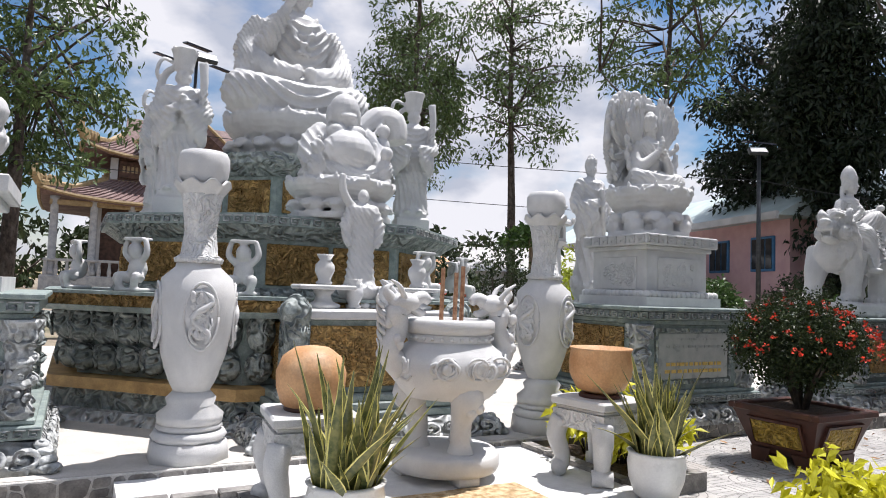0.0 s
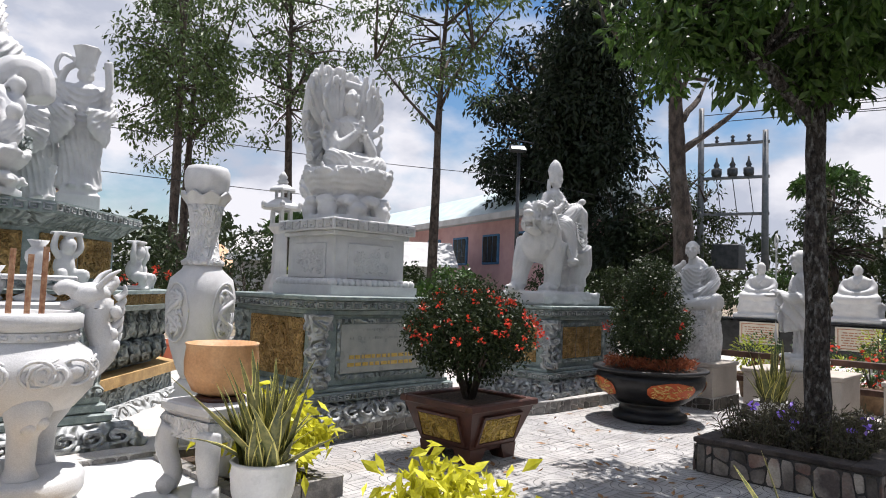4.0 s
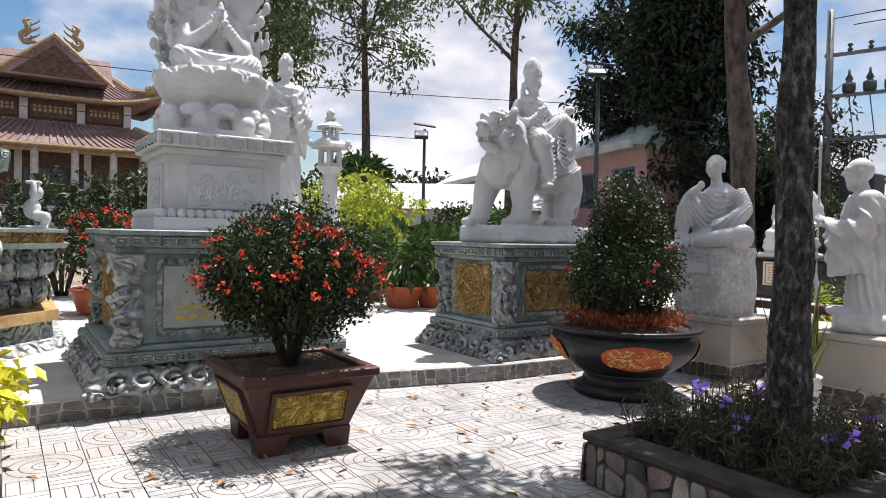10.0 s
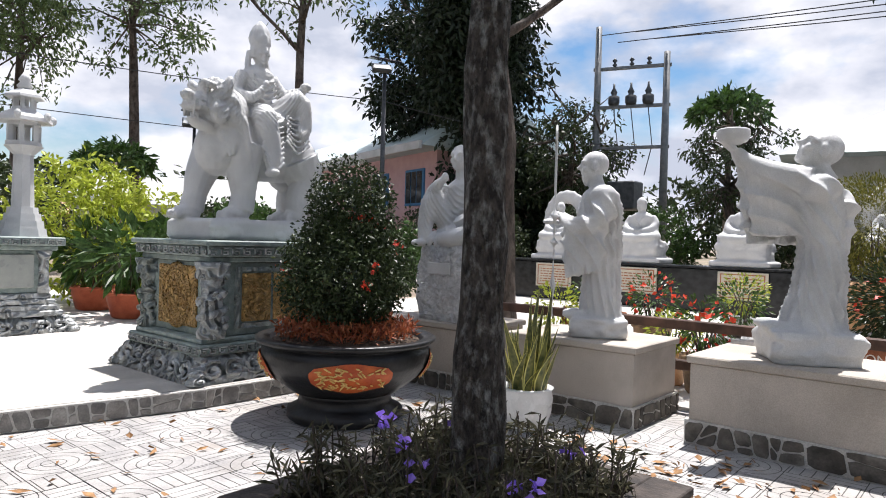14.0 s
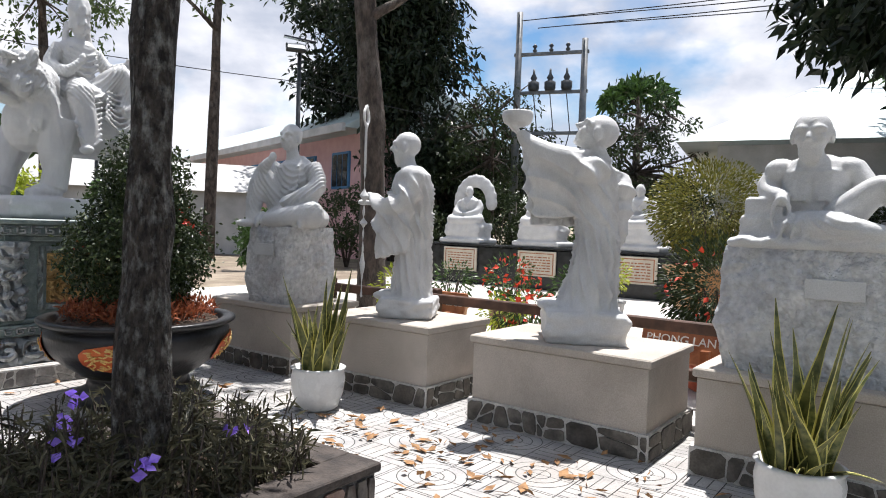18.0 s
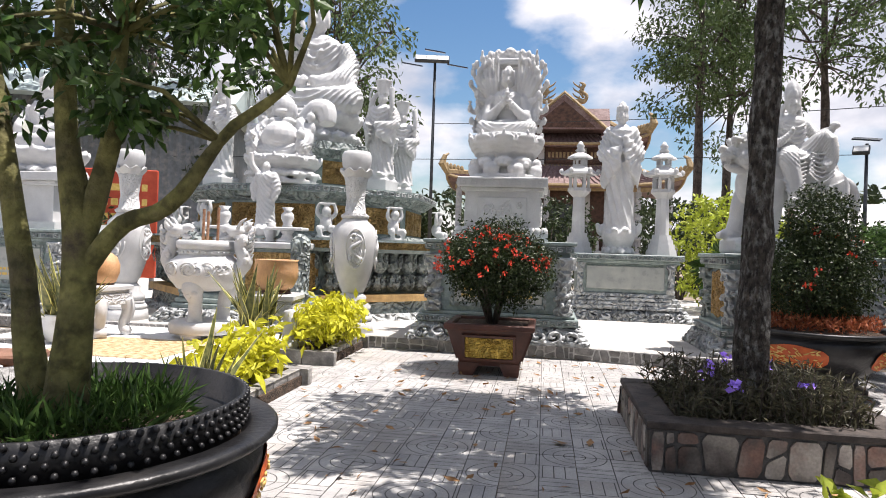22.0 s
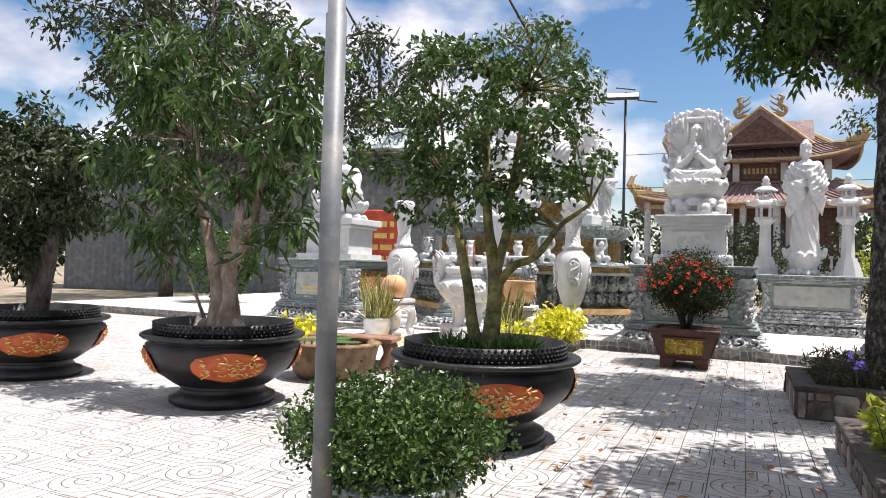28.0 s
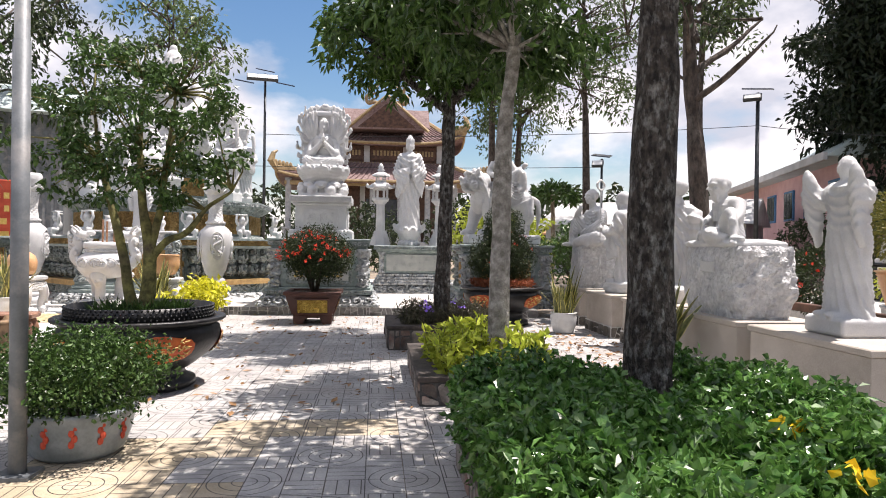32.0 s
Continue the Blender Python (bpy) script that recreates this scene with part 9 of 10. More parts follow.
for f in ((0, 1, 2), (3, 5, 4), (0, 2, 5, 3), (1, 4, 5, 2), (0, 3, 4, 1)):
    face(b, [v[i] for i in f])
part("gable_panel", b, DARK_WOOD, pav)
for x0 in (-0.75, 0.75):
    b = bm_new()
    d = 1 if x0 > 0 else -1
    tube(b, [(x0 - d * 0.5, -1.2, 9.7), (x0 - d * 0.1, -1.2, 10.0), (x0 + d * 0.3, -1.2, 9.9), (x0 + d * 0.45, -1.2, 10.3), (x0 + d * 0.15, -1.2, 10.6), (x0 + d * 0.3, -1.2, 10.95), (x0 + d * 0.05, -1.2, 11.1)], [0.08, 0.11, 0.11, 0.1, 0.1, 0.11, 0.03], 8)
    for k in range(6):
        tube(b, [(x0 + d * 0.3, -1.2, 9.85 + 0.16 * k), (x0 + d * (0.1 - 0.25 * (k % 2)), -1.2, 10.1 + 0.17 * k), (x0 + d * (0.05 - 0.35 * (k % 2)), -1.2, 10.3 + 0.17 * k)], [0.07, 0.05, 0.015], 7)
    part("ridge_dragon", b, ROOF_EDGE, pav, "ochre ridge dragon", True)
for x in (-5.2, 5.2):
    b = bm_new()
    lathe(b, [(0.3, 6.0), (0.3, 6.6), (0.22, 6.6), (0.24, 7.0), (0.16, 7.0), (0.18, 7.4), (0.1, 7.4), (0.12, 7.8), (0.03, 8.4)], 8, x * 0.6, 1)
    part("spire", b, ROOF_EDGE, pav)
for i in range(8):
    x = -5.2 + 10.4 * i / 7
    b = bm_new()
    lathe(b, [(0.22, 1.0), (0.22, 1.2), (0.16, 1.25), (0.15, 4.5), (0.2, 4.7)], 12, x, -4.3)
    part("column", b, PAVILION_STONE, pav, "", True)
for i in range(28):
    x = -5.4 + 10.8 * i / 27
    b = bm_new()
    lathe(b, [(0.07, 1.0), (0.09, 1.2), (0.05, 1.5), (0.07, 1.65)], 8, x, -4.5)
    part("baluster", b, PAVILION_STONE, pav)
b = bm_new()
box(b, -5.5, 5.5, -4.58, -4.42, 1.65, 1.78, 0.02)
part("handrail", b, PAVILION_STONE, pav)

# ---- the long pink building ----
pink = thing("long_building", pose(31.4, 27.2, 0, 0, 0, -107), "long two-storey pink building with blue shutters and a pale sheet roof", "building")
b = bm_new()
prism(b, rect(-13, 13, -4, 1.2), 0, 4.6)
part("wall", b, PINK_WALL, pink)
b = bm_new()
prism(b, rect(-13.8, 13.8, -5.2, 2.2), 4.6, 6.6, rect(-13.8, 13.8, -1.6, -1.4))
part("roof", b, SHEET_ROOF, pink)
b = bm_new()
box(b, -13.8, 13.8, -5.25, -5.1, 4.45, 4.75, 0.02)
part("fascia", b, PALE_WALL, pink)
for i in range(9):
    x = -11.5 + 23 * i / 8
    b = bm_new()
    box(b, x - 0.7, x + 0.7, -4.08, -3.99, 2.6, 4.0, 0.02)
    win = part("window", b, BLUE_WOOD, pink, "blue wooden shutters")
    b = bm_new()
    for k in range(3):
        prism(b, rect(x - 0.6 + 0.42 * k, x - 0.25 + 0.42 * k, -4.1, -4.08), 2.7, 3.9)
    part("pane", b, GLASS_AND_SHADE, win)
shed = thing("white_shed", pose(19.9, 24.37, 0, 0, 0, -38.6), "low shed with a white gable and sheet roof", "building")
b = bm_new()
prism(b, rect(-4.5, 4.5, -2.5, 2.5), 0, 2.3)
part("wall", b, PALE_WALL, shed)
b = bm_new()
prism(b, rect(-4.8, 4.8, -2.8, 2.8), 2.3, 3.5, rect(-4.8, 4.8, -0.1, 0.1))
part("roof", b, PALE_WALL, shed)

grey = thing("grey_house", pose(26.52, -1.07, 0, 0, 0, -78.6), "low house with a pale hipped sheet roof", "building")
b = bm_new()
prism(b, rect(-5, 5, -4, 4), 0, 3.3)
part("wall", b, PALE_WALL, grey)
b = bm_new()
prism(b, rect(-5.8, 5.8, -4.8, 4.8), 3.3, 5.8, rect(-1.5, 1.5, -0.2, 0.2))
part("roof", b, SHEET_ROOF, grey)
for x in (-3.0, 0.0, 3.0):
    b = bm_new()
    box(b, x - 0.7, x + 0.7, -4.06, -3.98, 1.6, 2.6, 0.02)
    part("window", b, GLASS_AND_SHADE, grey)
dark = thing("dark_shed", pose(18.09, -5.15, 0, 0, 0, -88.6), "weathered grey shed under the shade trees", "building")
b = bm_new()
prism(b, rect(-3.5, 3.5, -2, 2), 0, 2.5)
part("wall", b, GREY_WALL, dark)
b = bm_new()
prism(b, rect(-3.9, 3.9, -2.4, 2.5), 2.5, 3.3, rect(-3.9, 3.9, 1.5, 2.5))
part("roof", b, GREY_WALL, dark)

left_hall = thing("corrugated_hall", pose(-11.0, 16.5, 0, 0, 0, 18), "grey corrugated metal hall behind the trees", "building")
b = bm_new()
pts = []
for i in range(120):
    x = -7 + 14 * i / 119
    pts.append((x, -3.0 + 0.04 * (i % 2)))
prism(b, pts + [(7, 3), (-7, 3)], 0, 5.2)
part("wall", b, STEEL, left_hall)
b = bm_new()
prism(b, rect(-7.4, 7.4, -3.6, 3.6), 5.2, 6.6, rect(-7.4, 7.4, -0.2, 0.2))
part("roof", b, SHEET_ROOF, left_hall)
board = thing("red_sign_board", pose(-2.6, 9.6, 0, 0, 0, 12), "red painted sign board with faded yellow lines of writing", "sign")
b = bm_new()
box(b, -0.9, 0.9, -0.06, 0.0, 0.4, 2.6, 0.02)
part("panel", b, RED_PAINT, board)
for k in (-1, 1):
    b = bm_new()
    prism(b, rect(k * 0.8 - 0.04, k * 0.8 + 0.04, 0.0, 0.08), 0, 2.4)
    part("post", b, STEEL, board)
bars(board, -0.7, 0.7, -0.062, 5, 2.3, 0.3, 0.14, GOLD_PAINT, 21)

# ---- lamps, transformer, cables ----


def solar_lamp(m, h, label, heads=1):
    root = thing("solar_street_lamp", m, label, "street lamp", "solar street lamps")
    bb = bm_new()
    lathe(bb, [(0.06, 0), (0.05, h * 0.5), (0.04, h)], 14)
    part("pole", bb, DARK_METAL, root, "", True)
    for k in range(heads):
        a = 180 * k / max(1, heads - 1) if heads > 1 else 0
        bb = bm_new()
        box(bb, -0.33, 0.33, -0.22, 0.22, -0.02, 0.02, 0.005)
        ob = part("solar_panel", bb, SOLAR, root)
        ob.matrix_basis = pose(0.0 + (0.72 * (k - 0.5 * (heads - 1))), 0, h + 0.12 - (0.45 if heads > 1 and k != 1 else 0.0), 14, 8, 0)
        bb = bm_new()
        box(bb, -0.2, 0.2, -0.06, 0.06, -0.14, 0.14, 0.02)
        fl = part("floodlight", bb, DARK_METAL, root)
        fl.matrix_basis = pose(-0.1 + 0.35 * (k - 0.5 * (heads - 1)), -0.22, h - 0.2, -40, 0, 0)
        bb = bm_new()
        box(bb, -0.17, 0.17, -0.075, -0.06, -0.11, 0.11, 0.005)
        ob = part("lens", bb, LENS_GLASS, fl)
        bb = bm_new()
        tube(bb, [(0, 0, h - 0.25), (-0.1 + 0.35 * (k - 0.5 * (heads - 1)), -0.18, h - 0.2)], 0.02, 6)
        part("bracket", bb, DARK_METAL, root)
    return root


solar_lamp(pose(2.49, 18.2, 0, 0, 0, 10), 7.4, "tall pole with solar panels and floodlights", 3)
solar_lamp(pose(18.7, 13.57, 0, 0, 0, -35) @ Matrix.Diagonal((1.35, 1.35, 1, 1)), 6.25, "solar street lamp with one panel and floodlight", 1)
solar_lamp(pose(14.6, 16.53, 0, 0, 0, -30), 4.4, "solar street lamp with one panel and floodlight", 1)

tr = thing("transformer_frame", pose(-1.89, 0.53, -0.42) @ Matrix.Diagonal((1.336, 1.336, 1.336, 1)), "two concrete poles with cross arms, insulators and cut-outs", "power poles")
P, Q = Vector((19.75, 7.05, 0)), Vector((20.2, 5.57, 0))
for c, h in ((P, 6.4), (Q, 5.7)):
    b = bm_new()
    lathe(b, [(0.1, 0), (0.085, h * 0.6), (0.07, h)], 12, c.x, c.y)
    part("pole", b, STEEL, tr, "", True)
for z in (3.55, 4.5, 5.4):
    b = bm_new()
    d = (Q - P).normalized()
    p0, p1 = P - d * 0.1, Q + d * 0.1
    tube(b, [(p0.x, p0.y, z), (p1.x, p1.y, z)], 0.05, 4)
    part("cross_arm", b, STEEL, tr)
for i in range(3):
    c = P.lerp(Q, 0.25 + 0.25 * i)
    b = bm_new()
    lathe(b, [(0.11, 4.54), (0.13, 4.6), (0.13, 4.74), (0.05, 4.78), (0.08, 4.84), (0.03, 4.94), (0.02, 5.05)], 12, c.x, c.y)
    part("cut_out", b, DARK_METAL, tr, "", True)
    b = bm_new()
    lathe(b, [(0.02, 5.43), (0.06, 5.48), (0.02, 5.53), (0.06, 5.58), (0.01, 5.64)], 10, c.x, c.y)
    part("insulator", b, DARK_METAL, tr, "", True)
    b = bm_new()
    tube(b, [(c.x, c.y, 4.5), (c.x + 0.05, c.y - 0.1, 3.6), (c.x - 0.1, c.y, 2.9)], 0.012, 4)
    part("drop_wire", b, CABLE, tr)
b = bm_new()
box(b, 19.6, 20.1, 6.0, 6.7, 2.1, 2.75, 0.03)
part("transformer_tank", b, DARK_METAL, tr, "dark grey transformer tank")
cb = thing("overhead_cables", pose(0, 0, 0), "thin black overhead cables", "cables")


def cable(p, q, sag, r=0.012):
    p, q = Vector(p), Vector(q)
    bb = bm_new()
    tube(bb, [tuple(p.lerp(q, t / 12) - Vector((0, 0, sag * 4 * (t / 12) * (1 - t / 12)))) for t in range(13)], r, 4)
    part("cable", bb, CABLE, cb)


for k in range(4):
    cable((24.5 + 0.13 * k, 9.9 - 0.53 * k, 7.86 - 0.27 * (k % 2)), (26.0, -45.0, 8.2 - 0.5 * k), 0.9, 0.016)
cable((2.49, 18.2, 5.2), (18.7, 13.57, 5.2), 0.2)
cable((18.7, 13.57, 5.2), (25.0, 9.2, 4.4), 0.2)
cable((14.6, 16.5, 4.1), (-20, 17.5, 4.5), 0.4)

# ---- the garden behind the row of blocks ----
kerbing = thing("black_stone_wall", pose(19.2, 4.6, -0.02) @ Matrix.Diagonal((1, 1.28, 0.94, 1)), "low polished black stone wall carrying seated figures", "wall")
b = bm_new()
box(b, -0.4, 0.4, -3.4, 4.0, 0, 0.95, 0.02)
part("wall", b, BLACK_STONE, kerbing)
b = bm_new()
box(b, -0.45, 0.45, -3.45, 4.05, 0.95, 1.0, 0.01)
part("coping", b, BLACK_STONE, kerbing)
b = bm_new()
prism(b, rect(10.56, 18.7, -6, 9.8), -0.01, 0.02)
tagged(part("garden_path", b, STAGE), "pale concrete path in the garden behind the blocks", "path", kind="structure")
for i, y in enumerate((8.0, 6.0, 3.85, 1.35)):
    b = bm_new()
    box(b, -0.45, 0.45, -0.3, 0.3, 0, 0.1, 0.02)
    rock(b, 0.8, 0.55, 0.28, 40 + i, 0.1)
    seated(b, 0.36, 0.72, "bun" if i % 2 else "none", bool(i % 2))
    if i in (0, 3):
        for k in range(11):
            a = math.pi * k / 10
            ell(b, (0.36 * math.cos(a), 0.2, 0.75 + 0.42 * math.sin(a)), (0.13, 0.07, 0.13), None, 10, 6)
    ob = stat("small_seated_statue", pose(19.2, y, 0.92, 0, 0, FACE) @ Matrix.Diagonal((1.28, 1.28, 1.28, 1)), b, "small white marble seated figure on a carved rock base", MARBLE, 0.02, group="seated figures on the black wall")
    root = thing("cream_plaque", pose(18.76, y - 0.1, 0.3) @ Matrix.Diagonal((1, 1.28, 1.28, 1)), "cream framed plaque with unreadable writing", "plaque", "cream plaques on the black wall")
    b = bm_new()
    box(b, -0.02, 0.02, -0.36, 0.36, 0, 0.42, 0.006)
    part("plate", b, CREAM_SIGN, root)
    b = bm_new()
    for v0, v1, z0, z1 in ((-0.32, 0.32, 0.03, 0.045), (-0.32, 0.32, 0.375, 0.39), (-0.32, -0.305, 0.045, 0.375), (0.305, 0.32, 0.045, 0.375)):
        prism(b, rect(-0.025, -0.02, v0, v1), z0, z1)
    part("border", b, ORANGE_WOOD, root)
    g2 = random.Random(i)
    for r in range(6):
        b = bm_new()
        v = -0.26
        while v < 0.24:
            w = g2.uniform(0.03, 0.09)
            prism(b, rect(-0.024, -0.02, v, min(0.26, v + w)), 0.31 - 0.045 * r, 0.328 - 0.045 * r)
            v += w + 0.02
        part("text_line", b, ORANGE_WOOD, root)


def sign(y, words, x=11.0, w=0.6, rows=1):
    root = thing("orange_wood_sign", pose(x, y, 0.0, 0, 0, -90), "varnished orange wooden sign with carved pale letters", "sign", "orange wooden signs")
    bb = bm_new()
    box(bb, -w / 2, w / 2, -0.02, 0.02, 0.34, 0.66, 0.01)
    pl = part("board", bb, ORANGE_WOOD, root)
    pl.matrix_basis = pose(0, 0, 0, -18, 0, 0)
    for k in (-1, 1):
        bb = bm_new()
        prism(bb, rect(k * w * 0.35 - 0.03, k * w * 0.35 + 0.03, 0.0, 0.06), 0, 0.45)
        part("post", bb, ORANGE_WOOD, root)
    if not words:
        for i in range(2):
            bb = bm_new()
            x0 = -w * 0.38
            for k in range(6 - 2 * i):
                prism(bb, rect(x0, x0 + 0.05 + 0.02 * (k % 3), -0.025, -0.02), 0.52 - 0.12 * i, 0.59 - 0.12 * i)
                x0 += 0.1
            part("letters", bb, LETTER_WHITE, pl)
    for i, (txt, s) in enumerate(words):
        cu = bpy.data.curves.new("letters", "FONT")
        cu.body, cu.size, cu.extrude, cu.align_x = txt, s, 0.004, "CENTER"
        cu.materials.append(LETTER_WHITE)
        ob = new("letters", cu)
        ob.parent = pl
        ob.matrix_basis = pose(0, -0.023, 0.48 - 0.15 * i, 90, 0, 0)


sign(0.5, (("PHONG LAN", 0.09),))
sign(3.05, (), 11.3, 0.7)


def potted(name, x, y, z, r, leaf, label, seed, pot_mat, bloom=None, s=1.0, nl=500, size=0.07, tall=1.0):
    root = thing("potted_plant", pose(x, y, z), label, "potted plant")
    bb = bm_new()
    e = r * tall
    lathe(bb, [(r * 0.6, 0), (r * 0.7, 0.02), (r * 0.92, e * 0.88), (r, e * 0.9), (r, e), (r * 0.88, e), (r * 0.8, e * 0.85), (0.02, e * 0.83)], 24)
    part("pot", bb, pot_mat, root, "", True)
    p, d = ball_points(nl, (r * 1.5 * s, r * 1.5 * s, r * 1.3 * s), (0, 0, e + r * 1.4 * s), seed, 0.35)
    part("foliage", leaf_mesh(p, size, leaf, 0.4, 0.2, seed=seed, normals=d, outward=0.12), leaf, root)
    bb = bm_new()
    for i in range(6):
        a = i * 1.05
        tube(bb, [(0, 0, e * 0.8), (r * 0.7 * s * math.cos(a), r * 0.7 * s * math.sin(a), e + r * 1.5 * s)], [0.014, 0.006], 5)
    part("stem", bb, BARK_DARK, root)
    if bloom:
        p, d = ball_points(60, (r * 1.5 * s, r * 1.5 * s, r * 1.3 * s), (0, 0, e + r * 1.4 * s), seed + 1, 0.9)
        part("blossoms", leaf_mesh(p, 0.07, bloom, 0.8, 0, seed=seed), bloom, root)
    return root


for i, (x, y, r, lf, pm, bl) in enumerate(((11.2, 1.85, 0.17, LEAF_MID, TUB_STONE, BLOOM_RED), (11.4, 2.2, 0.14, LEAF_LIME, CLAY, None), (12.3, 1.9, 0.2, LEAF_MID, PAVILION_STONE, None), (12.6, 2.9, 0.2, LEAF_MID, TUB_STONE, BLOOM_RED), (12.5, 3.6, 0.18, LEAF_MID, CLAY, None), (11.2, 3.3, 0.18, LEAF_LIME, TUB_STONE, None), (14.3, 2.4, 0.2, LEAF_LIME, PAVILION_STONE, None))):
    potted("p", x, y, 0.02, r * 1.15, lf, "small shrub in a round pot on the garden path", 150 + i, pm, bl, 0.9, 420, 0.06, 1.7)
potted("p", 11.75, 0.36, 0.02, 0.36, LEAF_DEEP, "broad bush with red blossoms in a red clay bowl", 170, RED_POT, BLOOM_RED, 0.9, 5200, 0.05)
ps = thing("pot_stand", pose(13.3, 0.9, 0.02), "short grey concrete stand under the topiary pot", "stand")
b = bm_new()
lathe(b, [(0.3, 0), (0.32, 0.03), (0.24, 0.08), (0.24, 0.4), (0.32, 0.45), (0.34, 0.48)], 20)
part("column", b, PAVILION_STONE, ps, "", True)
potted("p", 13.3, 0.9, 0.5, 0.46, LEAF_GOLD, "rounded golden-green topiary in a clay pot", 171, CLAY, None, 0.9, 9000, 0.045)
for i, (x, y) in enumerate(((9.42, 8.72), (9.45, 9.95), (9.95, 8.6))):
    potted("p", x, y, 0.145, 0.34, LEAF_MID, "large-leaved plant in a red clay pot", 180 + i, RED_POT, None, 1.0, 240, 0.26)

rail = thing("low_timber_rail", pose(0, 0, 0), "low dark rail behind the plaster blocks", "rail")
for z in (0.3, 0.62):
    b = bm_new()
    box(b, 10.62, 10.68, -5.5, 4.3, z, z + 0.08, 0.008)
    part("beam", b, DARK_WOOD, rail)
for k in range(8):
    b = bm_new()
    y = -5.3 + 1.3 * k
    box(b, 10.68, 10.76, y - 0.04, y + 0.04, 0, 0.74, 0.008)
    part("post", b, DARK_WOOD, rail)

# far conical-roofed hut
hut = thing("round_hut", pose(18.6, 34.0, 0), "small hut with an orange conical tiled roof", "hut")
b = bm_new()
lathe(b, [(1.1, 0), (1.1, 2.0)], 12)
part("wall", b, DARK_WOOD, hut)
b = bm_new()
lathe(b, [(1.7, 2.0), (1.75, 2.1), (1.1, 2.6), (0.5, 3.05), (0.06, 3.4)], 16, 0, 0, 16, 0.03)
part("roof", b, CLAY, hut, "orange conical roof")

# palm-like papaya trees
for x, y, h, sd in ((23.5, 5.6, 4.95, 3), (22.0, -0.9, 4.9, 4), (13.2, 18.0, 3.2, 5)):
    root = thing("papaya_tree", pose(x, y, 0), "papaya tree with a bare trunk and a tuft of broad leaves", "tree")
    b = bm_new()
    tube(b, [(0, 0, 0), (0.05, 0, h * 0.5), (0, 0, h)], [0.12, 0.09, 0.07], 8)
    part("trunk", b, BARK_TAN, root, "", True)
    g2 = np.random.default_rng(sd)
    n = 900
    a = g2.uniform(0, 2 * np.pi, n)
    q = 1.0 * np.sqrt(g2.random(n))
    p = np.stack([q * np.cos(a), q * np.sin(a), h + 0.35 - 0.55 * q ** 2 + g2.normal(size=n) * 0.08], 1)
    part("crown", leaf_mesh(p, 0.3, LEAF_MID, 0.35, 0.2, seed=sd), LEAF_MID, root)
# distant wood line
for i in range(26):
    a = radians(-75 + 190 * i / 25)
    x, y = 5 + 98 * math.sin(a), 98 * math.cos(a)
    shrub("distant_trees", pose(x, y, 0), 1300, (9.5, 9.5, 5.0), (0, 0, 5.2), LEAF_DEEP, 1.2, "distant line of green trees", "trees", 0.5, 300 + i, 4, None, 0, 0.05, 0.25, 0.5)

# ---- fallen leaves ----
root = thing("fallen_leaves", pose(0, 0, 0), "scattered dry brown leaves on the paving", "leaves", kind="stuff")
g = np.random.default_rng(3)
n = 420
p = np.stack([g.uniform(4.3, 9.3, n), g.uniform(-2.2, 4.6, n), np.full(n, 0.012)], 1)
k = 170
p = np.concatenate([p, np.stack([g.normal(9.0, 0.3, k), g.normal(0.9, 0.8, k), np.full(k, 0.016)], 1)])
lm = leaf_mesh(p, 0.1, DRY_LEAF, 0.45, 0.0, seed=9)
co = np.zeros(len(lm.vertices) * 3)
lm.vertices.foreach_get("co", co)
co = co.reshape(-1, 3)
co[:, 2] = 0.008 + np.clip(np.abs(co[:, 2] - 0.012) * 0.35, 0, 0.03)
lm.vertices.foreach_set("co", co.ravel())
part("leaf_litter", lm, DRY_LEAF, root)

# ---- kerb of the stage and the paving, last ----
for i, (p, q) in enumerate(zip(STAGE_POLY[:4], STAGE_POLY[1:5])):
    crazy_strip(stage, p, q, 0.143, KERB_STONE, 0.03, i)

S = 0.4
paving = thing("paving", pose(0, 0, 0), "pale pressed cement tiles with interlocking arcs", "paving", kind="structure")


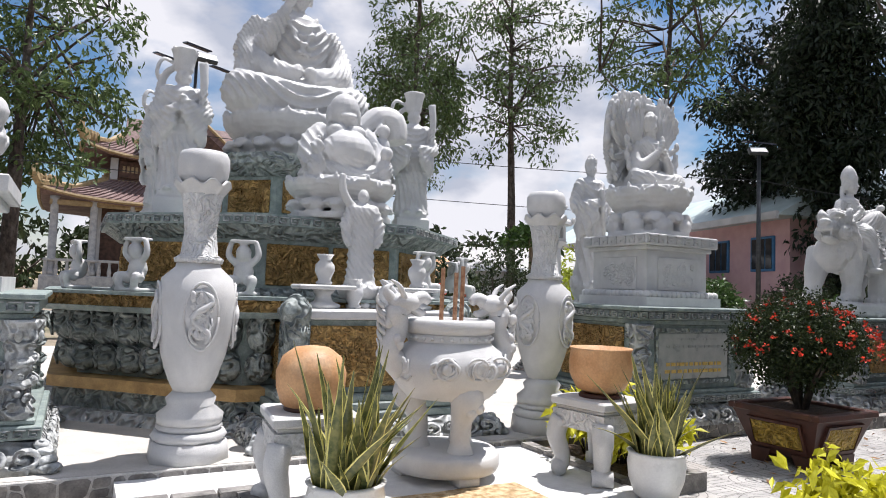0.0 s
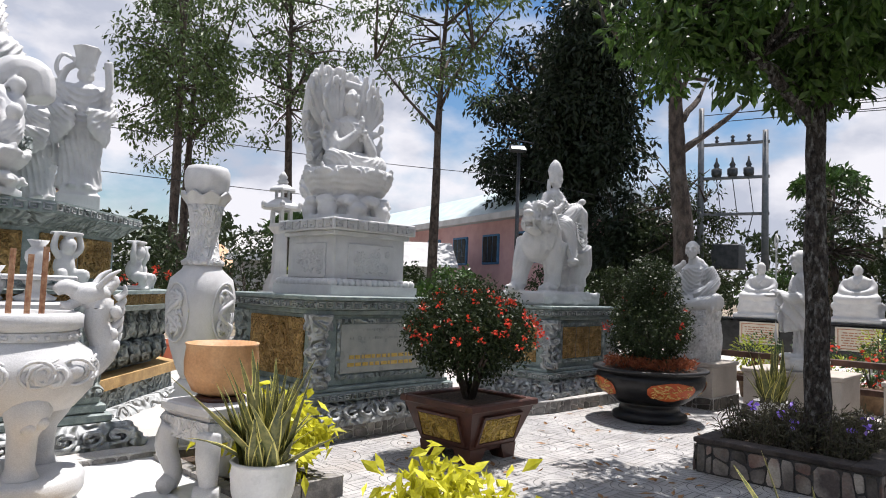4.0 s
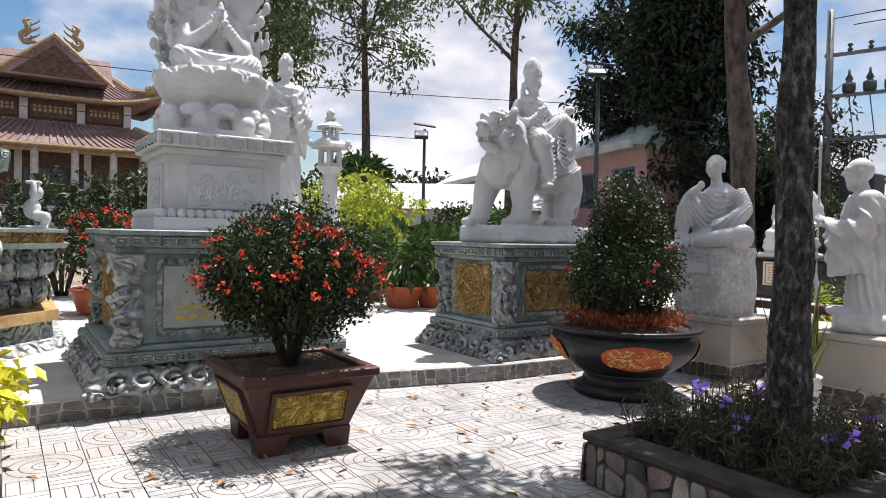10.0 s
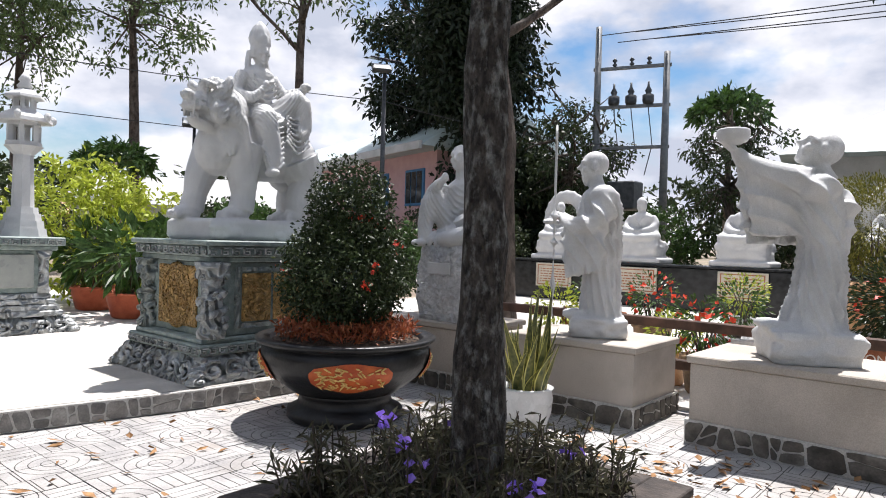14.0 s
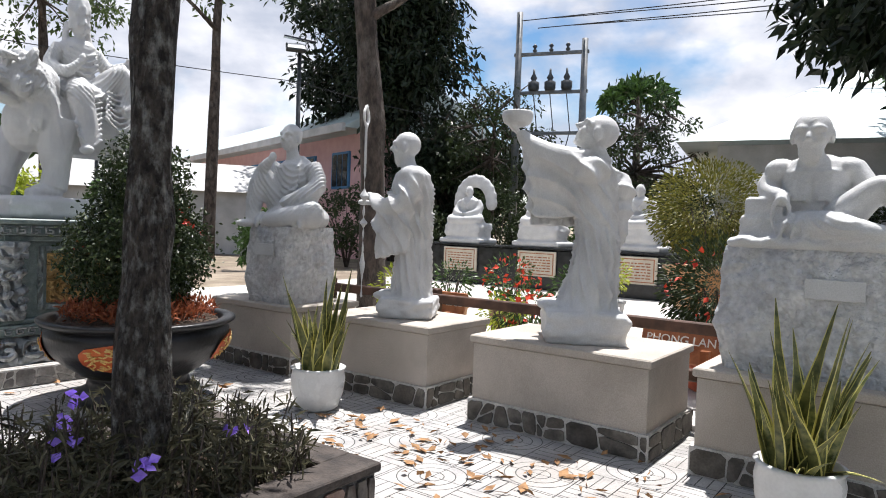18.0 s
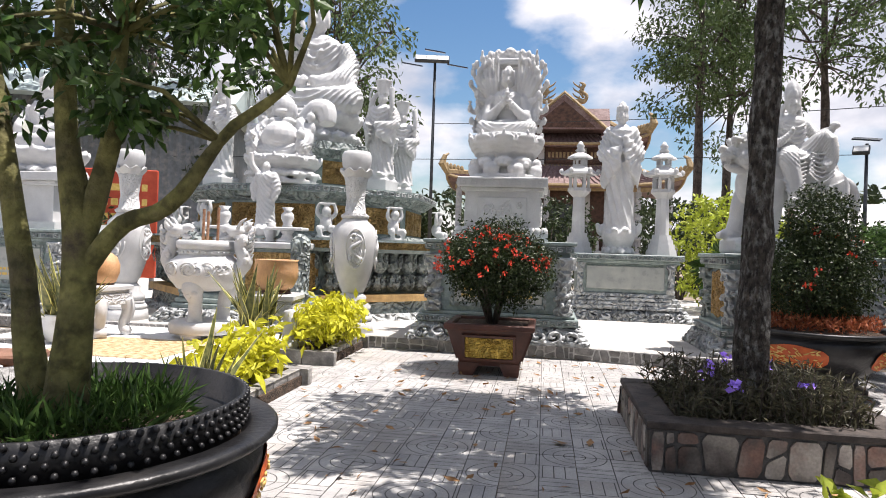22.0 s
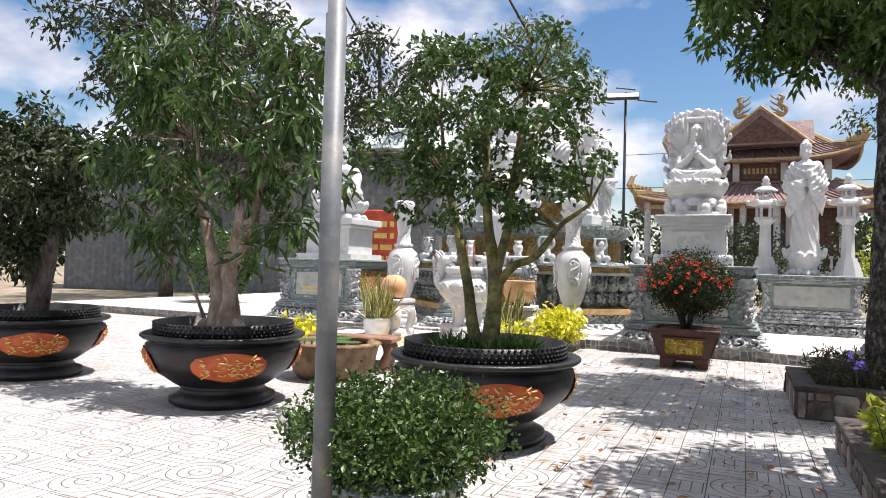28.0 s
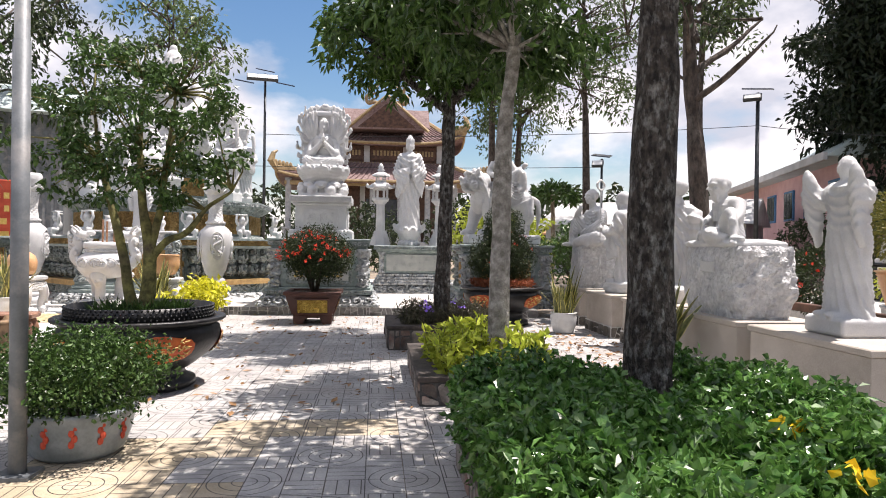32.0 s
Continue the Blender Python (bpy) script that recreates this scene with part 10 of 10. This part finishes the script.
def tile_faces(bb, ox, oy):
    """Raised pieces of one tile: quarter rings round two corners, bars between, thin grooves left open."""
    z1 = 0.0
    gp = 0.0028
    half = S / 2

    def quads(lo, hi):
        for i in range(len(lo) - 1):
            face(bb, [bb.verts.new((ox + x, oy + y, z1)) for x, y in (lo[i], hi[i], hi[i + 1], lo[i + 1])])
    rr = (0.004, 0.062, 0.122)
    for (cx, cy), a0 in (((0, 0), 0.0), ((S, S), math.pi)):
        n = 8
        ang = [a0 + math.pi / 2 * i / n for i in range(n + 1)]
        e = 0.002

        def at(r, a):
            c, s_ = math.cos(a), math.sin(a)
            sx, sy = (1, 1) if a0 == 0 else (-1, -1)
            return (cx + sx * max(e, abs(r * c)), cy + sy * max(e, abs(r * s_)))
        for q in range(3):
            r0 = rr[q] + gp
            if q < 2:
                quads([at(r0, a) for a in ang], [at(rr[q + 1] - gp, a) for a in ang])
            else:
                r2 = 0.182
                quads([at(r0, a) for a in ang], [at(r2 - gp, a) for a in ang])
                quads([at(r2 + gp, a) for a in ang], [at(max(r2 + gp, (half - gp) / max(abs(math.cos(a)), abs(math.sin(a)))), a) for a in ang])
    for x0, x1, y0, y1, up in ((half, S, 0, half, True), (0, half, half, S, False)):
        cuts = (0, 0.062, 0.122, 0.182, half)
        for u0, u1 in zip(cuts, cuts[1:]):
            if up:
                xa, xb, ya, yb = S - u1, S - u0, y0, y1
            else:
                xa, xb, ya, yb = u0, u1, y0, y1
            xa, xb, ya, yb = xa + gp, xb - gp, ya + gp, yb - gp
            face(bb, [bb.verts.new((ox + x, oy + y, z1)) for x, y in ((xa, ya), (xb, ya), (xb, yb), (xa, yb))])


near = (4.4, 8.0, -1.2, 4.4)
tb = bm_new()
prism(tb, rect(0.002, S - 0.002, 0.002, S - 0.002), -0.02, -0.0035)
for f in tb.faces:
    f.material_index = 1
tile_faces(tb, 0, 0)
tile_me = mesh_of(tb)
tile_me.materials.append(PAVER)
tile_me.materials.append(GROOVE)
count = 0
cells = []
for i in range(-40, 27):
    for j in range(-25, 15):
        x, y = 4.35 + i * S, -1.0 + j * S
        if y > 5.1 or x > 10.4 or (x < 0.3 and y > 4.6) or x < -9.5:
            continue
        if 0.4 < x < 2.9 and 2.0 < y < 4.6:
            continue
        cells.append((i, j, x, y))
vs, fs, mi = [], [], []
src_v = [tuple(v.co) for v in tile_me.vertices]
src_f = [(tuple(p.vertices), p.material_index) for p in tile_me.polygons]
for i, j, x, y in cells:
    turn = (i + j) % 2
    if near[0] <= x < near[1] and near[2] <= y < near[3] and count < 126:
        ob = part("tile", tile_me, None, paving)
        ob.matrix_basis = pose(x + (S if turn else 0), y, RNG.uniform(-0.002, 0.001), 0, 0, 90 if turn else 0)
        count += 1
        continue
    base = len(vs)
    for vx, vy, vz in src_v:
        if turn:
            vx, vy = S - vy, vx
        vs.append((x + vx, y + vy, vz))
    warm = y < -2.5 + 0.3 * math.sin(x * 2.3) and y > -7.0 and 4.55 < x < 6.1 + 0.7 * math.sin(y * 2.6 + 1.0)
    for f, k in src_f:
        fs.append([base + q for q in f])
        mi.append(2 if warm and k == 0 else k)
me = bpy.data.meshes.new("tiles")
me.from_pydata(vs, [], fs)
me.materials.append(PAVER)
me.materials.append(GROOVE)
me.materials.append(OCHRE_PAVER)
me.polygons.foreach_set("material_index", mi)
ob = part("far_tiles", me, None, paving)
ob["kind"] = "stuff"
